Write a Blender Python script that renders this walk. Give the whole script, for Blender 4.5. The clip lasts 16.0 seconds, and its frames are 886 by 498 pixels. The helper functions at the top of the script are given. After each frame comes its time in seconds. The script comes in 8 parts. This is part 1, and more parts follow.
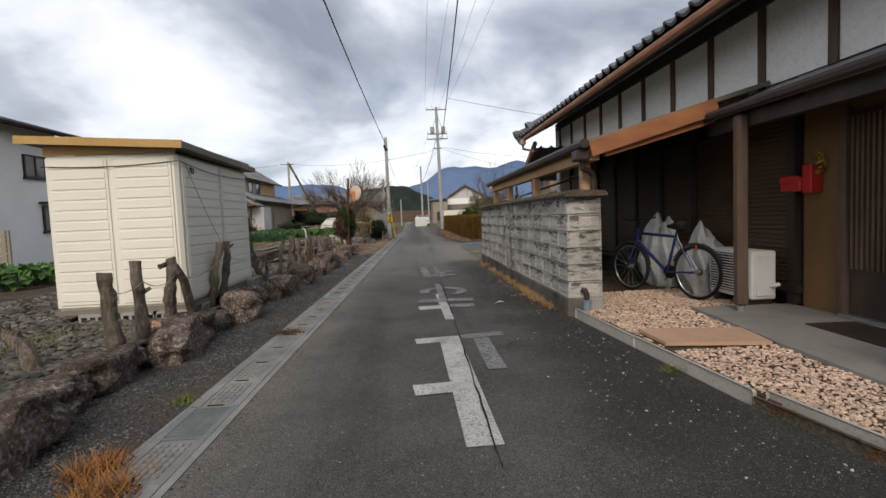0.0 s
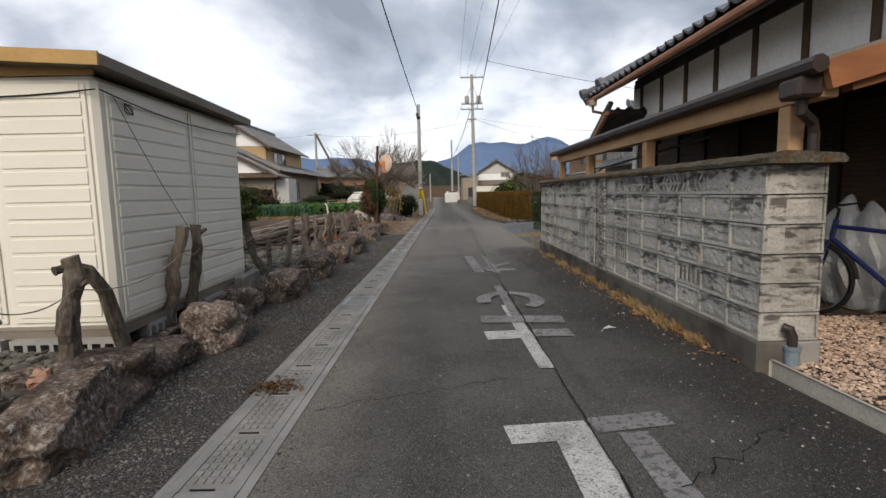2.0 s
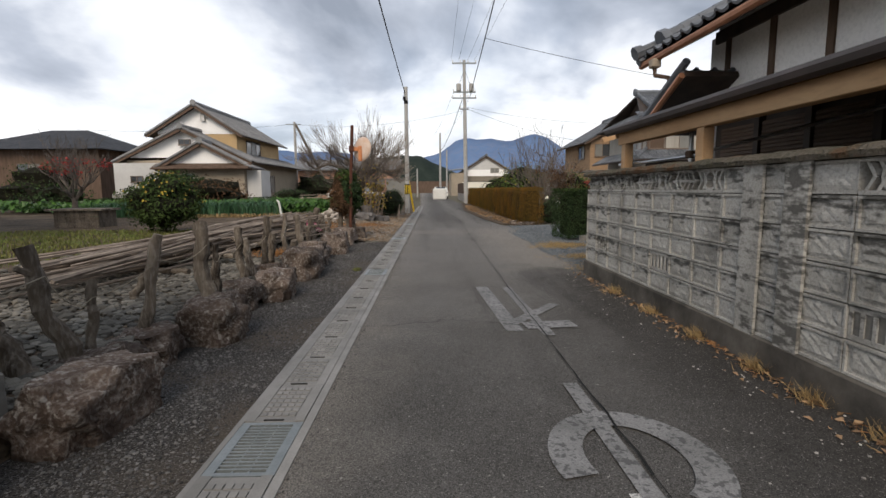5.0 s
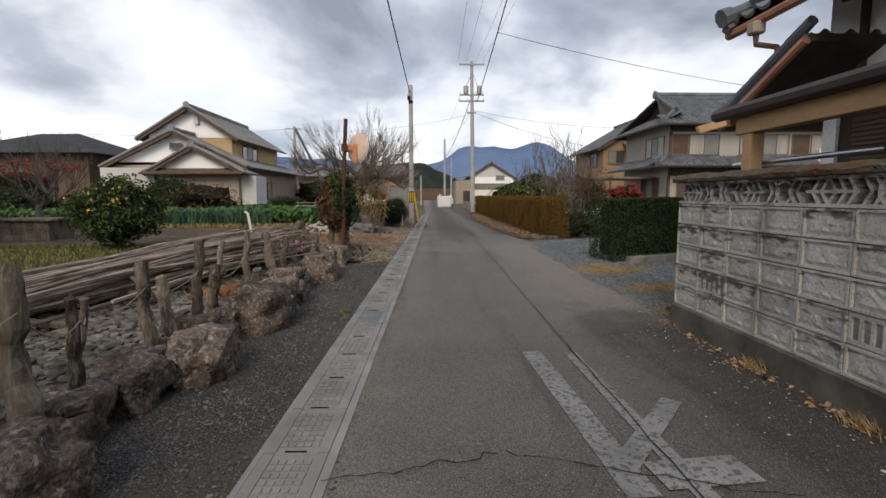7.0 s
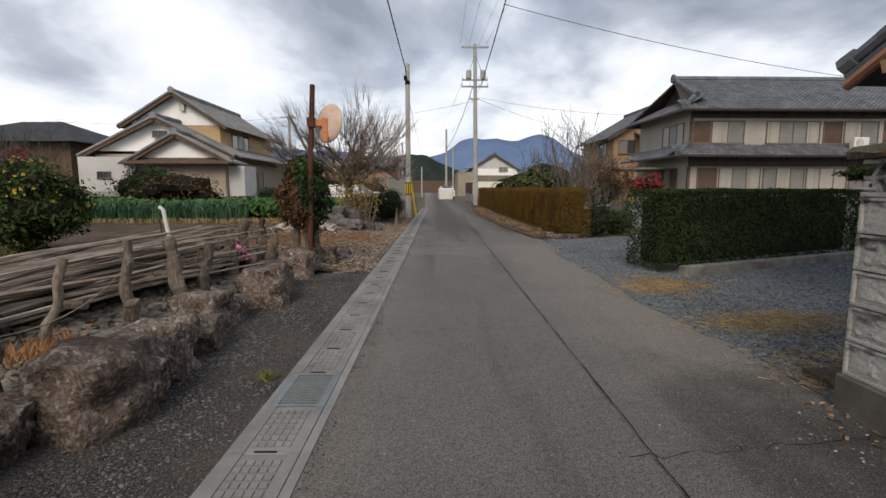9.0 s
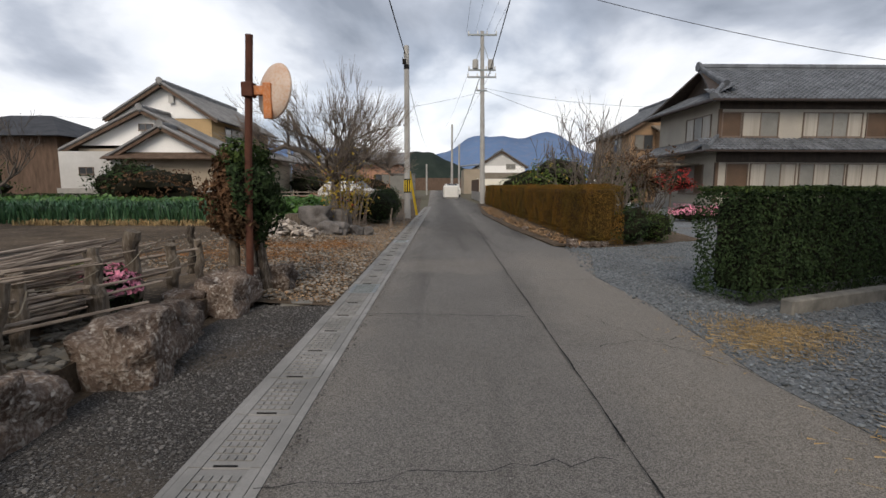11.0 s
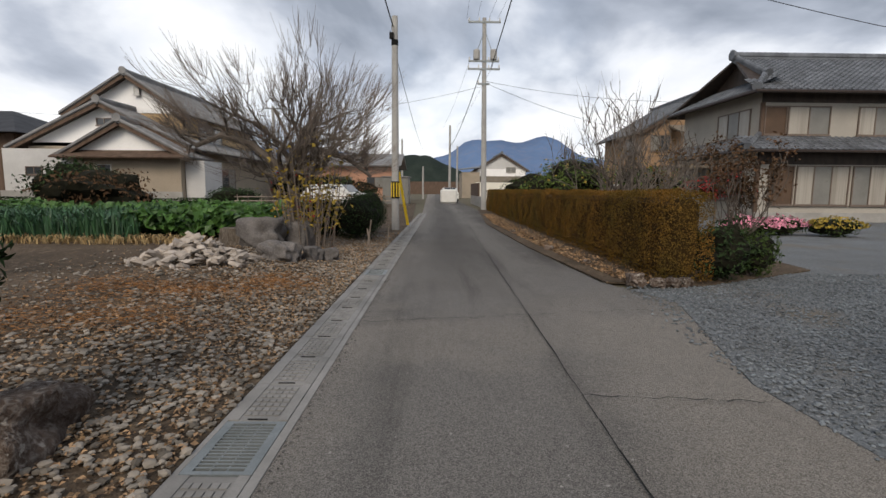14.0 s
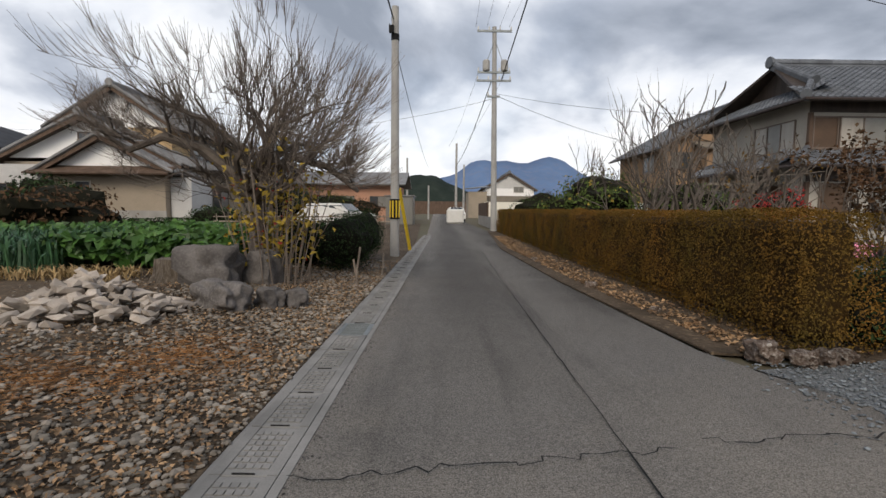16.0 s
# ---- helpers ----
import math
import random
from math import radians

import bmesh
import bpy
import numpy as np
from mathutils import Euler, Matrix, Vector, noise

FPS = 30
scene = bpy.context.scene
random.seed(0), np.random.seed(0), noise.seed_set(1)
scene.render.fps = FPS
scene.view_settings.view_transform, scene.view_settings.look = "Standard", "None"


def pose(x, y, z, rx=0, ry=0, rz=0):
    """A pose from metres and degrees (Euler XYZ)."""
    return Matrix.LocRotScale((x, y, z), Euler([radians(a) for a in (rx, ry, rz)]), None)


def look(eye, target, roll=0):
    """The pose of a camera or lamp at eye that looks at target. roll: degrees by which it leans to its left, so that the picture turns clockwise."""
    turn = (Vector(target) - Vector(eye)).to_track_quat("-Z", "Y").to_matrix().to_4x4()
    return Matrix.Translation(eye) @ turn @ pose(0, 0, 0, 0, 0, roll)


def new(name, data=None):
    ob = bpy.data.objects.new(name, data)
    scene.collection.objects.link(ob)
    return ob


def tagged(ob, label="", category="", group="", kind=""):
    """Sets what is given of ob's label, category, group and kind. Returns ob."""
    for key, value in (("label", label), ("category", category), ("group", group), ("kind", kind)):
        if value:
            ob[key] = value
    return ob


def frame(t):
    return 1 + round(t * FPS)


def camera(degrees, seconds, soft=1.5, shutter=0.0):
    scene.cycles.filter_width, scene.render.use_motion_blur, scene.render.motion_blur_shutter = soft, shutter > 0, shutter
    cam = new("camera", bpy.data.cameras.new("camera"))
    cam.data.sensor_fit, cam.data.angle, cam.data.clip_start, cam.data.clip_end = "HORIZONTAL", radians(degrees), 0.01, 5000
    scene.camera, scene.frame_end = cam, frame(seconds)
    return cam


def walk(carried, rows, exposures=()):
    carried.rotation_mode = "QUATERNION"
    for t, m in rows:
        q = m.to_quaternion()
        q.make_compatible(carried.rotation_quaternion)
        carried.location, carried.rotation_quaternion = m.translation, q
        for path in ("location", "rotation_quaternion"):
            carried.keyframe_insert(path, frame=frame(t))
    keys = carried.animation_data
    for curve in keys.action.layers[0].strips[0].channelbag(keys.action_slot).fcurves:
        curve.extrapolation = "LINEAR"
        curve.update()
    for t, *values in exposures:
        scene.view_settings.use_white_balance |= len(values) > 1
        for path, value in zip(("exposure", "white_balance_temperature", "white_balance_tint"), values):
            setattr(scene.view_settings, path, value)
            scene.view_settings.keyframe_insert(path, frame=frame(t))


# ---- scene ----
cam = camera(84.2, 16.0)
METRES, EYE, TILT, LEAN, TURN = 17.92, 1.2, -0.7, 0.0, -3.3
ROWS = [
    (0.0, 0.0, 0.0, 0.0, -0.13, -3.11, 2.43),
    (0.5, -0.0093, 0.0333, 0.0013, 0.8, -2.78, 2.1),
    (1.0, -0.0126, 0.0636, 0.0034, 2.4, -3.6, 1.78),
    (1.5, -0.0214, 0.0969, 0.0032, 2.93, -4.64, 1.41),
    (2.0, -0.0265, 0.1293, 0.0026, 3.01, -5.82, 1.16),
    (2.5, -0.0326, 0.1624, 0.0022, 2.01, -6.81, 1.09),
    (3.0, -0.0361, 0.1936, 0.0025, 1.47, -7.35, 0.95),
    (3.5, -0.0399, 0.2257, 0.0029, 0.76, -7.38, 0.87),
    (4.0, -0.0418, 0.2557, 0.0034, 0.81, -7.17, 0.7),
    (6.5, -0.0572, 0.4083, 0.0065, 2.13, -5.43, 0.05),
    (7.0, -0.061, 0.437, 0.0073, 1.75, -5.46, 0.05),
    (7.5, -0.0598, 0.4664, 0.0073, 1.89, -5.82, 0.07),
    (8.0, -0.0611, 0.4957, 0.0068, 1.67, -5.93, 0.07),
    (8.5, -0.0595, 0.5247, 0.0076, 2.11, -6.1, 0.0),
    (9.0, -0.0603, 0.5547, 0.007, 1.99, -6.34, -0.07),
    (11.5, -0.0578, 0.7056, 0.0082, 2.89, -6.62, -0.29),
    (12.0, -0.0591, 0.7385, 0.0091, 2.9, -6.43, -0.42),
    (12.5, -0.0626, 0.7694, 0.0091, 2.61, -6.16, -0.42),
    (13.0, -0.0646, 0.8014, 0.0101, 2.48, -6.28, -0.47),
    (13.5, -0.0673, 0.8326, 0.0099, 2.0, -6.16, -0.47),
    (14.0, -0.0651, 0.8648, 0.0113, 2.42, -6.19, -0.49),
    (14.5, -0.0689, 0.8972, 0.0113, 2.53, -5.7, -0.6),
    (15.0, -0.0699, 0.9286, 0.0123, 2.77, -4.88, -0.63),
    (15.5, -0.0735, 0.9613, 0.0124, 2.39, -4.53, -0.63),
    (16.0, -0.074, 0.9934, 0.012, 3.07, -3.89, -0.64),
]
walk(cam, [(t, pose(0, 0, EYE, TILT, LEAN, TURN) @ pose(METRES * x, METRES * y, METRES * z, 90 + pitch, roll, yaw)) for t, x, y, z, yaw, pitch, roll in ROWS], [(0.0, 0.15), (1.5, 0.19), (3.5, 0.30), (7.0, 0.17), (9.0, 0.15), (12.5, 0.15), (16.0, 0.10)])

# ---- world and light ----
world = bpy.data.worlds.new("overcast_sky")
scene.world = world
world.use_nodes = True
wn, wl = world.node_tree.nodes, world.node_tree.links
wn.clear()
sky = wn.new("ShaderNodeTexSky")
sky.sky_type, sky.sun_disc = "NISHITA", False
sky.sun_elevation, sky.sun_rotation = radians(37), radians(193)
tc = wn.new("ShaderNodeTexCoord")
sep = wn.new("ShaderNodeSeparateXYZ")
wl.new(tc.outputs["Generated"], sep.inputs[0])
def wmath(op, a, b=None, c=None):
    n = wn.new("ShaderNodeMath")
    n.operation = op
    for i, v in enumerate((a, b, c)):
        if v is None:
            continue
        if isinstance(v, (int, float)):
            n.inputs[i].default_value = v
        else:
            wl.new(v, n.inputs[i])
    return n.outputs[0]
zz = wmath("ADD", wmath("MAXIMUM", sep.outputs[2], 0.0), 0.42)
comb = wn.new("ShaderNodeCombineXYZ")
wl.new(wmath("DIVIDE", sep.outputs[0], zz), comb.inputs[0])
wl.new(wmath("DIVIDE", sep.outputs[1], zz), comb.inputs[1])
def wnoise(scale, detail, rough, off):
    m = wn.new("ShaderNodeMapping")
    m.inputs["Location"].default_value = off
    wl.new(comb.outputs[0], m.inputs[0])
    n = wn.new("ShaderNodeTexNoise")
    n.inputs["Scale"].default_value, n.inputs["Detail"].default_value, n.inputs["Roughness"].default_value = scale, detail, rough
    n.inputs["Distortion"].default_value = 0.25
    wl.new(m.outputs[0], n.inputs["Vector"])
    return n.outputs["Fac"]
def wramp(fac, stops):
    r = wn.new("ShaderNodeValToRGB")
    while len(r.color_ramp.elements) < len(stops):
        r.color_ramp.elements.new(0.5)
    for e, (p, c) in zip(r.color_ramp.elements, stops):
        e.position, e.color = p, (*c, 1)
    wl.new(fac, r.inputs[0])
    return r.outputs[0]
body = wmath("ADD", wmath("MULTIPLY", wnoise(1.9, 8, 0.50, (3.1, 0.6, 0)), 0.78), wmath("MULTIPLY", wnoise(0.8, 3, 0.5, (1.7, 4.2, 0)), 0.30))
low = wmath("MULTIPLY", wmath("SUBTRACT", 0.30, sep.outputs[2]), 0.35)
shade = wramp(wmath("ADD", body, low), [(0.405, (0.26, 0.295, 0.36)), (0.49, (0.44, 0.48, 0.56)), (0.56, (0.73, 0.76, 0.82)), (0.635, (0.90, 0.905, 0.92))])
mixs = wn.new("ShaderNodeMix")
mixs.data_type = "RGBA"
skyscale = wn.new("ShaderNodeVectorMath")
skyscale.operation = "SCALE"
skyscale.inputs[3].default_value = 0.10
wl.new(sky.outputs[0], skyscale.inputs[0])
cover = wramp(wnoise(0.6, 5, 0.55, (7.3, 2.2, 0)), [(0.30, (0.75, 0.75, 0.75)), (0.45, (1, 1, 1))])
wl.new(cover, mixs.inputs[0])
wl.new(skyscale.outputs[0], mixs.inputs[6])
wl.new(shade, mixs.inputs[7])
bg = wn.new("ShaderNodeBackground")
bg.inputs[1].default_value = 1.10
zen = wn.new("ShaderNodeMapRange")
zen.interpolation_type = "SMOOTHSTEP"
zen.inputs[1].default_value, zen.inputs[2].default_value, zen.inputs[3].default_value, zen.inputs[4].default_value = 0.42, 1.0, 1.0, 1.45
wl.new(sep.outputs[2], zen.inputs[0])
lum = wn.new("ShaderNodeVectorMath")
lum.operation = "SCALE"
wl.new(mixs.outputs[2], lum.inputs[0])
wl.new(zen.outputs[0], lum.inputs[3])
wl.new(lum.outputs[0], bg.inputs[0])
wout = wn.new("ShaderNodeOutputWorld")
wl.new(bg.outputs[0], wout.inputs[0])

sun = new("sun", bpy.data.lights.new("sun", "SUN"))
sun.data.energy, sun.data.angle, sun.data.color = 2.1, radians(30), (1.0, 0.88, 0.74)
sun.matrix_world = look((-3.1, -13.2, 10.3), (0, 0, 0))

# ---- materials ----
def mat(name, a, b=None, scale=3.0, fine=40.0, rough=0.8, bump=0.3, dist=0.01, metal=0.0, c=None, cfac=0.35, coat=0.0, local=False, vary=0.0, stretch=(1, 1, 1), speck=(), stain=None, dirt=None, streak=None):
    """Two-scale noise paint: a to b by broad noise, c as speckle by fine noise; bump from the fine noise."""
    m = bpy.data.materials.new(name)
    m.use_nodes = True
    nt = m.node_tree
    nd, ln = nt.nodes, nt.links
    p = nd["Principled BSDF"]
    b = b or tuple(x * 0.7 for x in a)
    c = c or tuple(x * 0.6 for x in a)
    if local:
        src = nd.new("ShaderNodeTexCoord").outputs["Object"]
    else:
        src = nd.new("ShaderNodeNewGeometry").outputs["Position"]
    mp = nd.new("ShaderNodeMapping")
    mp.inputs["Scale"].default_value = stretch
    ln.new(src, mp.inputs[0])
    def nz(s, d, r):
        n = nd.new("ShaderNodeTexNoise")
        n.inputs["Scale"].default_value, n.inputs["Detail"].default_value, n.inputs["Roughness"].default_value = s, d, r
        ln.new(mp.outputs[0], n.inputs["Vector"])
        return n.outputs["Fac"]
    def ramp(f, lo, hi):
        r = nd.new("ShaderNodeMapRange")
        r.inputs[1].default_value, r.inputs[2].default_value = lo, hi
        ln.new(f, r.inputs[0])
        return r.outputs[0]
    def mix(f, x, y, mode="MIX"):
        n = nd.new("ShaderNodeMix")
        n.data_type, n.blend_type = "RGBA", mode
        for sock, v in ((n.inputs[0], f), (n.inputs[6], x), (n.inputs[7], y)):
            if isinstance(v, tuple):
                sock.default_value = (*v, 1)
            elif isinstance(v, float):
                sock.default_value = v
            else:
                ln.new(v, sock)
        return n.outputs[2]
    broad, finef = nz(scale, 6, 0.6), nz(fine, 3, 0.6)
    col = mix(ramp(broad, 0.35, 0.65), a, b)
    mul = nd.new("ShaderNodeMath")
    mul.operation = "MULTIPLY"
    mul.inputs[1].default_value = cfac
    ln.new(ramp(finef, 0.45, 0.7), mul.inputs[0])
    col = mix(mul.outputs[0], col, c)
    for scol, ssc, lo, hi, amt in speck:
        sm = nd.new("ShaderNodeMath")
        sm.operation = "MULTIPLY"
        sm.inputs[1].default_value = amt
        ln.new(ramp(nz(ssc, 2, 0.5), lo, hi), sm.inputs[0])
        col = mix(sm.outputs[0], col, scol)
    if stain:
        scol, ssc, lo, hi, amt = stain
        sm = nd.new("ShaderNodeMath")
        sm.operation = "MULTIPLY"
        sm.inputs[1].default_value = amt
        ln.new(ramp(nz(ssc, 4, 0.55), lo, hi), sm.inputs[0])
        col = mix(sm.outputs[0], col, scol)
    if streak:
        # tyre-worn bands that run along the lane
        scol, lo, hi, amt = streak
        gm = nd.new("ShaderNodeMapping")
        gm.inputs["Scale"].default_value = (1.6, 0.10, 1)
        ln.new(src, gm.inputs[0])
        gn = nd.new("ShaderNodeTexNoise")
        gn.inputs["Scale"].default_value, gn.inputs["Detail"].default_value = 1.3, 5
        ln.new(gm.outputs[0], gn.inputs["Vector"])
        sm = nd.new("ShaderNodeMath")
        sm.operation = "MULTIPLY"
        sm.inputs[1].default_value = amt
        ln.new(ramp(gn.outputs["Fac"], lo, hi), sm.inputs[0])
        col = mix(sm.outputs[0], col, scol)
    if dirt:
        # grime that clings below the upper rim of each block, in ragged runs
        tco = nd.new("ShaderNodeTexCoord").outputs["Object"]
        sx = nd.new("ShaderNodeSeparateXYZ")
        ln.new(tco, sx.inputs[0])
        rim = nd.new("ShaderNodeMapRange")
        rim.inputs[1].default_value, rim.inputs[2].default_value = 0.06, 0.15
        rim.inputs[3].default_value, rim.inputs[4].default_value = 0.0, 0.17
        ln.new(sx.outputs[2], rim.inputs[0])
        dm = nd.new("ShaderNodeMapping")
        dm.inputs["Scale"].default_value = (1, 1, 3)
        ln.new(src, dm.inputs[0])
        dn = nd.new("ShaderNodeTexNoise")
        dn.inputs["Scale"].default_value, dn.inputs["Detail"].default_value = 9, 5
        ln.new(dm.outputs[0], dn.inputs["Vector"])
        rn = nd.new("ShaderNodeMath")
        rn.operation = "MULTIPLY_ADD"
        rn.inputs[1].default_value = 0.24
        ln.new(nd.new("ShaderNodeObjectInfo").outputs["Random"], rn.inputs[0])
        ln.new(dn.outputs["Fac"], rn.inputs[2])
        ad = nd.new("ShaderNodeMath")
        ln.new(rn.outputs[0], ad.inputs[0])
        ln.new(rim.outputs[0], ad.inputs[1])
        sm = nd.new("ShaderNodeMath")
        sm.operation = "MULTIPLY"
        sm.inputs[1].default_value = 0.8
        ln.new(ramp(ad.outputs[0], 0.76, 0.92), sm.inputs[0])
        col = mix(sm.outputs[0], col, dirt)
    if vary:
        info = nd.new("ShaderNodeObjectInfo").outputs["Random"]
        geo = nd.new("ShaderNodeNewGeometry").outputs["Random Per Island"]
        add = nd.new("ShaderNodeMath")
        ln.new(info, add.inputs[0])
        ln.new(geo, add.inputs[1])
        fr = nd.new("ShaderNodeMath")
        fr.operation = "FRACT"
        ln.new(add.outputs[0], fr.inputs[0])
        mr = nd.new("ShaderNodeMapRange")
        mr.inputs[3].default_value, mr.inputs[4].default_value = 1 - vary, 1 + vary
        ln.new(fr.outputs[0], mr.inputs[0])
        g = nd.new("ShaderNodeCombineColor")
        for i in range(3):
            ln.new(mr.outputs[0], g.inputs[i])
        col = mix(1.0, col, g.outputs[0], "MULTIPLY")
    ln.new(col, p.inputs["Base Color"])
    rr = nd.new("ShaderNodeMapRange")
    rr.inputs[3].default_value, rr.inputs[4].default_value = max(0.05, rough - 0.12), min(1.0, rough + 0.1)
    ln.new(broad, rr.inputs[0])
    ln.new(rr.outputs[0], p.inputs["Roughness"])
    p.inputs["Metallic"].default_value = metal
    p.inputs["Specular IOR Level"].default_value = 0.3 if rough < 0.7 else 0.12
    if coat:
        p.inputs["Coat Weight"].default_value = coat
    if bump:
        bp = nd.new("ShaderNodeBump")
        bp.inputs["Strength"].default_value, bp.inputs["Distance"].default_value = bump, dist
        ln.new(finef, bp.inputs["Height"])
        ln.new(bp.outputs[0], p.inputs["Normal"])
    return m

def road_mat(name, a, b):
    """Exposed-aggregate asphalt: chips of mixed greys, grime along the wall, dust along the drain and at the drive's mouth."""
    m = bpy.data.materials.new(name)
    m.use_nodes = True
    nd, ln = m.node_tree.nodes, m.node_tree.links
    p = nd["Principled BSDF"]
    pos = nd.new("ShaderNodeNewGeometry").outputs["Position"]
    sep = nd.new("ShaderNodeSeparateXYZ")
    ln.new(pos, sep.inputs[0])
    X, Y = sep.outputs[0], sep.outputs[1]
    def put(sock, v):
        if isinstance(v, tuple):
            sock.default_value = (*v, 1)
        elif isinstance(v, (int, float)):
            sock.default_value = v
        else:
            ln.new(v, sock)
    def calc(op, x, y=0.0):
        n = nd.new("ShaderNodeMath")
        n.operation = op
        put(n.inputs[0], x)
        put(n.inputs[1], y)
        return n.outputs[0]
    def ease(f, lo, hi, a0=0.0, a1=1.0):
        n = nd.new("ShaderNodeMapRange")
        n.interpolation_type = "SMOOTHSTEP"
        for i, v in enumerate((f, lo, hi, a0, a1)):
            put(n.inputs[i], v)
        return n.outputs[0]
    def nz(scale, detail, rough, stretch=(1, 1, 1)):
        mp = nd.new("ShaderNodeMapping")
        mp.inputs["Scale"].default_value = stretch
        ln.new(pos, mp.inputs[0])
        n = nd.new("ShaderNodeTexNoise")
        for k, v in (("Scale", scale), ("Detail", detail), ("Roughness", rough)):
            n.inputs[k].default_value = v
        ln.new(mp.outputs[0], n.inputs["Vector"])
        return n.outputs["Fac"]
    def mix(f, x, y, mode="MIX"):
        n = nd.new("ShaderNodeMix")
        n.data_type, n.blend_type = "RGBA", mode
        put(n.inputs[0], f)
        put(n.inputs[6], x)
        put(n.inputs[7], y)
        return n.outputs[2]
    broad = nz(0.8, 6, 0.6)
    ragged = calc("MULTIPLY", calc("SUBTRACT", nz(1.3, 6, 0.62), 0.5), 1.1)
    xr = calc("ADD", X, ragged)
    yr = calc("ADD", Y, calc("MULTIPLY", ragged, 2.5))
    col = mix(ease(broad, 0.35, 0.65), a, b)
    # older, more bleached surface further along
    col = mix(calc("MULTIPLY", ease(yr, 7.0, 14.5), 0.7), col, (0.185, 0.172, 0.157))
    # tyre-worn bands
    col = mix(calc("MULTIPLY", ease(nz(1.3, 5, 0.55, (1.6, 0.10, 1)), 0.50, 0.68), 0.45), col, (0.05, 0.047, 0.044))
    # dust beside the drain and at the mouth of the gravel drive
    dust = calc("MULTIPLY", ease(xr, -1.25, -0.55, 1.0, 0.0), 0.55)
    mouth = calc("MULTIPLY", calc("MULTIPLY", ease(xr, 0.3, 1.3), ease(yr, 12.2, 13.6)), ease(yr, 19.5, 22.0, 1.0, 0.0))
    sweep = calc("MULTIPLY", calc("MULTIPLY", ease(yr, 18.6, 19.4), ease(yr, 19.6, 20.6, 1.0, 0.0)), 0.6)
    col = mix(calc("MINIMUM", calc("ADD", dust, calc("MULTIPLY", calc("MAXIMUM", mouth, sweep), 0.75)), 1.0), col, (0.235, 0.212, 0.183))
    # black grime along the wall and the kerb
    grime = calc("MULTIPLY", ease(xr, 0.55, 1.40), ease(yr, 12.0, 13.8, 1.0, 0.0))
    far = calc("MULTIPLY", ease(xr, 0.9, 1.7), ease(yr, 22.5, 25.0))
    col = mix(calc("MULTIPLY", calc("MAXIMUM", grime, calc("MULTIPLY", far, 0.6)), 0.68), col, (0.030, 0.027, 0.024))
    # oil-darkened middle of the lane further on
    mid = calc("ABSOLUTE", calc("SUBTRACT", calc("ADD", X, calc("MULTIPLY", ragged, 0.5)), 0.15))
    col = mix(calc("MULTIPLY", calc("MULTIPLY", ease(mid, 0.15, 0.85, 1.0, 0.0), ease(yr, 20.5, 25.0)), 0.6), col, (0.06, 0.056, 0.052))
    # stone chips
    vo = nd.new("ShaderNodeTexVoronoi")
    vo.inputs["Scale"].default_value = 210
    ln.new(pos, vo.inputs["Vector"])
    chip = nd.new("ShaderNodeSeparateColor")
    ln.new(vo.outputs["Color"], chip.inputs[0])
    tone = ease(chip.outputs[0], 0.0, 1.0, 0.55, 1.42)
    grey = nd.new("ShaderNodeCombineColor")
    for i in range(3):
        ln.new(tone, grey.inputs[i])
    col = mix(1.0, col, grey.outputs[0], "MULTIPLY")
    col = mix(ease(chip.outputs[1], 0.95, 0.98, 0.0, 0.6), col, (0.30, 0.285, 0.265))
    col = mix(calc("MULTIPLY", ease(nz(34, 2, 0.5), 0.70, 0.73), 0.7), col, (0.38, 0.36, 0.33))
    ln.new(col, p.inputs["Base Color"])
    ln.new(ease(broad, 0.3, 0.7, 0.78, 0.95), p.inputs["Roughness"])
    p.inputs["Specular IOR Level"].default_value = 0.12
    bp = nd.new("ShaderNodeBump")
    bp.inputs["Strength"].default_value, bp.inputs["Distance"].default_value = 0.7, 0.006
    ln.new(calc("ADD", vo.outputs["Distance"], nz(170, 3, 0.6)), bp.inputs["Height"])
    ln.new(bp.outputs[0], p.inputs["Normal"])
    return m

def glass_mat(name, tint, rough=0.05):
    m = bpy.data.materials.new(name)
    m.use_nodes = True
    p = m.node_tree.nodes["Principled BSDF"]
    p.inputs["Base Color"].default_value = (*tint, 1)
    p.inputs["Roughness"].default_value = rough
    p.inputs["Specular IOR Level"].default_value = 0.6
    return m

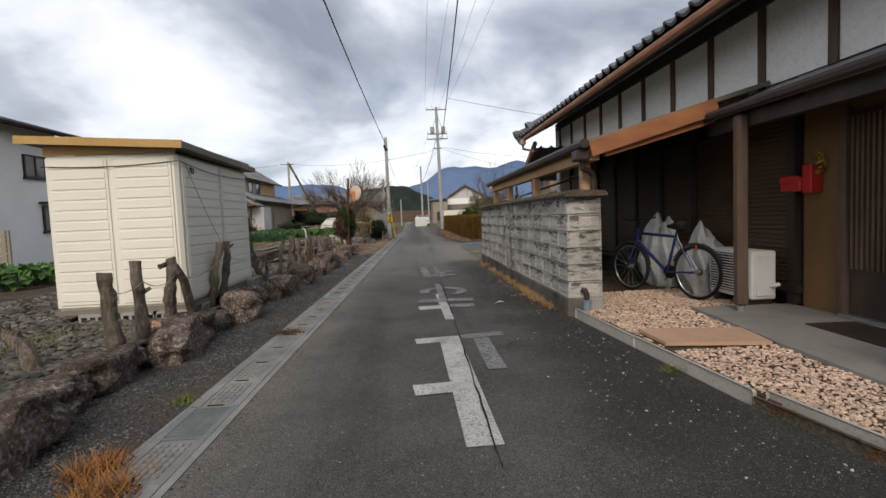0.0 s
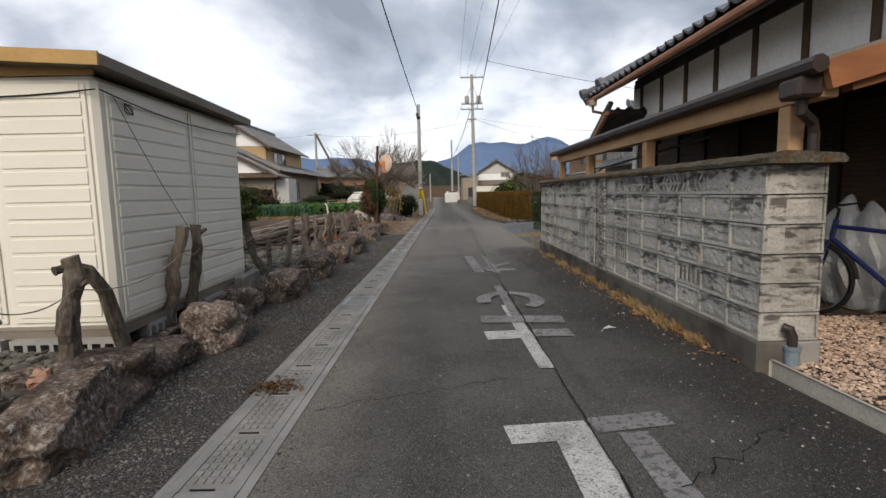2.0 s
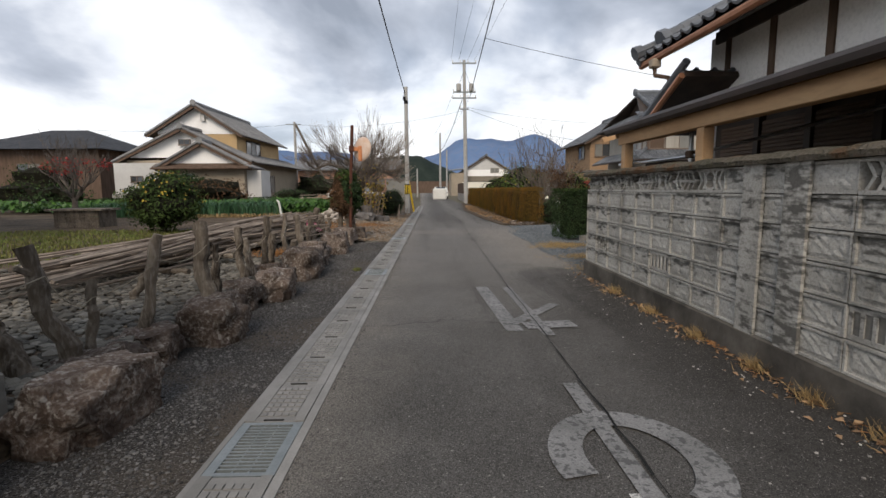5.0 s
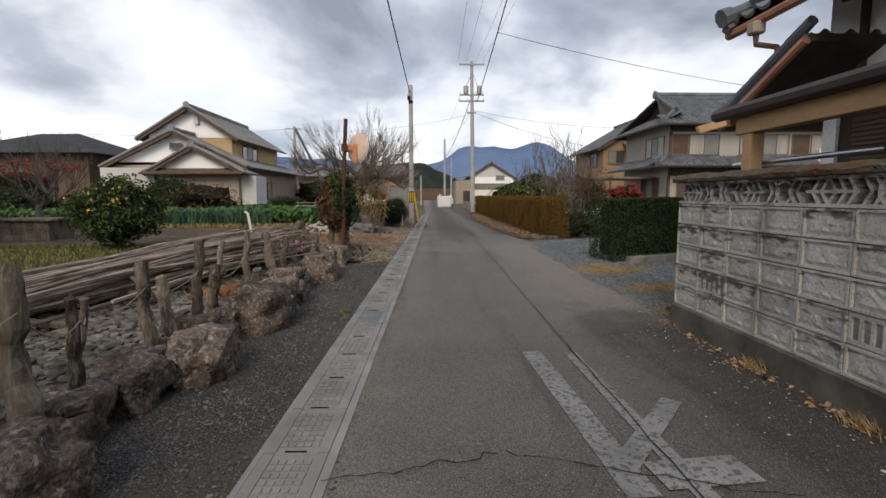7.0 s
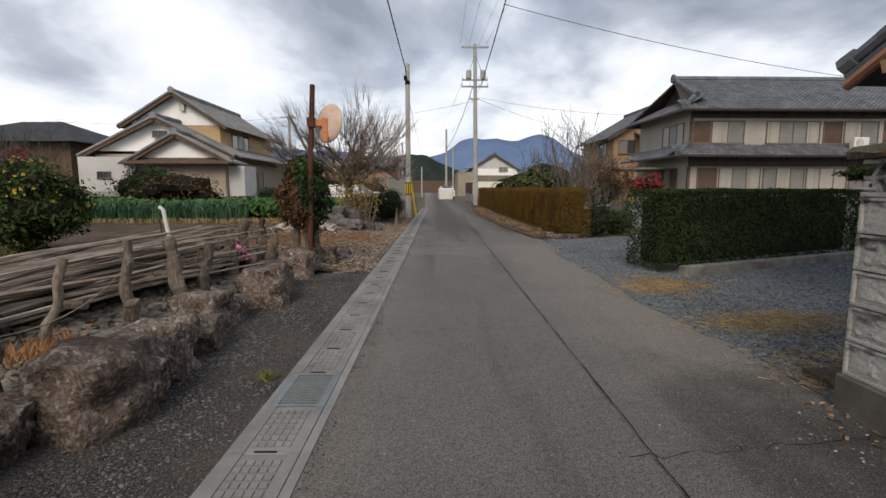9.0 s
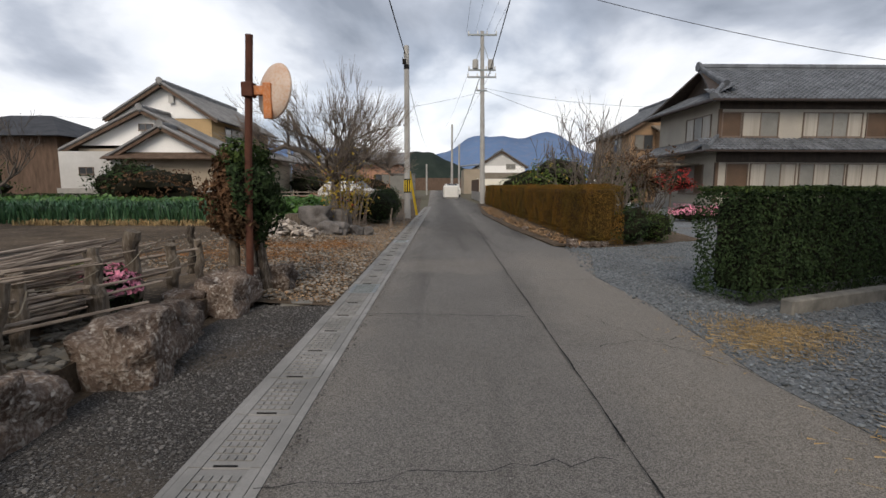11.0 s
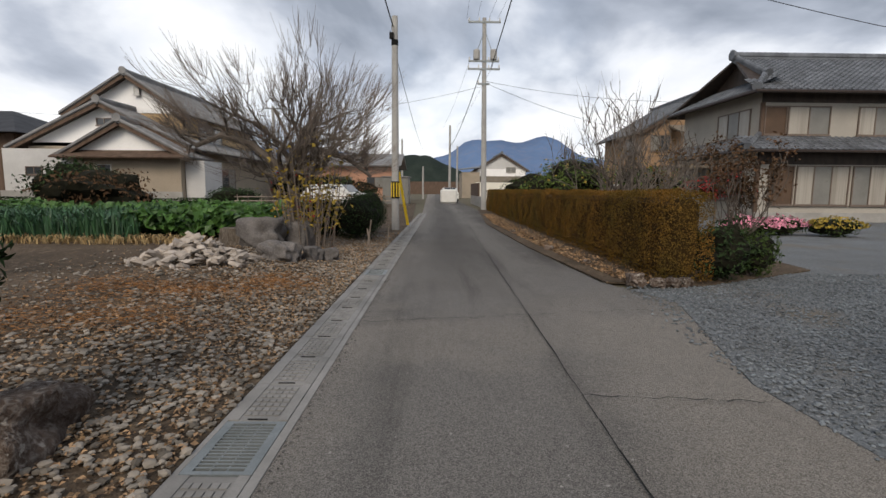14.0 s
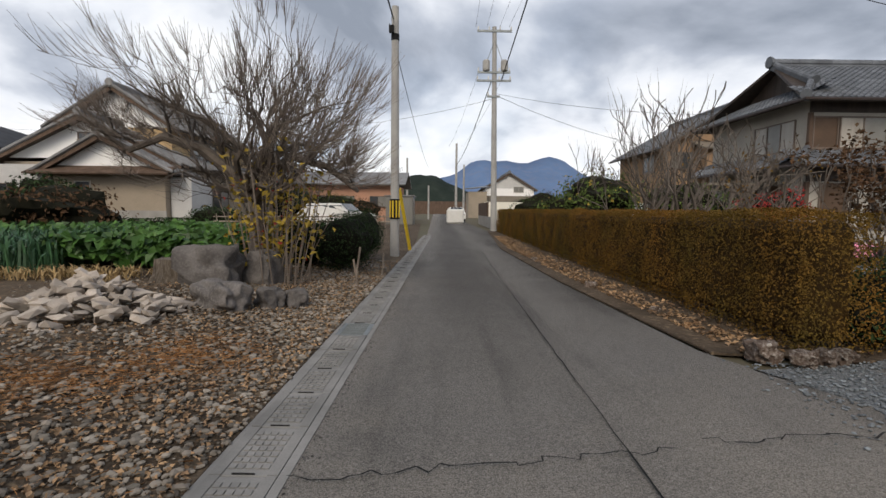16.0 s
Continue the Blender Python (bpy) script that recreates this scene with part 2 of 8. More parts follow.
M = {
    "earth": mat("garden_earth", (0.11, 0.08, 0.055), (0.06, 0.045, 0.033), 0.6, 25, 0.95, 0.8, 0.04, c=(0.2, 0.16, 0.11), speck=(((0.26, 0.19, 0.12), 14, 0.58, 0.68, 0.5),), stain=((0.035, 0.028, 0.02), 1.5, 0.5, 0.65, 0.6)),
    "land": mat("distant_land", (0.105, 0.10, 0.065), (0.13, 0.105, 0.075), 0.05, 2, 0.95, 0.2, 0.05),
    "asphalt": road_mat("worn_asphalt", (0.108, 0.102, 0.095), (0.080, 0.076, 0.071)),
    "loosechips": mat("loose_dark_chippings", (0.15, 0.143, 0.135), (0.075, 0.07, 0.066), 2.0, 60, 0.93, 0.2, vary=0.6),
    "kerbchips": mat("pale_stone_chips", (0.42, 0.40, 0.37), (0.28, 0.265, 0.24), 2.0, 60, 0.9, 0.1, vary=0.4),
    "sheetgrey": mat("grey_sheet_metal", (0.30, 0.32, 0.335), (0.23, 0.245, 0.26), 1.5, 40, 0.45, 0.05, metal=0.2),
    "darkroof": mat("dark_slate_roof", (0.055, 0.056, 0.062), (0.036, 0.037, 0.041), 1.2, 20, 0.7, 0.3, 0.02),
    "pinkslab": mat("pink_sandstone_slab", (0.52, 0.34, 0.23), (0.44, 0.29, 0.20), 2, 60, 0.85, 0.2),
    "shoulder": mat("coarse_dark_shoulder", (0.062, 0.055, 0.048), (0.036, 0.032, 0.029), 1.2, 110, 0.94, 1.0, 0.012, c=(0.17, 0.16, 0.15), cfac=0.5, stain=((0.105, 0.085, 0.065), 1.0, 0.5, 0.66, 0.6), speck=(((0.28, 0.27, 0.26), 90, 0.56, 0.66, 0.8), ((0.012, 0.012, 0.012), 70, 0.52, 0.62, 0.8))),
    "paint": mat("worn_road_paint", (0.60, 0.59, 0.56), (0.40, 0.395, 0.38), 2.5, 120, 0.75, 0.4, 0.003, c=(0.1, 0.1, 0.1), cfac=0.6, speck=(((0.11, 0.108, 0.104), 75, 0.54, 0.64, 0.75),), stain=((0.14, 0.138, 0.134), 3, 0.55, 0.66, 0.6)),
    "paint2": mat("faded_road_paint", (0.27, 0.265, 0.26), (0.17, 0.168, 0.163), 2.5, 120, 0.8, 0.4, 0.003, c=(0.09, 0.09, 0.09), cfac=0.7, speck=(((0.06, 0.06, 0.06), 30, 0.52, 0.62, 0.7),)),
    "crack": mat("crack_tar", (0.015, 0.015, 0.015), (0.03, 0.03, 0.028), 3, 60, 0.9, 0.2),
    "drain": mat("drain_concrete", (0.27, 0.26, 0.245), (0.19, 0.185, 0.175), 2.5, 90, 0.9, 0.4, 0.004, vary=0.10),
    # near-black that stands for shade in the drain, its slots and behind panes
    "void": mat("hollow_shade_black", (0.02, 0.02, 0.02), None, 3, 30, 0.95, 0),
    "grate": mat("galvanised_grating", (0.27, 0.29, 0.29), (0.20, 0.22, 0.22), 4, 60, 0.5, 0.1, metal=0.5),
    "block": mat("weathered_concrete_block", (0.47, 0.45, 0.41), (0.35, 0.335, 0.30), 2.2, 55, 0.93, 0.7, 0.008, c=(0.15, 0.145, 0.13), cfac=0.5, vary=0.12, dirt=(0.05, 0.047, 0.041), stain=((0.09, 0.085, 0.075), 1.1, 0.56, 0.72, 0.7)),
    "blockdark": mat("stained_mortar", (0.26, 0.245, 0.215), (0.10, 0.095, 0.085), 3.5, 50, 0.95, 0.5),
    "moss": mat("mossy_coping", (0.12, 0.10, 0.075), (0.06, 0.058, 0.038), 5, 45, 0.97, 1.0, 0.03, c=(0.26, 0.23, 0.2), stain=((0.13, 0.055, 0.02), 4, 0.52, 0.62, 0.6)),
    "concrete": mat("pale_concrete", (0.36, 0.345, 0.32), (0.27, 0.26, 0.24), 1.8, 70, 0.92, 0.3, 0.004),
    "kerb": mat("kerb_concrete", (0.52, 0.48, 0.42), (0.40, 0.37, 0.32), 2.0, 60, 0.92, 0.4, 0.005, c=(0.13, 0.12, 0.11)),
    "slab": mat("porch_slab", (0.30, 0.28, 0.255), (0.22, 0.205, 0.19), 1.2, 60, 0.85, 0.2),
    "boulder": mat("lichened_boulder", (0.165, 0.122, 0.096), (0.062, 0.043, 0.033), 3.5, 35, 0.95, 1.0, 0.03, c=(0.38, 0.34, 0.30), cfac=0.6, vary=0.25, speck=(((0.42, 0.39, 0.35), 22, 0.60, 0.68, 0.7),), stain=((0.05, 0.035, 0.028), 2.2, 0.5, 0.62, 0.7)),
    "pebble": mat("river_pebbles", (0.17, 0.155, 0.13), (0.08, 0.073, 0.062), 2.0, 50, 0.9, 0.2, vary=0.5),
    "pinkgravel": mat("pink_brown_gravel", (0.62, 0.46, 0.35), (0.48, 0.35, 0.27), 3.0, 60, 0.88, 0.2, vary=0.42),
    "bluegravel": mat("blue_grey_gravel", (0.19, 0.21, 0.22), (0.135, 0.145, 0.155), 1.0, 60, 0.9, 0.2, vary=0.45),
    "bluebed": mat("gravel_bed", (0.175, 0.19, 0.20), (0.135, 0.14, 0.14), 0.9, 70, 0.95, 1.0, 0.02, c=(0.30, 0.30, 0.295), speck=(((0.36, 0.365, 0.365), 38, 0.58, 0.66, 0.8), ((0.06, 0.06, 0.06), 42, 0.55, 0.64, 0.7)), stain=((0.20, 0.155, 0.10), 0.7, 0.56, 0.7, 0.5)),
    "leaflitter": mat("fallen_leaves", (0.36, 0.235, 0.13), (0.19, 0.125, 0.08), 3, 60, 0.9, 0.2, vary=0.55),
    "straw": mat("dry_straw", (0.42, 0.30, 0.15), (0.30, 0.21, 0.10), 3, 60, 0.9, 0.2, vary=0.35),
    "greyrock": mat("smooth_grey_rock", (0.17, 0.155, 0.145), (0.085, 0.078, 0.074), 2.5, 30, 0.85, 0.5, 0.02, c=(0.27, 0.25, 0.23), vary=0.2),
    "footing": mat("grimy_footing", (0.15, 0.135, 0.115), (0.055, 0.05, 0.043), 2.2, 40, 0.95, 0.5),
    "leafcitrus": mat("yellow_green_leaf", (0.09, 0.12, 0.028), (0.055, 0.085, 0.022), 3, 30, 0.7, 0, vary=0.5),
    "bankstone": mat("grey_bank_stones", (0.27, 0.24, 0.20), (0.15, 0.13, 0.108), 2.0, 50, 0.9, 0.2, vary=0.55),
    "housewall": mat("grey_beige_render", (0.40, 0.37, 0.32), (0.34, 0.315, 0.275), 0.8, 25, 0.9, 0.15, 0.003),
    "needles": mat("orange_brown_needles", (0.34, 0.16, 0.06), (0.22, 0.11, 0.045), 3, 60, 0.9, 0.2, vary=0.4),
    "drywood": mat("bleached_dead_wood", (0.17, 0.138, 0.105), (0.045, 0.035, 0.027), 5, 50, 0.93, 0.6, 0.01, stretch=(1, 1, 0.25), c=(0.38, 0.34, 0.29), vary=0.3),
    "stick": mat("grey_brown_sticks", (0.35, 0.29, 0.235), (0.17, 0.135, 0.11), 4, 60, 0.9, 0.3, vary=0.4),
    "bark": mat("grey_bark", (0.15, 0.125, 0.105), (0.08, 0.066, 0.055), 5, 40, 0.95, 0.6, 0.012, c=(0.2, 0.18, 0.155)),
    "twig": mat("pale_twigs", (0.24, 0.20, 0.165), (0.15, 0.12, 0.10), 3, 30, 0.9, 0.1),
    "cream": mat("cream_enamel_steel", (0.79, 0.755, 0.655), (0.75, 0.715, 0.615), 1.2, 30, 0.55, 0.05, 0.002, c=(0.71, 0.67, 0.57), cfac=0.25),
    "ochre": mat("ochre_roof_trim", (0.50, 0.31, 0.11), (0.42, 0.26, 0.09), 2, 30, 0.55, 0.05),
    "shedroof": mat("brown_grey_sheet_roof", (0.22, 0.19, 0.15), (0.17, 0.145, 0.115), 2, 30, 0.6, 0.1),
    "cable": mat("black_cable", (0.02, 0.02, 0.02), None, 3, 30, 0.6, 0),
    "rope": mat("weathered_rope", (0.33, 0.29, 0.22), (0.2, 0.17, 0.13), 4, 80, 0.95, 0.3),
    "plaster": mat("white_plaster", (0.86, 0.85, 0.83), (0.81, 0.80, 0.78), 1.0, 25, 0.9, 0.15, 0.003),
    "plastergrey": mat("pale_grey_render", (0.55, 0.54, 0.52), (0.47, 0.46, 0.445), 0.8, 25, 0.9, 0.15, 0.003),
    "tan": mat("tan_clay_wall", (0.52, 0.37, 0.20), (0.44, 0.31, 0.17), 0.8, 25, 0.9, 0.15),
    "beige": mat("beige_wall", (0.36, 0.30, 0.23), (0.30, 0.255, 0.195), 0.8, 25, 0.9, 0.15),
    "darkwood": mat("dark_stained_wood", (0.055, 0.038, 0.028), (0.03, 0.022, 0.017), 4, 40, 0.6, 0.25, 0.004, stretch=(1, 1, 0.3)),
    "brownwood": mat("brown_weathered_wood", (0.14, 0.095, 0.07), (0.08, 0.055, 0.04), 4, 40, 0.8, 0.35, 0.004, stretch=(1, 1, 0.2)),
    "newwood": mat("fresh_pine_timber", (0.55, 0.36, 0.20), (0.42, 0.25, 0.13), 3, 40, 0.7, 0.2, 0.003, stretch=(1, 0.2, 1)),
    "redwood": mat("red_stained_timber", (0.36, 0.15, 0.065), (0.20, 0.078, 0.035), 3, 40, 0.6, 0.2, 0.003, stretch=(0.3, 1, 1)),
    "copper": mat("copper_gutter", (0.42, 0.20, 0.11), (0.30, 0.14, 0.08), 3, 40, 0.5, 0.1, metal=0.4),
    "gutter": mat("dark_brown_gutter", (0.05, 0.035, 0.03), (0.035, 0.027, 0.023), 3, 40, 0.5, 0.05),
    "tile": mat("smoked_roof_tile", (0.155, 0.165, 0.18), (0.09, 0.096, 0.105), 1.5, 45, 0.55, 0.2, 0.004, vary=0.18),
    "tilelight": mat("aged_roof_tile", (0.24, 0.235, 0.23), (0.15, 0.15, 0.15), 1.2, 35, 0.65, 0.2, 0.004, vary=0.15),
    "shutter": mat("brown_shutter_steel", (0.105, 0.065, 0.04), (0.08, 0.05, 0.032), 1.5, 30, 0.6, 0.1, 0.002),
    "brownwall": mat("brown_clay_wall", (0.19, 0.115, 0.055), (0.15, 0.09, 0.043), 1.0, 40, 0.9, 0.25, 0.004),
    "glass": glass_mat("dark_window_glass", (0.05, 0.055, 0.06)),
    "curtain": mat("curtained_window_pane", (0.40, 0.37, 0.32), (0.25, 0.225, 0.19), 1.5, 30, 0.3, 0, stretch=(6, 1, 0.1)),
    "frosted": mat("frosted_window_pane", (0.22, 0.215, 0.195), (0.16, 0.155, 0.14), 1.0, 30, 0.3, 0),
    "sash": mat("bronze_window_sash", (0.16, 0.12, 0.095), (0.13, 0.1, 0.08), 3, 40, 0.5, 0.05),
    "sashlight": mat("pale_window_sash", (0.5, 0.47, 0.42), None, 3, 40, 0.5, 0.05, cfac=0.1),
    "white": mat("white_painted_metal", (0.68, 0.67, 0.63), (0.60, 0.59, 0.55), 2, 40, 0.5, 0.05, cfac=0.1),
    "steel": mat("bright_steel_tube", (0.55, 0.56, 0.57), (0.45, 0.46, 0.47), 3, 60, 0.35, 0.05, metal=0.9),
    "black": mat("black_rubber", (0.018, 0.018, 0.018), None, 3, 60, 0.7, 0.1),
    "navy": mat("dark_blue_enamel", (0.02, 0.03, 0.11), (0.015, 0.022, 0.085), 3, 30, 0.3, 0, coat=0.5),
    "red": mat("red_enamel", (0.52, 0.03, 0.025), (0.45, 0.025, 0.02), 3, 40, 0.4, 0.02),
    "plastic": mat("translucent_cover_sheet", (0.50, 0.51, 0.52), (0.38, 0.39, 0.40), 4, 20, 0.35, 0.4, 0.02),
    "pvc": mat("grey_blue_pvc", (0.22, 0.28, 0.32), None, 3, 40, 0.5, 0.05),
    "pole": mat("concrete_pole", (0.40, 0.39, 0.365), (0.31, 0.30, 0.285), 2, 40, 0.9, 0.2),
    "yellow": mat("yellow_guard", (0.72, 0.50, 0.03), (0.62, 0.42, 0.03), 2, 40, 0.6, 0.05),
    "rust": mat("rusty_steel", (0.105, 0.045, 0.03), (0.065, 0.03, 0.022), 6, 60, 0.9, 0.4, 0.004),
    "orange": mat("faded_orange_paint", (0.55, 0.20, 0.07), (0.36, 0.14, 0.06), 8, 50, 0.7, 0.15, c=(0.6, 0.45, 0.35)),
    "mirrorback": mat("weathered_mirror_back", (0.62, 0.52, 0.44), (0.52, 0.38, 0.29), 4, 40, 0.6, 0.1, c=(0.5, 0.25, 0.13), cfac=0.5),
    "leafdark": mat("dark_evergreen_leaf", (0.034, 0.056, 0.02), (0.022, 0.038, 0.015), 4, 30, 0.75, 0, vary=0.55),
    "leafmid": mat("green_leaf", (0.05, 0.076, 0.02), (0.032, 0.052, 0.016), 3, 30, 0.75, 0, vary=0.5),
    "leafbright": mat("bright_vegetable_leaf", (0.062, 0.135, 0.024), (0.034, 0.085, 0.018), 2, 20, 0.5, 0, vary=0.45),
    "leek": mat("blue_green_leek_leaf", (0.05, 0.115, 0.05), (0.032, 0.08, 0.038), 2, 20, 0.5, 0, vary=0.4),
    "leafyellow": mat("yellow_leaf", (0.36, 0.25, 0.03), (0.24, 0.18, 0.03), 3, 30, 0.6, 0, vary=0.4),
    "leafrust": mat("rusty_hedge_leaf", (0.19, 0.094, 0.018), (0.12, 0.075, 0.016), 1.2, 40, 0.8, 0, c=(0.09, 0.065, 0.014), vary=0.32, stain=((0.075, 0.06, 0.015), 0.9, 0.5, 0.65, 0.6)),
    "leafred": mat("red_maple_leaf", (0.35, 0.03, 0.02), (0.22, 0.02, 0.02), 3, 40, 0.6, 0, vary=0.4),
    "leafbrown": mat("brown_dead_foliage", (0.12, 0.065, 0.035), (0.07, 0.045, 0.025), 3, 40, 0.8, 0, vary=0.45),
    # solid core colours, darkened to stand for the shade inside the foliage
    "core": mat("inner_shade_dark", (0.018, 0.017, 0.010), (0.012, 0.012, 0.008), 3, 30, 0.95, 0.6, 0.03),
    "corerust": mat("rusty_hedge_inner_shade", (0.06, 0.034, 0.010), (0.035, 0.022, 0.008), 4, 30, 0.95, 0.6, 0.03),
    "pink": mat("pink_flowers", (0.72, 0.25, 0.36), (0.6, 0.3, 0.36), 5, 40, 0.7, 0, vary=0.4),
    "grass": mat("grass_blades", (0.12, 0.16, 0.04), (0.16, 0.14, 0.05), 2, 30, 0.7, 0, vary=0.4),
    # aerial haze is painted in as a blue base colour
    "mountain": mat("haze_tinted_mountain", (0.125, 0.195, 0.33), (0.095, 0.145, 0.25), 0.004, 0.03, 1.0, 0, c=(0.17, 0.19, 0.27), cfac=0.5),
    "wood_hill": mat("far_wooded_hill", (0.030, 0.040, 0.032), (0.018, 0.026, 0.022), 0.1, 0.6, 1.0, 0.5, 1.0),
    "lamp": mat("orange_reflector", (0.7, 0.1, 0.02), None, 3, 30, 0.3, 0),
    "brick": mat("brown_siding", (0.33, 0.215, 0.13), (0.27, 0.18, 0.11), 2.0, 25, 0.85, 0.3, 0.01, stretch=(1, 1, 4)),
    "coral": mat("coral_wall", (0.50, 0.28, 0.19), (0.42, 0.24, 0.165), 0.5, 20, 0.9, 0.1),
    "rubble": mat("broken_pale_rubble", (0.46, 0.40, 0.34), (0.32, 0.28, 0.24), 3, 40, 0.93, 0.4, 0.01, vary=0.3),
}

# ---- mesh helpers ----
rnd = random.Random(7)

def part(name, bm, material, parent=None, label="", at=None, smooth=False):
    me = bpy.data.meshes.new(name)
    bmesh.ops.recalc_face_normals(bm, faces=bm.faces)
    bm.to_mesh(me)
    bm.free()
    me.materials.append(M[material])
    if smooth:
        me.shade_smooth()
    ob = new(name, me)
    if at is not None:
        ob.matrix_basis = at
    if parent is not None:
        ob.parent = parent
    if label:
        ob["label"] = label
    return ob

def raw(name, verts, faces, material, parent=None, label="", smooth=False):
    me = bpy.data.meshes.new(name)
    me.from_pydata(verts, [], faces)
    me.materials.append(M[material])
    if smooth:
        me.shade_smooth()
    ob = new(name, me)
    if parent is not None:
        ob.parent = parent
    if label:
        ob["label"] = label
    return ob

def piece(name, me, parent, m):
    ob = new(name, me)
    ob.matrix_basis = m
    ob.parent = parent
    return ob

def thing(name, label, category, at=(0, 0, 0), rz=0.0, group="", kind=""):
    ob = new(name)
    ob.empty_display_size = 0.2
    ob.matrix_basis = pose(*at, 0, 0, rz)
    return tagged(ob, label, category, group, kind)

def box(bm, lo, hi, bevel=0.0, m=None):
    c = [(a + b) / 2 for a, b in zip(lo, hi)]
    s = [max(1e-4, b - a) for a, b in zip(lo, hi)]
    mt = Matrix.Translation(c) @ Matrix.Diagonal((*s, 1))
    if m is not None:
        mt = m @ mt
    r = bmesh.ops.create_cube(bm, size=1, matrix=mt)
    if bevel:
        es = list({e for v in r["verts"] for e in v.link_edges})
        bmesh.ops.bevel(bm, geom=es, offset=bevel, segments=1, affect="EDGES")
    return bm

def boxes(*specs, bevel=0.0):
    bm = bmesh.new()
    for lo, hi in specs:
        box(bm, lo, hi, bevel)
    return bm

def tube(bm, pts, radii, n=6, caps=True):
    pts = [Vector(p) for p in pts]
    if not isinstance(radii, (list, tuple)):
        radii = [radii] * len(pts)
    rings = []
    for i, p in enumerate(pts):
        d = (pts[min(i + 1, len(pts) - 1)] - pts[max(i - 1, 0)])
        d = d.normalized() if d.length > 1e-6 else Vector((0, 0, 1))
        u = d.cross(Vector((0.3, 0.9, 0.2)))
        if u.length < 0.1:
            u = d.cross(Vector((1, 0, 0)))
        u.normalize()
        w = d.cross(u)
        rings.append([bm.verts.new(p + (u * math.cos(k * math.tau / n) + w * math.sin(k * math.tau / n)) * radii[i]) for k in range(n)])
    for a, b in zip(rings, rings[1:]):
        for k in range(n):
            bm.faces.new((a[k], a[(k + 1) % n], b[(k + 1) % n], b[k]))
    if caps:
        bm.faces.new(rings[0][::-1])
        bm.faces.new(rings[-1])
    return bm

def sag(a, b, drop, n=14):
    a, b = Vector(a), Vector(b)
    return [a.lerp(b, i / n) - Vector((0, 0, drop * 4 * (i / n) * (1 - i / n))) for i in range(n + 1)]

def rock_bm(seed, sub=3, rough=0.22, freq=1.3):
    bm = bmesh.new()
    bmesh.ops.create_icosphere(bm, subdivisions=sub, radius=0.5)
    off = Vector((seed * 3.7, seed * 1.9, seed * 5.3))
    for v in bm.verts:
        n = v.co.normalized()
        k = noise.noise(n * freq + off) * rough * 2 + noise.noise(n * 4 + off) * rough * 0.35
        q = n * (0.5 + k * 0.5)
        v.co = Vector([math.copysign(min(abs(x), 0.40 + 0.06 * noise.noise(n * 3 + off)), x) for x in q])
    return bm

def scatter_stones(name, material, n, where, smin, smax, label, cat, flat=0.6, seed=1):
    """Many loose stones as one uncountable thing; where(r) gives x, y, z."""
    r = np.random.RandomState(seed)
    bm = bmesh.new()
    bmesh.ops.create_icosphere(bm, subdivisions=1, radius=0.5)
    bm.verts.ensure_lookup_table()
    base = np.array([v.co[:] for v in bm.verts])
    fc = np.array([[v.index for v in f.verts] for f in bm.faces])
    bm.free()
    vs, fs = [], []
    for i in range(n):
        x, y, z = where(r)
        s = r.uniform(smin, smax) if r.rand() > 0.1 else r.uniform(smin, smax * 1.35)
        a = r.uniform(0, math.tau)
        q = base * (1 + r.uniform(-0.22, 0.22, (len(base), 1))) * [s * r.uniform(0.8, 1.5), s, s * flat * r.uniform(0.7, 1.2)]
        ca, sa = math.cos(a), math.sin(a)
        q = np.stack([q[:, 0] * ca - q[:, 1] * sa, q[:, 0] * sa + q[:, 1] * ca, q[:, 2]], 1) + [x, y, z + s * flat * 0.3]
        vs.append(q)
        fs.append(fc + i * len(base))
    ob = raw(name, np.concatenate(vs).tolist(), np.concatenate(fs).tolist(), material)
    return tagged(ob, label, cat, kind="stuff")

def leaf_mesh(name, material, pts, nrm, size, parent=None, aspect=2.0, droop=0.35, seed=3, label=""):
    """Folded leaf blades at pts facing about nrm."""
    r = np.random.RandomState(seed)
    n = len(pts)
    pts, nrm = np.asarray(pts, float), np.asarray(nrm, float)
    nrm = nrm + r.normal(0, droop, (n, 3))
    nrm /= np.linalg.norm(nrm, axis=1, keepdims=True) + 1e-9
    t = np.cross(nrm, r.normal(0, 1, (n, 3)))
    t /= np.linalg.norm(t, axis=1, keepdims=True) + 1e-9
    b = np.cross(nrm, t)
    L = size * r.uniform(0.6, 1.3, (n, 1))
    W = L / aspect
    v = np.stack([pts - t * L / 2, pts + b * W / 2 + nrm * W * 0.25, pts + t * L / 2, pts - b * W / 2 + nrm * W * 0.25], 1).reshape(-1, 3)
    k = np.arange(n)[:, None] * 4
    f = np.concatenate([k + [0, 1, 2], k + [0, 2, 3]], 0)
    return raw(name, v.tolist(), f.tolist(), material, parent, label)

def blob_points(r, n, centre, radii, lump=0.25, freq=1.6, seed=0.0, inner=0.55, upper=-1.0):
    """Points and outward normals in the outer shell of an uneven ellipsoid."""
    P, N = [], []
    while len(P) < n:
        d = r.normal(0, 1, 3)
        d /= np.linalg.norm(d)
        if d[2] < upper:
            continue
        k = 1 + lump * 2 * noise.noise(Vector(d) * freq + Vector((seed, seed * 2, 5))) + lump * 0.7 * noise.noise(Vector(d) * freq * 3 + Vector((seed, 1, 5)))
        s = r.uniform(inner, 1.0) ** 0.5
        P.append(np.array(centre) + d * np.array(radii) * k * s)
        N.append(d)
    return P, N

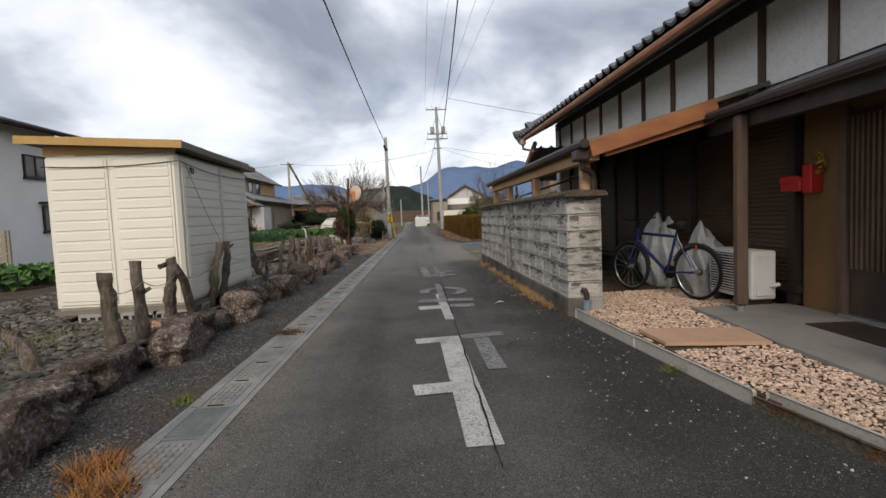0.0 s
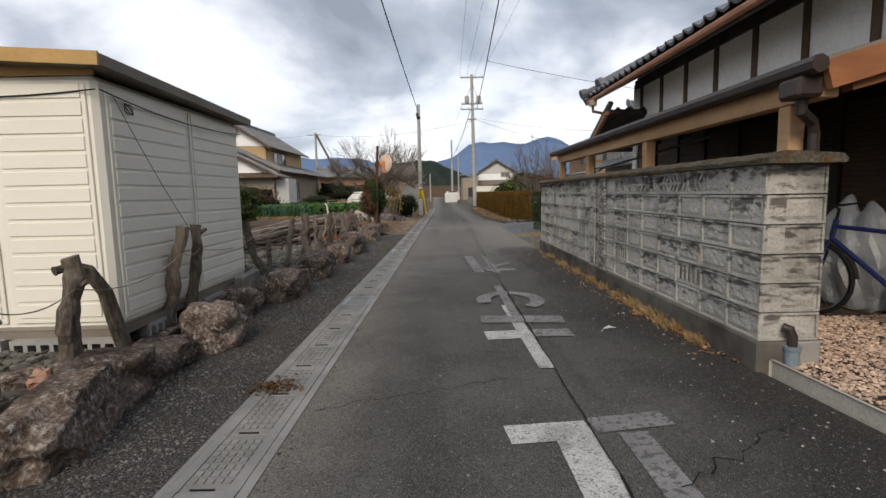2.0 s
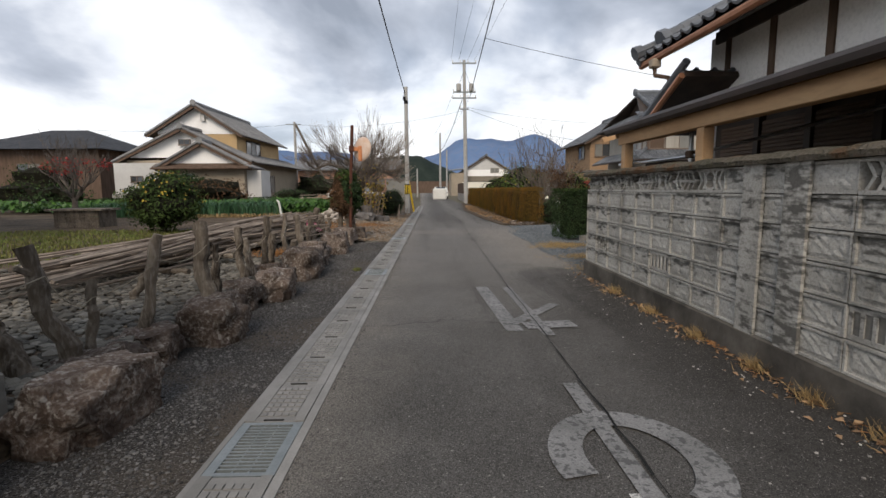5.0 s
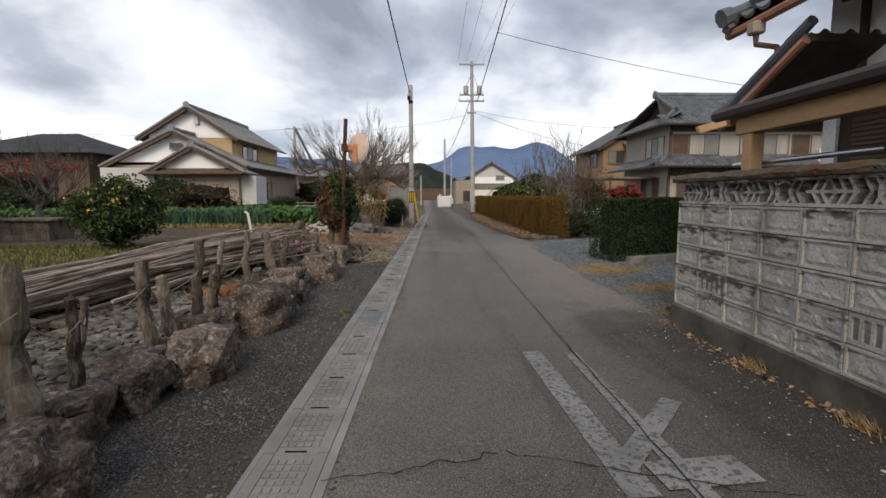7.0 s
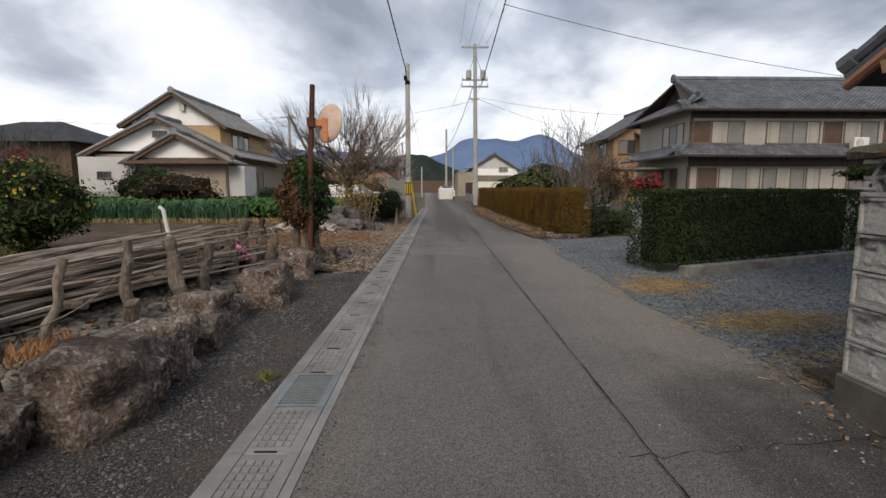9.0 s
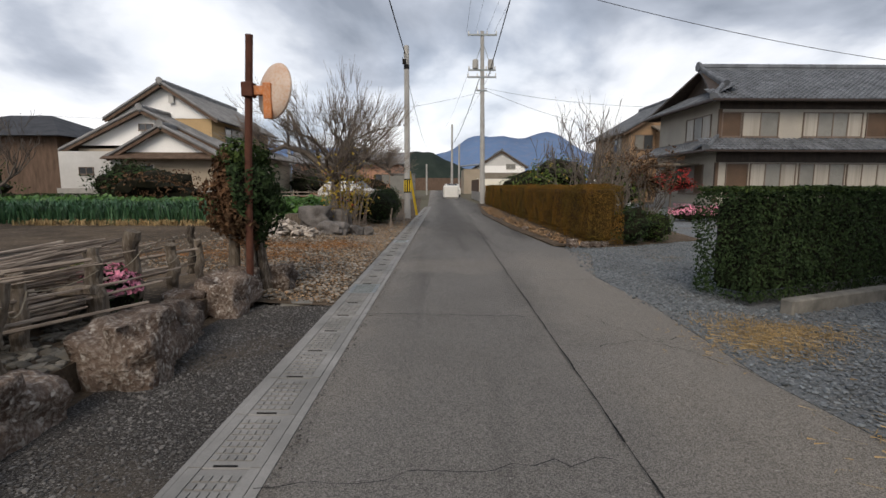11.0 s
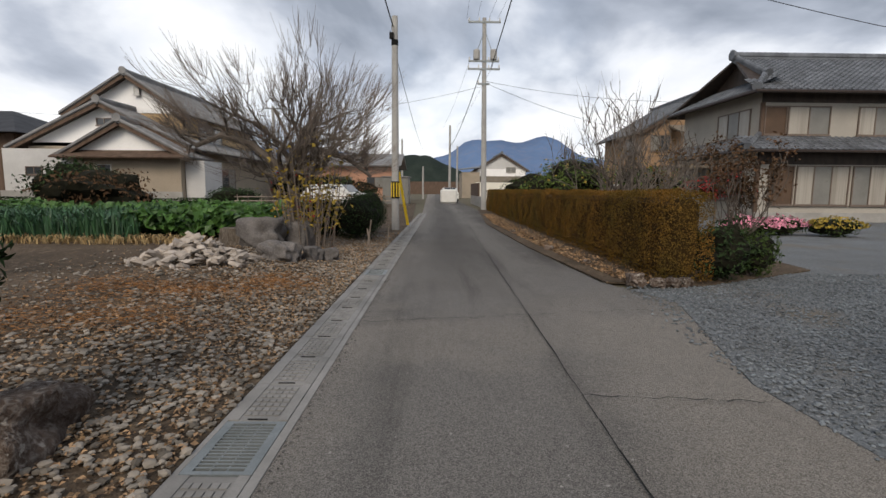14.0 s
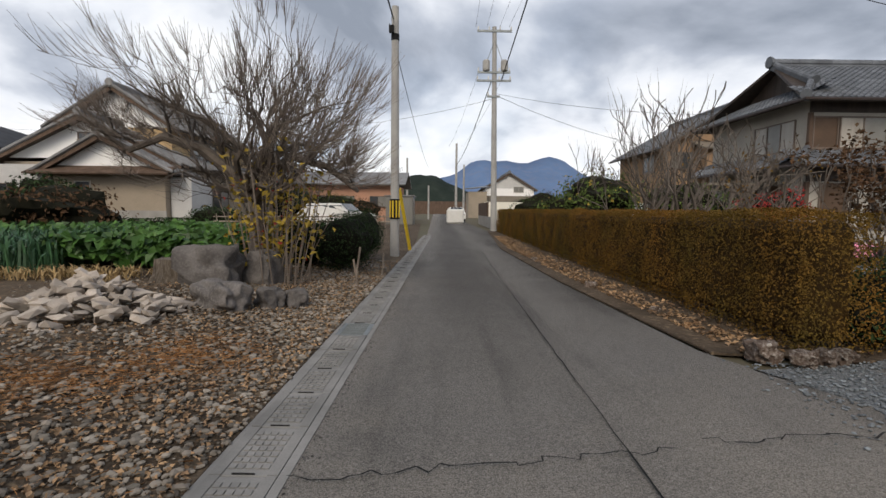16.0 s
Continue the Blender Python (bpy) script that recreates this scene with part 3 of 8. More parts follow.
def blob_core(centre, radii, lump=0.25, freq=1.6, seed=0.0, shrink=0.8, sub=3):
    bm = bmesh.new()
    bmesh.ops.create_icosphere(bm, subdivisions=sub, radius=1)
    for v in bm.verts:
        d = v.co.normalized()
        k = 1 + lump * 2 * noise.noise(d * freq + Vector((seed, seed * 2, 5)))
        v.co = Vector(centre) + Vector([a * b for a, b in zip(d, radii)]) * k * shrink
    return bm

def grow(bm, p, d, length, radius, depth, r, spread=0.6, up=0.25, kids=(2, 4), shrink=0.72, twist=0.25, tips=None, minr=0.004, sides=5):
    """A limb with side limbs, tapering to twigs."""
    n = 4 if depth > 1 else 3
    pts, rad, q, dd = [Vector(p)], [radius], Vector(p), Vector(d).normalized()
    for i in range(n):
        dd = (dd + Vector((r.uniform(-twist, twist), r.uniform(-twist, twist), r.uniform(-twist, twist) + up * 0.35))).normalized()
        q = q + dd * (length / n)
        pts.append(q.copy())
        rad.append(max(minr, radius * (1 - 0.45 * (i + 1) / n)))
    tube(bm, pts, rad, sides if depth > 1 else 3, caps=False)
    if depth == 0:
        if tips is not None:
            tips.append((q.copy(), dd.copy()))
        return
    for i in range(r.randint(*kids)):
        k = r.randint(1, n) if i else n
        side = Vector((r.uniform(-1, 1), r.uniform(-1, 1), r.uniform(-0.5, 0.9)))
        nd = (dd + side * spread + Vector((0, 0, up))).normalized()
        grow(bm, pts[k], nd, length * shrink * r.uniform(0.75, 1.2), max(minr, rad[k] * 0.68), depth - 1, r, spread, up, kids, shrink, twist, tips, minr, sides)

# ---- ground, road, drain ----
def ground():
    bm = bmesh.new()
    n = 64
    rings = [0.0, 30, 80, 250, 1200, 4500]
    prev = [bm.verts.new((0, 20, -0.03))]
    for rr in rings[1:]:
        ring = [bm.verts.new((rr * math.cos(a * math.tau / n), 20 + rr * math.sin(a * math.tau / n), -0.03)) for a in range(n)]
        for k in range(n):
            if len(prev) == 1:
                bm.faces.new((prev[0], ring[k], ring[(k + 1) % n]))
            else:
                bm.faces.new((prev[k], ring[k], ring[(k + 1) % n], prev[(k + 1) % n]))
        prev = ring
    ob = part("ground", bm, "land")
    tagged(ob, "flat farmland reaching to the mountains", "ground", kind="structure")
ground()

def sheet(name, pts, z, material, label, cat="ground", thick=0.02, kind="structure"):
    bm = bmesh.new()
    lo = [bm.verts.new((x, y, z - thick)) for x, y in pts]
    hi = [bm.verts.new((x, y, z)) for x, y in pts]
    bm.faces.new(hi)
    bm.faces.new(lo[::-1])
    k = len(pts)
    for i in range(k):
        bm.faces.new((lo[i], lo[(i + 1) % k], hi[(i + 1) % k], hi[i]))
    return tagged(part(name, bm, material), label, cat, kind=kind)

def drain_x(y):
    return -1.575 + 0.012 * y
ROAD_L = [(drain_x(y) + 0.365, y) for y in (-6, 10, 30)]
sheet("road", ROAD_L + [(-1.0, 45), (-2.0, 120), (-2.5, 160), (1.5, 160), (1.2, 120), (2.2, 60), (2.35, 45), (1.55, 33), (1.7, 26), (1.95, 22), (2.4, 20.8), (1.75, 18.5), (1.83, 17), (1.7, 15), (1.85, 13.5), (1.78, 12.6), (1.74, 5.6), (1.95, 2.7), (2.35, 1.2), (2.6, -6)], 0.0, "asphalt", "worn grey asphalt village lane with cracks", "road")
sheet("shoulder", [(-2.6, -6), (drain_x(-6), -6), (drain_x(17), 17), (-2.3, 17)], 0.0, "shoulder", "coarse dark asphalt shoulder beside the drain", "pavement")
sheet("garden_ground", [(-45, -6), (-2.6, -6), (-2.3, 17), (drain_x(17), 17), (drain_x(34), 34), (-2, 60), (-45, 60)], 0.0, "earth", "bare brown garden earth with leaf litter", "ground")
sheet("driveway", [(1.79, 12.62), (1.86, 13.5), (1.71, 15), (1.84, 17), (1.76, 18.5), (2.41, 20.8), (2.1, 21.5), (3.2, 21.7), (5.6, 23.0), (6.6, 30), (6.6, 46), (30, 46), (30, 12.62)], 0.0, "bluebed", "blue-grey gravel driveway", "ground", 0.03)
sheet("verge", [(1.56, 33), (1.71, 26), (2.0, 21.9), (3.2, 21.7), (5.58, 23.0), (6.58, 30), (6.58, 46), (2.36, 46)], 0.02, "earth", "leaf-strewn earth verge under the hedge", "ground")


def drain_cover_mesh():
    bm = bmesh.new()
    w, l = 0.345, 0.49
    box(bm, (0, 0.003, -0.06), (w, l - 0.003, 0.0), 0.004)
    nx, ny = 5, 7
    x0, x1, y0, y1 = 0.065, 0.28, 0.05, l - 0.05
    for i in range(nx):
        for j in range(ny):
            a = x0 + (x1 - x0) * i / nx
            b = y0 + (y1 - y0) * j / ny
            box(bm, (a + 0.004, b + 0.009, -0.002), (a + (x1 - x0) / nx - 0.004, b + (y1 - y0) / ny - 0.009, 0.006))
    box(bm, (0.0, 0.003, 0.0), (0.06, l - 0.003, 0.005))
    box(bm, (0.29, 0.003, 0.0), (w, l - 0.003, 0.005))
    # the lifting slot: a thin raised bar, coloured black for the shade in its hollow
    box(bm, (0.11, 0.010, 0.0), (0.225, 0.017, 0.0062))
    me = bpy.data.meshes.new("drain_cover")
    bm.to_mesh(me)
    bm.free()
    me.materials.append(M["drain"])
    me.materials.append(M["void"])
    for f in list(me.polygons)[-6:]:
        f.material_index = 1
    return me

def grating_mesh():
    bm = bmesh.new()
    w, l = 0.345, 0.49
    box(bm, (0, 0.004, -0.04), (0.05, l - 0.004, 0.004))
    box(bm, (0.295, 0.004, -0.04), (w, l - 0.004, 0.004))
    box(bm, (0.05, 0.004, -0.04), (0.295, 0.03, 0.004))
    box(bm, (0.05, l - 0.03, -0.04), (0.295, l - 0.004, 0.004))
    for i in range(1, 15):
        y = 0.03 + (l - 0.06) * i / 15
        box(bm, (0.05, y - 0.005, -0.03), (0.295, y + 0.005, 0.003))
    for x in (0.13, 0.21):
        box(bm, (x - 0.004, 0.03, -0.03), (x + 0.004, l - 0.03, -0.001))
    me = bpy.data.meshes.new("drain_grating")
    bm.to_mesh(me)
    bm.free()
    me.materials.append(M["grate"])
    return me

drain = thing("roadside_drain", "long concrete roadside drain with patterned covers and steel gratings", "drain")
bm = bmesh.new()
for a, b, z0, z1 in ((0.0, 0.325, -0.20, -0.08),):
    vs = [bm.verts.new((drain_x(y) + x, y, z)) for y in (-3, 40) for x, z in ((a, z0), (b, z0), (b, z1), (a, z1))]
    for k in range(4):
        bm.faces.new((vs[k], vs[(k + 1) % 4], vs[4 + (k + 1) % 4], vs[4 + k]))
# the channel's inside shade is its black colour
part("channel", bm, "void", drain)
bm = bmesh.new()
for a, b in ((-0.02, 0.008), (0.324, 0.37)):
    vs = [bm.verts.new((drain_x(y) + x, y, z)) for y in (-3, 40) for x, z in ((a, -0.2), (b, -0.2), (b, 0.006), (a, 0.006))]
    for k in range(4):
        bm.faces.new((vs[k], vs[(k + 1) % 4], vs[4 + (k + 1) % 4], vs[4 + k]))
    bm.faces.new(vs[:4])
    bm.faces.new(vs[4:][::-1])
part("drain_edging", bm, "drain", drain)
CM, GM = drain_cover_mesh(), grating_mesh()
for i in range(88):
    y = 2.785 + (i - 11) * 0.4905
    m = pose(drain_x(y) + 0.01, y, 0.004 + rnd.uniform(-0.003, 0.003), 0, 0, -0.69) @ Matrix.Diagonal((0.9, 1, 1, 1))
    if i in (11, 21, 31, 41, 51):
        piece("grating", GM, drain, m)
    else:
        piece("cover", CM, drain, m)

def strip(bm, pts, w, z):
    """A flat painted stroke of width w along pts, mitred at its bends."""
    pts = [Vector((*p, z)) for p in pts]
    row = []
    for i, p in enumerate(pts):
        d = (pts[min(i + 1, len(pts) - 1)] - pts[max(i - 1, 0)]).normalized()
        e = d.cross(Vector((0, 0, 1))) * w / 2
        row.append((bm.verts.new(p - e), bm.verts.new(p + e)))
    for (a, b), (c, d) in zip(row, row[1:]):
        bm.faces.new((a, b, d, c))
    return bm

def marking(name, material, strokes, label, z=0.006):
    bm = bmesh.new()
    for i, (pts, w) in enumerate(strokes):
        strip(bm, pts, w, z + 0.0012 * i)
    return tagged(part(name, bm, material), label, "road marking", kind="structure")

def arc(cx, cy, rx, ry, a0, a1, n=14):
    return [(cx + rx * math.cos(radians(a0 + (a1 - a0) * i / n)), cy + ry * math.sin(radians(a0 + (a1 - a0) * i / n))) for i in range(n + 1)]
marking("road_marking", "paint", [([(-0.03, 4.68), (0.40, 4.72)], 0.19), ([(0.30, 4.64), (0.32, 2.45)], 0.20), ([(-0.05, 3.33), (0.26, 3.36)], 0.21)], "worn white painted stop character with a long stem")
marking("road_marking", "paint2", [([(0.42, 4.76), (0.84, 4.83)], 0.16), ([(0.60, 4.68), (0.60, 3.7)], 0.15)], "faded white painted stroke on asphalt")
marking("road_marking", "paint", [([(0.02, 6.40), (0.42, 6.43)], 0.24), ([(0.34, 7.5), (0.37, 5.6)], 0.11)], "worn white painted bar on asphalt", z=0.0065)
marking("road_marking", "paint2", [([(0.42, 6.44), (0.76, 6.44)], 0.22), ([(0.02, 6.93), (0.80, 6.88)], 0.26), (arc(0.42, 7.75, 0.30, 0.38, 200, -60, 30), 0.16), ([(0.37, 8.6), (0.37, 7.0)], 0.09)], "faded white painted looped character", z=0.0095)
marking("road_marking", "paint2", [([(0.16, 11.65), (0.24, 9.75)], 0.15), ([(0.22, 9.95), (0.82, 10.7)], 0.12), ([(0.46, 11.6), (0.50, 9.6)], 0.10), ([(0.35, 9.9), (0.80, 9.95)], 0.22)], "faded white painted angular character")

def wiggle(a, b, amp, n, seed):
    r = random.Random(seed)
    return [(a[0] + (b[0] - a[0]) * i / n + r.uniform(-amp, amp), a[1] + (b[1] - a[1]) * i / n + r.uniform(-amp, amp)) for i in range(n + 1)]
CR = [((0.36, 2.2), (0.42, 6), 0.008, 20, 0.018), ((0.42, 6), (0.49, 12), 0.008, 30, 0.018), ((0.49, 12), (0.60, 18), 0.006, 40, 0.014), ((0.60, 18), (0.74, 26), 0.006, 40, 0.014), ((0.74, 26), (0.9, 33), 0.01, 20, 0.012),
      ((-1.12, 9.87), (-0.3, 10.1), 0.03, 14, 0.014), ((-0.3, 10.1), (0.9, 9.7), 0.03, 18, 0.014), ((-1.0, 16.58), (0.55, 16.45), 0.035, 26, 0.016), ((-0.95, 19.9), (0.9, 20.2), 0.04, 30, 0.014), ((0.6, 18.3), (1.7, 18.2), 0.02, 20, 0.014),
      ((0.6, 4.2), (1.7, 4.9), 0.04, 20, 0.012), ((0.95, 16.6), (1.75, 14.9), 0.04, 22, 0.010), ((0.8, 15.6), (1.5, 15.8), 0.04, 14, 0.010), ((1.1, 20.3), (2.3, 20.4), 0.05, 22, 0.014), ((0.4, 12.0), (1.75, 12.2), 0.04, 20, 0.012), ((-1.1, 5.0), (0.1, 5.4), 0.03, 18, 0.010), ((-1.05, 13.9), (0.4, 14.1), 0.04, 18, 0.008)]
bm = bmesh.new()
for i, (a, b, amp, n, w) in enumerate(CR):
    pts = wiggle(a, b, amp, n, i)
    for j, (p, q) in enumerate(zip(pts, pts[1:])):
        strip(bm, [p, q], w * 0.7 * (0.4 + 0.8 * rnd.random()), 0.0165 + 0.0002 * i)
tagged(part("asphalt_cracks", bm, "crack"), "dark irregular cracks and seams in asphalt", "crack", kind="structure")

# ---- buildings ----
def tiles(name, origin, u, v, material, parent, wu=0.27, wv=0.25, bulge=0.035, label=""):
    """A slope of interlocking tiles: origin at the eave's end, u along the eave, v up the slope."""
    o, u, v = Vector(origin), Vector(u), Vector(v)
    nrm = u.cross(v).normalized()
    if nrm.z < 0:
        nrm = -nrm
    nu, nv = max(1, round(u.length / wu)), max(1, round(v.length / wv))
    prof = [(0.0, 0.0), (0.18, -0.25), (0.45, -0.3), (0.62, 0.1), (0.78, 1.0), (0.92, 0.9), (1.0, 0.0)]
    V, Fc = [], []
    for j in range(nv):
        for i in range(nu):
            k = len(V)
            for (a, lift) in ((0.0, 0.030), (1.0, 0.0)):
                for s, h in prof:
                    V.append(o + u * ((i + s) / nu) + v * ((j + a) / nv) + nrm * (h * bulge + lift))
            m = len(prof)
            for s in range(m - 1):
                Fc.append((k + s, k + s + 1, k + m + s + 1, k + m + s))
            k2 = len(V)
            for s, h in prof:
                V.append(o + u * ((i + s) / nu) + v * (j / nv) + nrm * (h * bulge - 0.01))
            for s in range(m - 1):
                Fc.append((k2 + s, k2 + s + 1, k + s + 1, k + s))
    return raw(name, [p[:] for p in V], Fc, material, parent, label)

def slab(name, quad, thick, material, parent, label=""):
    """A flat deck of that thickness under four corners."""
    q = [Vector(p) for p in quad]
    n = (q[1] - q[0]).cross(q[3] - q[0]).normalized()
    if n.z < 0:
        n = -n
    bm = bmesh.new()
    hi = [bm.verts.new(p) for p in q]
    lo = [bm.verts.new(p - n * thick) for p in q]
    bm.faces.new(hi)
    bm.faces.new(lo[::-1])
    for i in range(4):
        bm.faces.new((lo[i], lo[(i + 1) % 4], hi[(i + 1) % 4], hi[i]))
    return part(name, bm, material, parent, label)

def ridge(name, a, b, material, parent, r=0.14):
    bm = bmesh.new()
    a, b = Vector(a), Vector(b)
    d = (b - a).normalized()
    n = max(2, int((b - a).length / 0.3))
    for i in range(n):
        p, q = a + (b - a) * (i / n), a + (b - a) * ((i + 1.06) / n)
        tube(bm, [p, q], [r * 1.08, r], 8)
    tube(bm, [a - d * 0.08, a + d * 0.06], [r * 1.7, r * 1.5], 8)
    tube(bm, [a + Vector((0, 0, -0.16)), b + Vector((0, 0, -0.16))], [r * 1.25] * 2, 4)
    return part(name, bm, material, parent)

def window(parent, p, ax, w, h, panes, sash="sash", fills=("frosted",), out=-1, sill=True):
    """A window on a wall: p its lower left corner, ax 'x' or 'y' the wall's run, out the side it faces."""
    def b(a0, a1, d0, d1, z0, z1):
        lo, hi = min(d0 * out, d1 * out), max(d0 * out, d1 * out)
        if ax == "x":
            return ((p[0] + a0, p[1] + lo, p[2] + z0), (p[0] + a1, p[1] + hi, p[2] + z1))
        return ((p[0] + lo, p[1] + a0, p[2] + z0), (p[0] + hi, p[1] + a1, p[2] + z1))
    t = 0.045
    sp = [b(0, w, 0, 0.07, 0, t), b(0, w, 0, 0.07, h - t, h), b(0, t, 0, 0.068, t, h - t), b(w - t, w, 0, 0.068, t, h - t)]
    for i in range(1, panes):
        x = w * i / panes
        sp.append(b(x - 0.022, x + 0.022, 0, 0.055, t, h - t))
    win = part("window", boxes(b(0.005, w - 0.005, -0.05, 0.003, 0.005, h - 0.005)), "void", parent)
    for s_ in sp:
        part("sash_bar", boxes(s_), sash, win)
    for i in range(panes):
        part("pane", boxes(b(w * i / panes + 0.01, w * (i + 1) / panes - 0.01, 0.004, 0.024, t, h - t)), fills[i % len(fills)], win)
    if sill:
        part("sill", boxes(b(-0.04, w + 0.04, 0, 0.10, -0.05, -0.002)), sash, win)
    return win

def gable(parent, x0, x1, y0, y1, ze, za, over, front, material, tile, deck="darkwood", xa=None):
    """A gable roof with its ridge along y, its gable towards -y, over x0..x1."""
    xa = (x0 + x1) / 2 if xa is None else xa
    a, b = y0 - front, y1 + 0.5
    for side, xe in ((-1, x0), (1, x1)):
        s = (za - ze) / abs(xa - xe)
        ex, ez = xe + side * over, ze - s * over
        slab("roof", [(ex, a, ez), (ex, b, ez), (xa, b, za), (xa, a, za)], 0.10, deck, parent)
        up = Vector((xa - ex, 0, za - ez))
        tiles("roof_tiles", (ex - side * 0.04, a - 0.03, ez + 0.02), (0, b - a + 0.03, 0), up, tile, parent)
        bm = bmesh.new()
        tube(bm, [(ex, a - 0.03, ez + 0.06), (xa, a - 0.03, za + 0.10)], 0.10, 6)
        part("verge_tiles", bm, tile, parent)
        bm = bmesh.new()
        tube(bm, [(ex + side * 0.06, a, ez - 0.03), (ex + side * 0.06, b, ez - 0.03)], 0.05, 6)
        part("gutter", bm, "gutter", parent)
        slab("bargeboard", [(ex, a - 0.02, ez - 0.02), (ex, a + 0.03, ez - 0.02), (xa, a + 0.03, za - 0.02), (xa, a - 0.02, za - 0.02)], 0.2, "brownwood", parent)
    ridge("ridge", (xa, a - 0.05, za + 0.16), (xa, b, za + 0.16), tile, parent)
    bm = bmesh.new()
    vs = [bm.verts.new(q) for q in ((x0, y0, ze), (x1, y0, ze), (xa, y0, za - 0.1), (x0, y0 + 0.15, ze), (x1, y0 + 0.15, ze), (xa, y0 + 0.15, za - 0.1))]
    bm.faces.new(vs[:3])
    bm.faces.new(vs[3:][::-1])
    for i in range(3):
        bm.faces.new((vs[i], vs[(i + 1) % 3], vs[3 + (i + 1) % 3], vs[3 + i]))
    part("gable_wall", bm, material, parent)

# near farmhouse beside the lane
WX = 4.10
fh = thing("farmhouse", "old farmhouse with white plaster, brown shutters and grey tiles", "house")
YE = 13.6
part("wall", boxes(((WX, -6, 0.0), (WX + 0.2, 4.93, 2.5))), "brownwall", fh, "brown clay entrance wall")
part("wall", boxes(((WX + 0.05, 4.95, 0.0), (WX + 0.25, YE, 2.5))), "darkwood", fh)
part("wall", boxes(((WX, -6, 2.52), (WX + 0.2, YE, 3.9))), "plaster", fh, "white plaster upper wall")
part("wall", boxes(((WX + 0.01, YE, 0.0), (WX + 7, YE + 0.2, 3.55))), "plaster", fh)
for i in range(22):
    y = 13.3 - i * 0.97
    part("stud", boxes(((WX - 0.03, y - 0.055, 2.5), (WX - 0.001, y + 0.055, 3.42)), bevel=0.004), "brownwood", fh)
part("wall_plate", boxes(((WX - 0.05, -6, 3.42), (WX - 0.002, YE, 3.6))), "darkwood", fh)
EX, EZ = 3.22, 3.34
slab("roof", [(EX, -6, EZ), (EX, YE + 0.75, EZ), (8, YE + 0.75, EZ + 2.4), (8, -6, EZ + 2.4)], 0.10, "darkwood", fh)
tiles("roof_tiles", (EX - 0.05, -6, EZ + 0.03), (0, YE + 6.75, 0), (3.2, 0, 1.6), "tile", fh, 0.28, 0.26, 0.05)
bm = bmesh.new()
tube(bm, [(EX - 0.03, -6, EZ - 0.10), (EX - 0.03, YE + 0.7, EZ - 0.08)], 0.055, 8)
part("gutter", bm, "copper", fh, "copper-coloured eaves gutter")
bm = bmesh.new()
tube(bm, [(EX, YE + 0.78, EZ + 0.06), (7.5, YE + 0.78, EZ + 2.25)], 0.13, 6)
tube(bm, [(EX + 0.3, YE + 0.55, EZ + 0.30), (7.5, YE + 0.55, EZ + 2.4)], 0.12, 6)
part("verge_tiles", bm, "tile", fh)
# lower skirt roof at the gable end, sloping away
slab("side_roof", [(3.30, 13.05, 2.90), (8.5, 13.05, 2.90), (8.5, 14.5, 2.20), (3.30, 14.5, 2.20)], 0.09, "darkwood", fh)
tiles("roof_tiles", (3.28, 14.55, 2.23), (5.2, 0, 0), (0, -1.45, 0.70), "tile", fh, 0.28, 0.26, 0.05)
bm = bmesh.new()
tube(bm, [(3.26, 13.05, 2.84), (3.26, 14.5, 2.13)], 0.05, 8)
part("bargeboard", bm, "copper", fh, "copper-coloured verge flashing")
ridge("verge", (3.34, 14.55, 2.36), (3.34, 13.1, 3.04), "tile", fh, 0.06)
ridge("descending_ridge", (EX + 0.22, YE + 0.42, EZ + 0.30), (7.5, YE + 0.42, EZ + 2.42), "tile", fh, 0.10)
ridge("eave_end_tile", (EX - 0.12, YE + 0.62, EZ + 0.13), (EX + 0.5, YE + 0.62, EZ + 0.40), "tile", fh, 0.07)
rw = part("rainwater_head", boxes(((EX - 0.15, YE + 0.02, EZ - 0.25), (EX + 0.0, YE + 0.17, EZ - 0.11)), bevel=0.02), "beige", fh, "beige rainwater head")
bm = bmesh.new()
tube(bm, [(EX - 0.07, YE + 0.10, EZ - 0.25), (EX - 0.07, YE + 0.09, EZ - 0.36), (EX + 0.10, YE - 0.02, EZ - 0.42), (EX + 0.13, YE - 0.06, EZ - 0.62)], 0.035, 8)
part("downpipe", bm, "brownwood", rw)

# porch eave near the entrance
slab("porch_roof", [(3.36, -6, 2.20), (3.36, 5.6, 2.20), (WX, 5.6, 2.50), (WX, -6, 2.50)], 0.07, "sheetgrey", fh)
bm = bmesh.new()
tube(bm, [(3.31, -6, 2.17), (3.31, 5.7, 2.17)], 0.05, 8)
part("gutter", bm, "gutter", fh)
part("porch_beam", boxes(((3.42, -6, 1.98), (3.54, 5.5, 2.12))), "darkwood", fh)
for y in (4.86, 1.6):
    post = part("porch_post", boxes(((3.30, y - 0.06, 0.14), (3.42, y + 0.06, 2.10)), bevel=0.03), "brownwood", fh)
    bm = bmesh.new()
    tube(bm, [(3.36, y, 0.05), (3.36, y, 0.15)], 0.04, 10)
    part("post_shoe", bm, "steel", post)
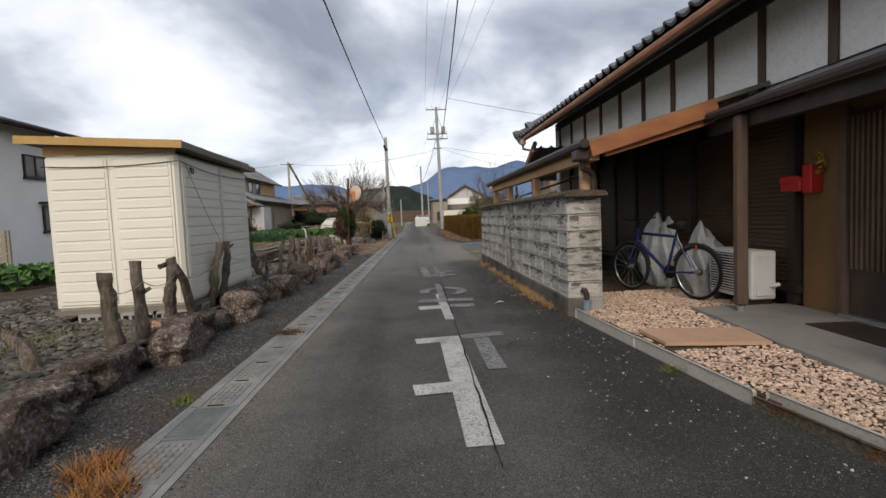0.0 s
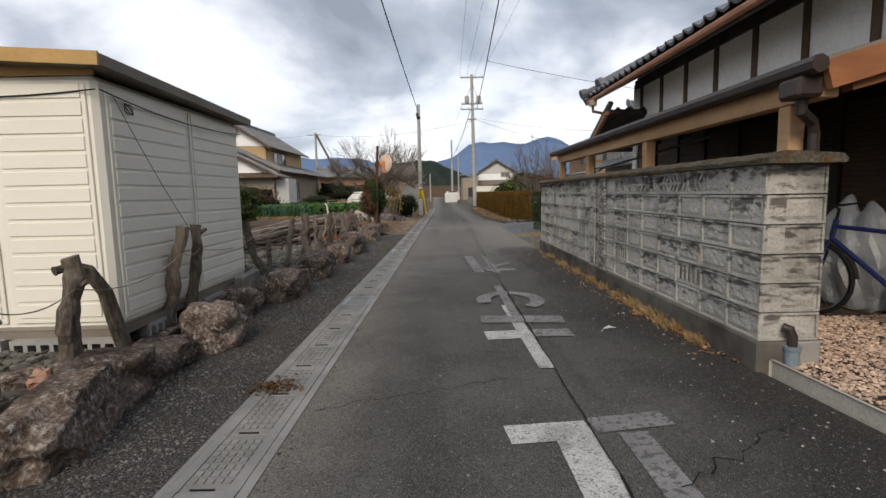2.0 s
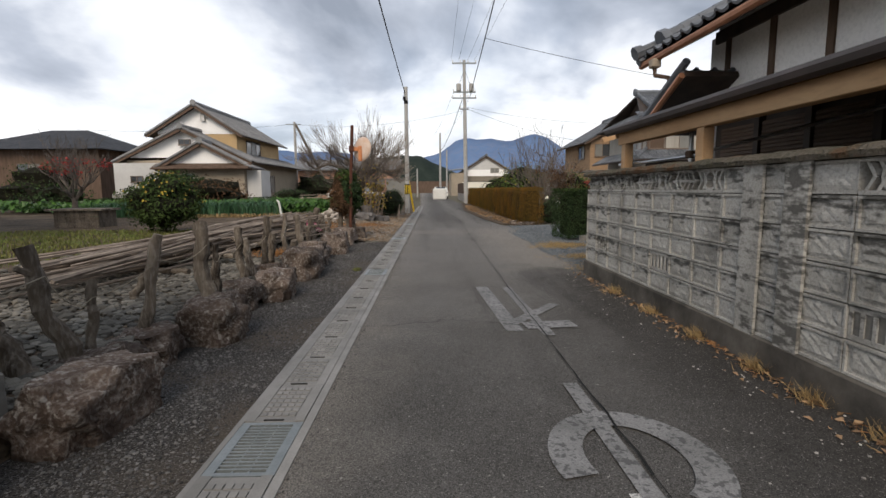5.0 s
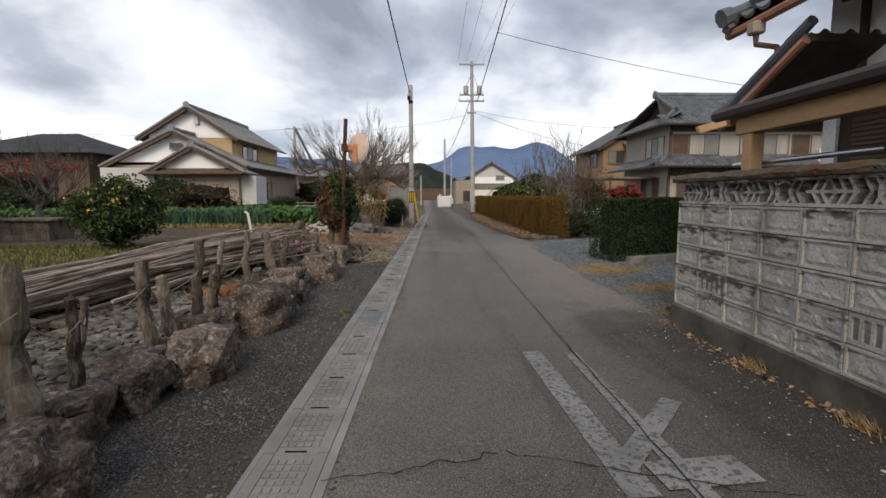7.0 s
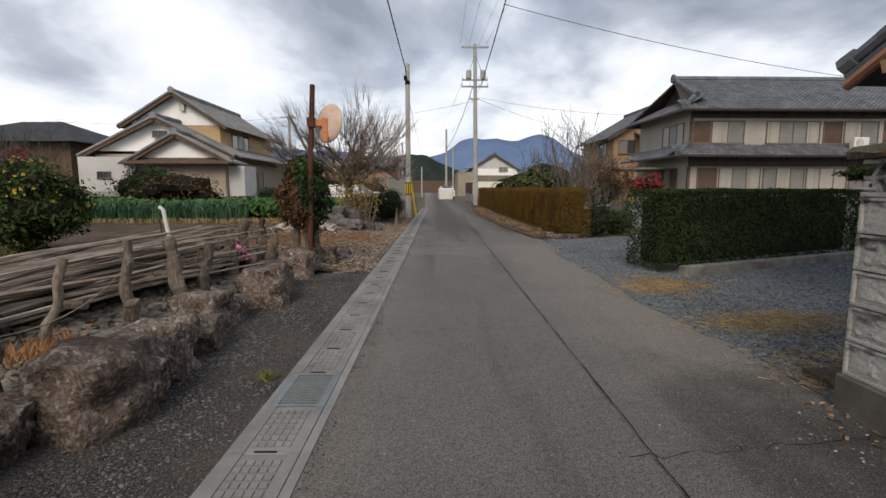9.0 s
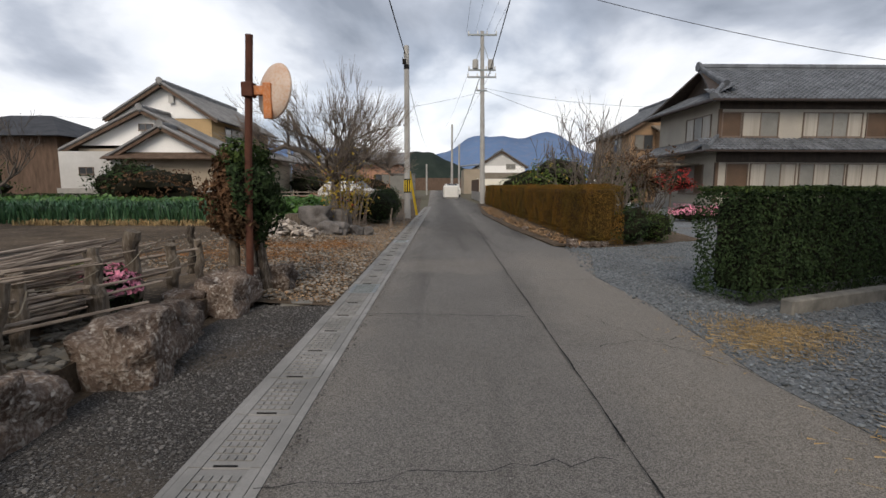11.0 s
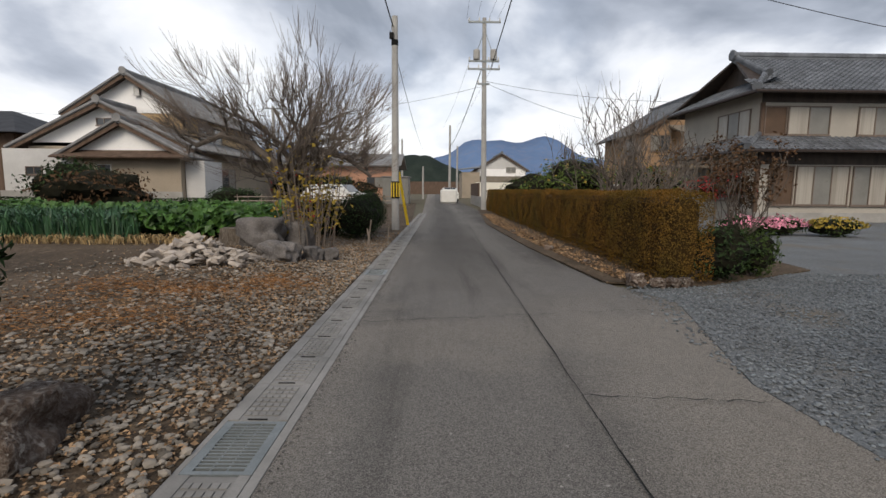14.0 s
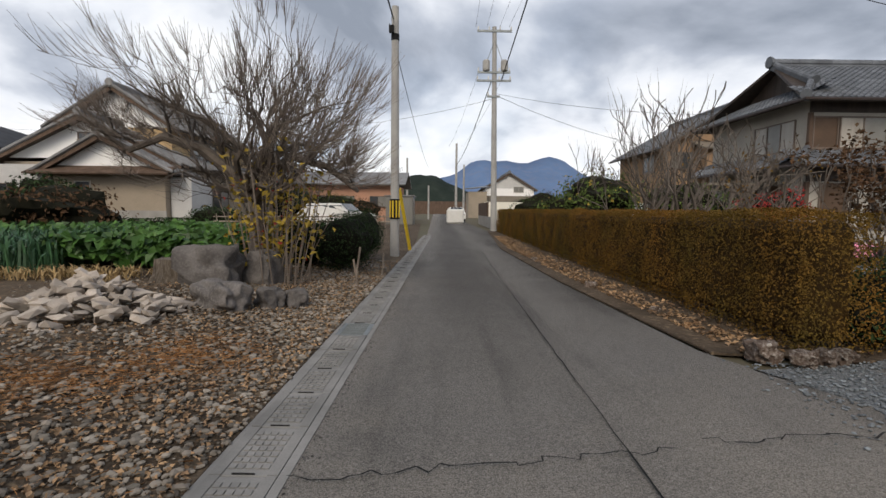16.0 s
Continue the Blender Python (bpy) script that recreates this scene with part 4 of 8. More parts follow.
# shutters between dark jambs
SLAT = None
for i in range(9):
    y0 = 5.05 + i * 0.93
    sh_ = part("shutter", boxes(((WX, y0 + 0.06, 0.32), (WX + 0.049, y0 + 0.87, 2.1))), "shutter", fh, "brown ribbed storm shutter")
    if SLAT is None:
        tmp = part("slat", boxes(((-0.022, 0.0, 0.0), (-0.001, 0.79, 0.040)), bevel=0.006), "shutter", sh_)
        SLAT = tmp.data
        tmp.matrix_basis = pose(WX, y0 + 0.07, 0.325)
    else:
        piece("slat", SLAT, sh_, pose(WX, y0 + 0.07, 0.325))
    for k in range(1, 34):
        piece("slat", SLAT, sh_, pose(WX, y0 + 0.07, 0.325 + k * 0.052))
    part("jamb", boxes(((WX - 0.05, y0 - 0.05, 0.1), (WX + 0.05, y0 + 0.05, 2.5))), "darkwood", fh)
part("door_track", boxes(((WX - 0.06, 4.95, 0.22), (WX + 0.049, YE, 0.31))), "darkwood", fh)
# lattice entrance door
dr = part("door", boxes(((WX - 0.03, 2.6, 0.12), (WX - 0.002, 4.35, 2.0))), "darkwood", fh, "dark lattice sliding entrance door")
bm = bmesh.new()
for i in range(32):
    y = 2.66 + i * 0.053
    box(bm, (WX - 0.055, y, 0.55), (WX - 0.031, y + 0.02, 1.95))
part("lattice", bm, "brownwood", dr)
part("door_sill", boxes(((WX - 0.10, 2.55, 0.09), (WX - 0.035, 4.4, 0.12))), "steel", fh)
part("door_jamb", boxes(((WX - 0.07, 4.36, 0.10), (WX - 0.001, 4.45, 2.05))), "brownwood", fh)
part("porch_back", boxes(((10.9, -6, 0), (11.1, YE, 4.6))), "plaster", fh)

# timber lean-to over the wall
lt = thing("timber_canopy", "new timber lean-to canopy with dark gutter behind the block wall", "canopy")
GX, GZ, Y0, Y1 = 1.93, 1.95, 5.35, 12.2
slab("canopy_roof", [(GX, Y0, GZ + 0.02), (GX, Y1, GZ + 0.02), (WX - 0.06, Y1, 2.56), (WX - 0.06, Y0, 2.56)], 0.05, "shedroof", lt)
bm = bmesh.new()
tube(bm, [(GX - 0.03, Y0 - 0.05, GZ - 0.02), (GX - 0.03, Y1 + 0.05, GZ - 0.02)], 0.055, 8)
part("gutter", bm, "gutter", lt)
bm = bmesh.new()
box(bm, (GX - 0.10, Y0 + 0.02, GZ - 0.20), (GX + 0.06, Y0 + 0.22, GZ - 0.075), 0.02)
tube(bm, [(GX, Y0 + 0.12, GZ - 0.18), (GX, Y0 + 0.13, GZ - 0.27), (GX + 0.13, Y0 + 0.2, GZ - 0.33), (GX + 0.16, Y0 + 0.22, GZ - 0.40), (GX + 0.16, Y0 + 0.22, 0.2)], 0.035, 8)
part("downpipe", bm, "gutter", lt)
part("beam", boxes(((GX + 0.05, Y0 + 0.05, GZ - 0.20), (GX + 0.17, Y1 - 0.1, GZ - 0.055)), bevel=0.006), "newwood", lt)
slab("end_rafter", [(GX + 0.02, Y0 - 0.03, GZ + 0.0), (GX + 0.02, Y0 + 0.02, GZ + 0.0), (3.40, Y0 + 0.02, 2.37), (3.40, Y0 - 0.03, 2.37)], 0.17, "redwood", lt)
slab("end_rafter", [(GX + 0.20, Y0 + 0.03, GZ - 0.02), (GX + 0.20, Y0 + 0.12, GZ - 0.02), (3.40, Y0 + 0.12, 2.27), (3.40, Y0 + 0.03, 2.27)], 0.15, "redwood", lt)
for y in (5.72, 8.0, 10.2, 11.95):
    part("post", boxes(((GX + 0.06, y - 0.06, 0.0), (GX + 0.165, y + 0.06, GZ - 0.202)), bevel=0.006), "newwood", lt)
bm = bmesh.new()
for i in range(15):
    y = Y0 + 0.4 + i * 0.5
    box(bm, (0, -0.025, -0.13), (2.15, 0.025, -0.06), m=Matrix.Translation((GX + 0.05, y, GZ + 0.02)) @ Matrix.Rotation(-math.atan2(0.61, 2.11), 4, "Y"))
part("rafter_row", bm, "newwood", lt)

# two-storey tiled house behind the drive
hr = thing("tiled_house", "two-storey house with grey tiled roofs and curtained windows", "house", (1.22, 2.44, 0))
hr.scale = (0.926,) * 3
hx0, hx1, hy = 12.7, 27.0, 36.0
part("plinth", boxes(((hx0 - 0.05, hy - 0.06, 0), (hx1, hy + 7, 0.42))), "concrete", hr)
part("wall", boxes(((hx0, hy, 0.42), (hx1, hy + 7, 3.3))), "housewall", hr)
part("wall", boxes(((hx0 + 0.1, hy + 0.15, 3.3), (hx1, hy + 7, 5.75))), "housewall", hr)
part("frieze", boxes(((hx0 + 0.05, hy + 0.10, 5.25), (hx1, hy + 0.148, 5.70))), "darkwood", hr)
part("frieze", boxes(((hx0 - 0.04, hy - 0.05, 2.55), (hx1, hy - 0.002, 3.15))), "darkwood", hr)
part("corner_post", boxes(((hx0 - 0.05, hy - 0.05, 0.42), (hx0 + 0.1, hy + 0.1, 2.54))), "brownwood", hr)
part("corner_post", boxes(((hx0 + 0.05, hy + 0.1, 3.3), (hx0 + 0.19, hy + 0.24, 5.24))), "brownwood", hr)
for x, w, n, f in ((hx0 + 0.5, 1.15, 1, ("shutter",)), (hx0 + 1.75, 2.4, 3, ("curtain", "frosted")), (hx0 + 4.3, 2.4, 3, ("frosted", "curtain")), (hx0 + 6.8, 2.4, 3, ("curtain",)), (hx0 + 9.3, 2.6, 3, ("frosted",))):
    window(hr, (x, hy, 0.75), "x", w, 1.75, n, "sash", f)
for x, w, n, f in ((hx0 + 0.2, 1.0, 1, ("shutter",)), (hx0 + 1.25, 1.9, 2, ("curtain", "frosted")), (hx0 + 4.4, 3.1, 4, ("curtain", "frosted", "frosted", "curtain")), (hx0 + 7.7, 1.1, 1, ("shutter",)), (hx0 + 8.9, 2.0, 2, ("curtain", "frosted")), (hx0 + 11.2, 1.1, 1, ("shutter",))):
    window(hr, (x, hy + 0.15, 3.85), "x", w, 1.25, n, "sash", f)
window(hr, (hx0 + 0.1, hy + 0.9, 3.85), "y", 2.6, 1.25, 3, "sash", ("curtain", "frosted"))
window(hr, (hx0, hy + 1.2, 0.9), "y", 2.6, 1.6, 3, "sash", ("shutter", "frosted"))
def skirt(parent, x0, x1, y0, y1, zin, zout, o, tile):
    """A pent roof round the front and the end of a storey."""
    slab("roof", [(x0 - o, y0 - o, zout), (x1, y0 - o, zout), (x1, y0, zin), (x0, y0, zin)], 0.08, "darkwood", parent)
    tiles("roof_tiles", (x0 - o, y0 - o - 0.04, zout + 0.03), (x1 - x0 + o, 0, 0), (0, o, zin - zout), tile, parent)
    slab("roof", [(x0 - o, y0 - o, zout), (x0 - o, y1, zout), (x0, y1, zin), (x0, y0, zin)], 0.08, "darkwood", parent)
    tiles("roof_tiles", (x0 - o - 0.04, y0, zout + 0.03), (0, y1 - y0, 0), (o, 0, zin - zout), tile, parent)
    ridge("hip", (x0 - o, y0 - o, zout + 0.13), (x0, y0, zin + 0.13), tile, parent, 0.11)
    bm = bmesh.new()
    tube(bm, [(x1, y0 - o - 0.07, zout - 0.04), (x0 - o - 0.07, y0 - o - 0.07, zout - 0.04), (x0 - o - 0.07, y1, zout - 0.04)], 0.055, 6)
    part("gutter", bm, "gutter", parent)
skirt(hr, hx0, hx1, hy + 0.1, hy + 7, 3.75, 3.1, 1.15, "tile")
def irimoya(parent, x0, x1, y0, y1, ze, za, o, xin, tile):
    """A hip-and-gable roof with its ridge along x and its gable towards -x."""
    ym = (y0 + y1) / 2
    a, b = y0 - o, y1 + o
    slab("roof", [(x0 - o, a, ze), (x1, a, ze), (x1, ym, za), (xin, ym, za)], 0.12, "darkwood", parent)
    run = Vector((0, ym - a, za - ze))
    tiles("roof_tiles", (xin, a - 0.05, ze + 0.04), (x1 - xin, 0, 0), run, tile, parent)
    k = 0.40
    tiles("roof_tiles", (x0 - o, a - 0.05, ze + 0.04), (xin - x0 + o, 0, 0), run * 0.28, tile, parent)
    slab("roof", [(x0 - o, b, ze), (x1, b, ze), (x1, ym, za), (xin, ym, za)], 0.12, "darkwood", parent)
    zm = ze + (za - ze) * k
    yk = (ym - a) * k
    slab("roof", [(x0 - o, a, ze), (x0 - o, b, ze), (xin + 0.3, b - yk, zm), (xin + 0.3, a + yk, zm)], 0.10, "darkwood", parent)
    tiles("roof_tiles", (x0 - o - 0.04, a + 0.4, ze + 0.05), (0, b - a - 0.8, 0), (xin + 0.3 - x0 + o, 0, zm - ze), tile, parent)
    bm = bmesh.new()
    bm.faces.new([bm.verts.new(p) for p in ((xin + 0.3, a + yk, zm - 0.05), (xin + 0.3, b - yk, zm - 0.05), (xin + 0.3, ym, za - 0.05))])
    part("gable_wall", bm, "darkwood", parent)
    ridge("ridge", (xin - 0.1, ym, za + 0.18), (x1, ym, za + 0.18), tile, parent, 0.16)
    ridge("verge", (xin, a + yk * 0.9, zm + 0.15), (xin, ym, za + 0.12), tile, parent, 0.12)
    ridge("hip", (x0 - o, a, ze + 0.16), (xin, a + yk, zm + 0.16), tile, parent, 0.12)
    bm = bmesh.new()
    tube(bm, [(x1, a - 0.08, ze - 0.03), (x0 - o - 0.07, a - 0.08, ze - 0.03), (x0 - o - 0.07, b, ze - 0.03)], 0.06, 6)
    part("gutter", bm, "gutter", parent)
irimoya(hr, hx0 + 0.1, hx1, hy + 0.15, hy + 6.6, 5.6, 7.9, 0.85, hx0 + 0.6, "tile")
part("carport_roof", boxes(((9.6, 37.5, 2.45), (12.6, 42.0, 2.55))), "shedroof", hr)
for x, y in ((9.7, 37.6), (9.7, 41.9)):
    part("carport_post", boxes(((x - 0.05, y - 0.05, 0), (x + 0.05, y + 0.05, 2.44))), "brownwood", hr)
ac = thing("air_conditioner", "white outdoor air conditioner on the tiled skirt roof", "air conditioner", (21.5, 35.2, 3.2))
part("casing", boxes(((-0.4, -0.15, 0.06), (0.4, 0.15, 0.62)), bevel=0.02), "white", ac)
bm = bmesh.new()
bmesh.ops.create_circle(bm, cap_ends=True, segments=20, radius=0.21, matrix=Matrix.Translation((-0.1, -0.154, 0.34)) @ Matrix.Rotation(math.pi / 2, 4, "X"))
part("fan_grille", bm, "sashlight", ac)
for x in (-0.35, 0.35):
    part("foot", boxes(((x - 0.03, -0.15, -0.30), (x + 0.03, 0.15, 0.058))), "white", ac)

# brown house behind it
hb = thing("brown_house", "brown-clad two-storey house with a sloping grey roof", "house")
part("wall", boxes(((14.2, 50, 0), (22, 58, 5.6))), "brick", hb)
gable(hb, 14.2, 22, 50, 58, 5.6, 8.0, 0.7, 0.5, "brick", "tile", xa=18.3)
window(hb, (14.6, 50, 4.0), "x", 1.4, 1.1, 2, "sash", ("frosted", "glass"))
window(hb, (14.2, 51.5, 3.9), "y", 1.8, 1.2, 2, "sash", ("frosted", "glass"))
part("bay", boxes(((16.2, 48.6, 3.5), (19.5, 49.99, 5.3))), "brick", hb)
slab("bay_roof", [(15.8, 48.2, 5.2), (19.9, 48.2, 5.2), (19.9, 49.99, 5.8), (15.8, 49.99, 5.8)], 0.1, "shedroof", hb)
window(hb, (16.6, 48.6, 4.0), "x", 2.0, 1.0, 2, "sash", ("glass", "frosted"))

# gabled house across the vegetable plot
hl = thing("gabled_house", "white and tan house with three stepped grey tiled gables", "house", (-1.07, 3.65, 0))
hl.scale = (0.956,) * 3
part("wall", boxes(((-21.6, 44.4, 0), (-15.2, 56, 6.0))), "tan", hl, "tan clay upper wall")
gable(hl, -21.6, -15.2, 44.4, 56, 6.2, 8.2, 0.75, 0.6, "plaster", "tilelight", xa=-18.3)
part("band", boxes(((-21.62, 44.35, 5.9), (-15.18, 44.398, 6.25))), "plaster", hl)
window(hl, (-15.2, 46.5, 4.3), "y", 3.6, 1.3, 3, "sash", ("glass", "frosted", "glass"), out=1)
window(hl, (-18.0, 44.25, 7.0), "x", 0.35, 0.5, 1, "plastergrey", ("plastergrey",))
part("wall", boxes(((-22.6, 41.5, 0), (-13.6, 57, 3.6))), "beige", hl, "beige ground-floor wall")
gable(hl, -22.6, -13.6, 41.5, 44.3, 3.8, 6.0, 0.8, 0.6, "plaster", "tilelight", xa=-18.1)
slab("roof", [(-12.5, 41.0, 3.35), (-12.5, 57.5, 3.35), (-15.1, 57.5, 4.35), (-15.1, 41.0, 4.35)], 0.1, "darkwood", hl)
tiles("roof_tiles", (-12.46, 41.0, 3.38), (0, 16.5, 0), (-2.6, 0, 1.0), "tilelight", hl)
window(hl, (-18.5, 41.35, 4.75), "x", 0.9, 0.42, 2, "sash", ("glass",))
part("wall", boxes(((-18.6, 39.6, 0), (-13.0, 41.49, 3.0))), "beige", hl)
gable(hl, -18.6, -13.0, 39.6, 41.4, 3.25, 4.75, 0.7, 0.5, "plaster", "tilelight", xa=-15.9)
slab("pent_roof", [(-19.4, 38.7, 2.85), (-12.4, 38.7, 2.85), (-12.4, 39.6, 3.25), (-19.4, 39.6, 3.25)], 0.07, "brownwood", hl)
part("dado", boxes(((-22.7, 39.5, 0), (-18.7, 39.58, 1.05))), "concrete", hl)
part("dado", boxes(((-18.65, 39.53, 0), (-12.95, 39.598, 1.05))), "concrete", hl)
part("wall", boxes(((-22.5, 39.6, 0.0), (-18.75, 41.45, 3.3))), "plastergrey", hl)
window(hl, (-21.3, 39.6, 1.9), "x", 0.9, 0.45, 2, "sash", ("glass",))
window(hl, (-17.5, 39.6, 1.6), "x", 0.8, 0.9, 1, "sashlight", ("glass",))
window(hl, (-13.0, 42.6, 1.0), "y", 4.2, 1.5, 4, "sash", ("glass", "frosted"), out=1)
part("annex", boxes(((-12.95, 40.0, 0), (-11.9, 42.2, 2.75))), "plastergrey", hl, "pale grey bathroom annex")

# grey house and hip-roofed house further along
hg = thing("grey_house", "pale grey rendered house with a dark tiled roof", "house")
part("wall", boxes(((-22, 8.5, 0), (-12.0, 17.6, 4.55))), "plaster", hg)
for xa, xb in ((-11.2, -17.0), (-22.8, -17.0)):
    slab("roof", [(xa, 8.0, 4.42), (xa, 18.3, 4.42), (xb, 18.3, 6.2), (xb, 8.0, 6.2)], 0.14, "darkroof", hg)
bm = bmesh.new()
tube(bm, [(-11.14, 8.0, 4.36), (-11.14, 18.3, 4.36)], 0.06, 6)
part("gutter", bm, "gutter", hg)
window(hg, (-12.0, 16.08, 2.96), "y", 0.95, 0.72, 2, "gutter", ("frosted", "glass"), out=1)
window(hg, (-12.0, 16.7, 1.25), "y", 0.7, 0.85, 1, "gutter", ("frosted",), out=1)
part("window_hood", boxes(((-12.0, 16.6, 2.16), (-11.7, 17.5, 2.22))), "gutter", hg)

fence = thing("slatted_fence", "beige slatted screen fence with posts", "fence")
for i in range(7):
    part("slat", boxes(((-13.5, 12.0, 0.55 + i * 0.11), (-9.5, 12.03, 0.64 + i * 0.11))), "beige", fence)
for i in range(6):
    part("post", boxes(((-13.4 + i * 0.78, 12.031, 0), (-13.34 + i * 0.78, 12.08, 1.3))), "beige", fence)

hh = thing("hip_roofed_house", "low house with a dark hipped roof", "house")
part("wall", boxes(((-40, 50, 0), (-29, 60, 4.9))), "brownwood", hh)
bm = bmesh.new()
b4 = [bm.verts.new(p) for p in ((-41, 49, 4.8), (-28, 49, 4.8), (-28, 61, 4.8), (-41, 61, 4.8))]
t2 = [bm.verts.new(p) for p in ((-36.5, 55, 7.0), (-33, 55, 7.0))]
for f in ((b4[0], b4[1], t2[1], t2[0]), (b4[1], b4[2], t2[1]), (b4[2], b4[3], t2[0], t2[1]), (b4[3], b4[0], t2[0]), b4[::-1]):
    bm.faces.new(f)
part("roof", bm, "darkroof", hh)
window(hh, (-36, 50, 2.2), "x", 2.0, 1.4, 2, "sash", ("glass", "frosted"))

wh = thing("white_gabled_house", "far white house with a grey gable roof", "house")
part("wall", boxes(((6.3, 95, 0), (14.2, 106, 4.6))), "plaster", wh)
gable(wh, 6.3, 14.2, 95, 106, 4.6, 7.0, 0.5, 0.4, "plastergrey", "tile")
part("awning", boxes(((6.3, 93.5, 2.4), (14.2, 94.99, 3.4))), "shedroof", wh)
window(wh, (11, 95, 4.0), "x", 1.6, 0.9, 2, "sashlight", ("frosted",))
part("wall", boxes(((3.6, 88, 0), (6.2, 96, 3.8))), "beige", wh)
slab("roof", [(3.2, 87.5, 4.2), (6.6, 87.5, 4.5), (6.6, 96, 5.0), (3.2, 96, 4.6)], 0.12, "tile", wh)
ch = thing("coral_house", "low coral-walled house with a grey roof", "house")
part("wall", boxes(((-15.5, 64, 0), (-4.4, 72, 3.4))), "coral", ch)
slab("roof", [(-16.3, 63.2, 3.5), (-3.6, 63.2, 3.5), (-3.6, 68, 4.9), (-16.3, 68, 4.9)], 0.12, "tilelight", ch)
slab("roof", [(-16.3, 72.8, 3.5), (-3.6, 72.8, 3.5), (-3.6, 68, 4.9), (-16.3, 68, 4.9)], 0.12, "tilelight", ch)
for x in (-13, -10, -7):
    window(ch, (x, 64, 1.4), "x", 1.6, 1.0, 2, "sash", ("glass", "frosted"))

# ---- mountains ----
def mountains(name, y, prof, depth, material, label, seed, amp):
    """A ridge at distance y whose crest follows the anchors (x, height)."""
    xs = [p[0] for p in prof]
    V, Fc = [], []
    n, rows = 160, 8
    for j in range(rows + 1):
        for i in range(n + 1):
            x = xs[0] + (xs[-1] - xs[0]) * i / n
            h = float(np.interp(x, xs, [p[1] for p in prof]))
            f = 1 - abs(j / rows * 2 - 1)
            k = noise.fractal(Vector((x * amp, j * 0.7, seed)), 1.0, 2.0, 5)
            V.append((x, y + depth * (j / rows - 0.5), max(-5, h * f ** 0.8 * (1 + 0.10 * k) - 5)))
    for j in range(rows):
        for i in range(n):
            a = j * (n + 1) + i
            Fc.append((a, a + 1, a + n + 2, a + n + 1))
    ob = raw(name, V, Fc, material, smooth=True)
    return tagged(ob, label, "mountain", kind="structure")
mountains("backdrop_mountains", 2600, [(-3000, 180), (-1500, 230), (-900, 210), (-500, 200), (-250, 150), (-80, 150), (60, 190), (180, 255), (330, 268), (430, 258), (520, 275), (620, 262), (760, 200), (1000, 130), (1500, 120), (3000, 140)], 900, "mountain", "mountain range under low cloud, coloured blue for haze", 2.0, 0.006)
mountains("backdrop_wooded_hill", 320, [(-260, 6), (-120, 9), (-60, 19), (-25, 28), (-5, 27), (10, 18), (40, 10), (120, 8), (260, 7)], 60, "wood_hill", "dark wooded hill beyond the lane", 5.0, 0.05)

# ---- block wall ----
bw = thing("block_wall", "weathered grey concrete block wall with pierced top course", "wall")
BX = 1.74
def block_mesh(name, l, h=0.19, d=0.14, seed=0):
    bm = bmesh.new()
    box(bm, (0.016, 0.003, 0.003), (d, l - 0.003, h - 0.003))
    f = 0.018
    for lo, hi in (((0.0, 0.003, 0.003), (0.0155, l - 0.003, f)), ((0.0, 0.003, h - f), (0.0155, l - 0.003, h - 0.003)), ((0.0, 0.003, f), (0.0155, f, h - f)), ((0.0, l - f, f), (0.0155, l - 0.003, h - f))):
        box(bm, lo, hi)
    nu, nv = 9, 5
    g = [[bm.verts.new((0.013 - 0.016 * abs(noise.noise(Vector((i * 1.3 + seed * 7, j * 1.7, seed)))) * (0 < i < nu and 0 < j < nv) + 0.005 * (i in (0, nu) or j in (0, nv)), f + 0.003 + (l - 2 * f - 0.006) * i / nu, f + 0.003 + (h - 2 * f - 0.006) * j / nv)) for i in range(nu + 1)] for j in range(nv + 1)]
    for j in range(nv):
        for i in range(nu):
            bm.faces.new((g[j][i], g[j + 1][i], g[j + 1][i + 1], g[j][i + 1]))
    me = bpy.data.meshes.new(name)
    bm.to_mesh(me)
    bm.free()
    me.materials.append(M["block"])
    return me
def vent_mesh():
    bm = bmesh.new()
    box(bm, (0.012, 0.003, 0.003), (0.14, 0.387, 0.03))
    box(bm, (0.012, 0.003, 0.16), (0.14, 0.387, 0.187))
    for i in range(6):
        y = 0.003 + i * 0.0725
        box(bm, (0.012, y, 0.03), (0.14, y + 0.024, 0.16))
    box(bm, (0.11, 0.003, 0.03), (0.139, 0.387, 0.16))
    me = bpy.data.meshes.new("vent_block")
    bm.to_mesh(me)
    bm.free()
    me.materials.append(M["block"])
    return me
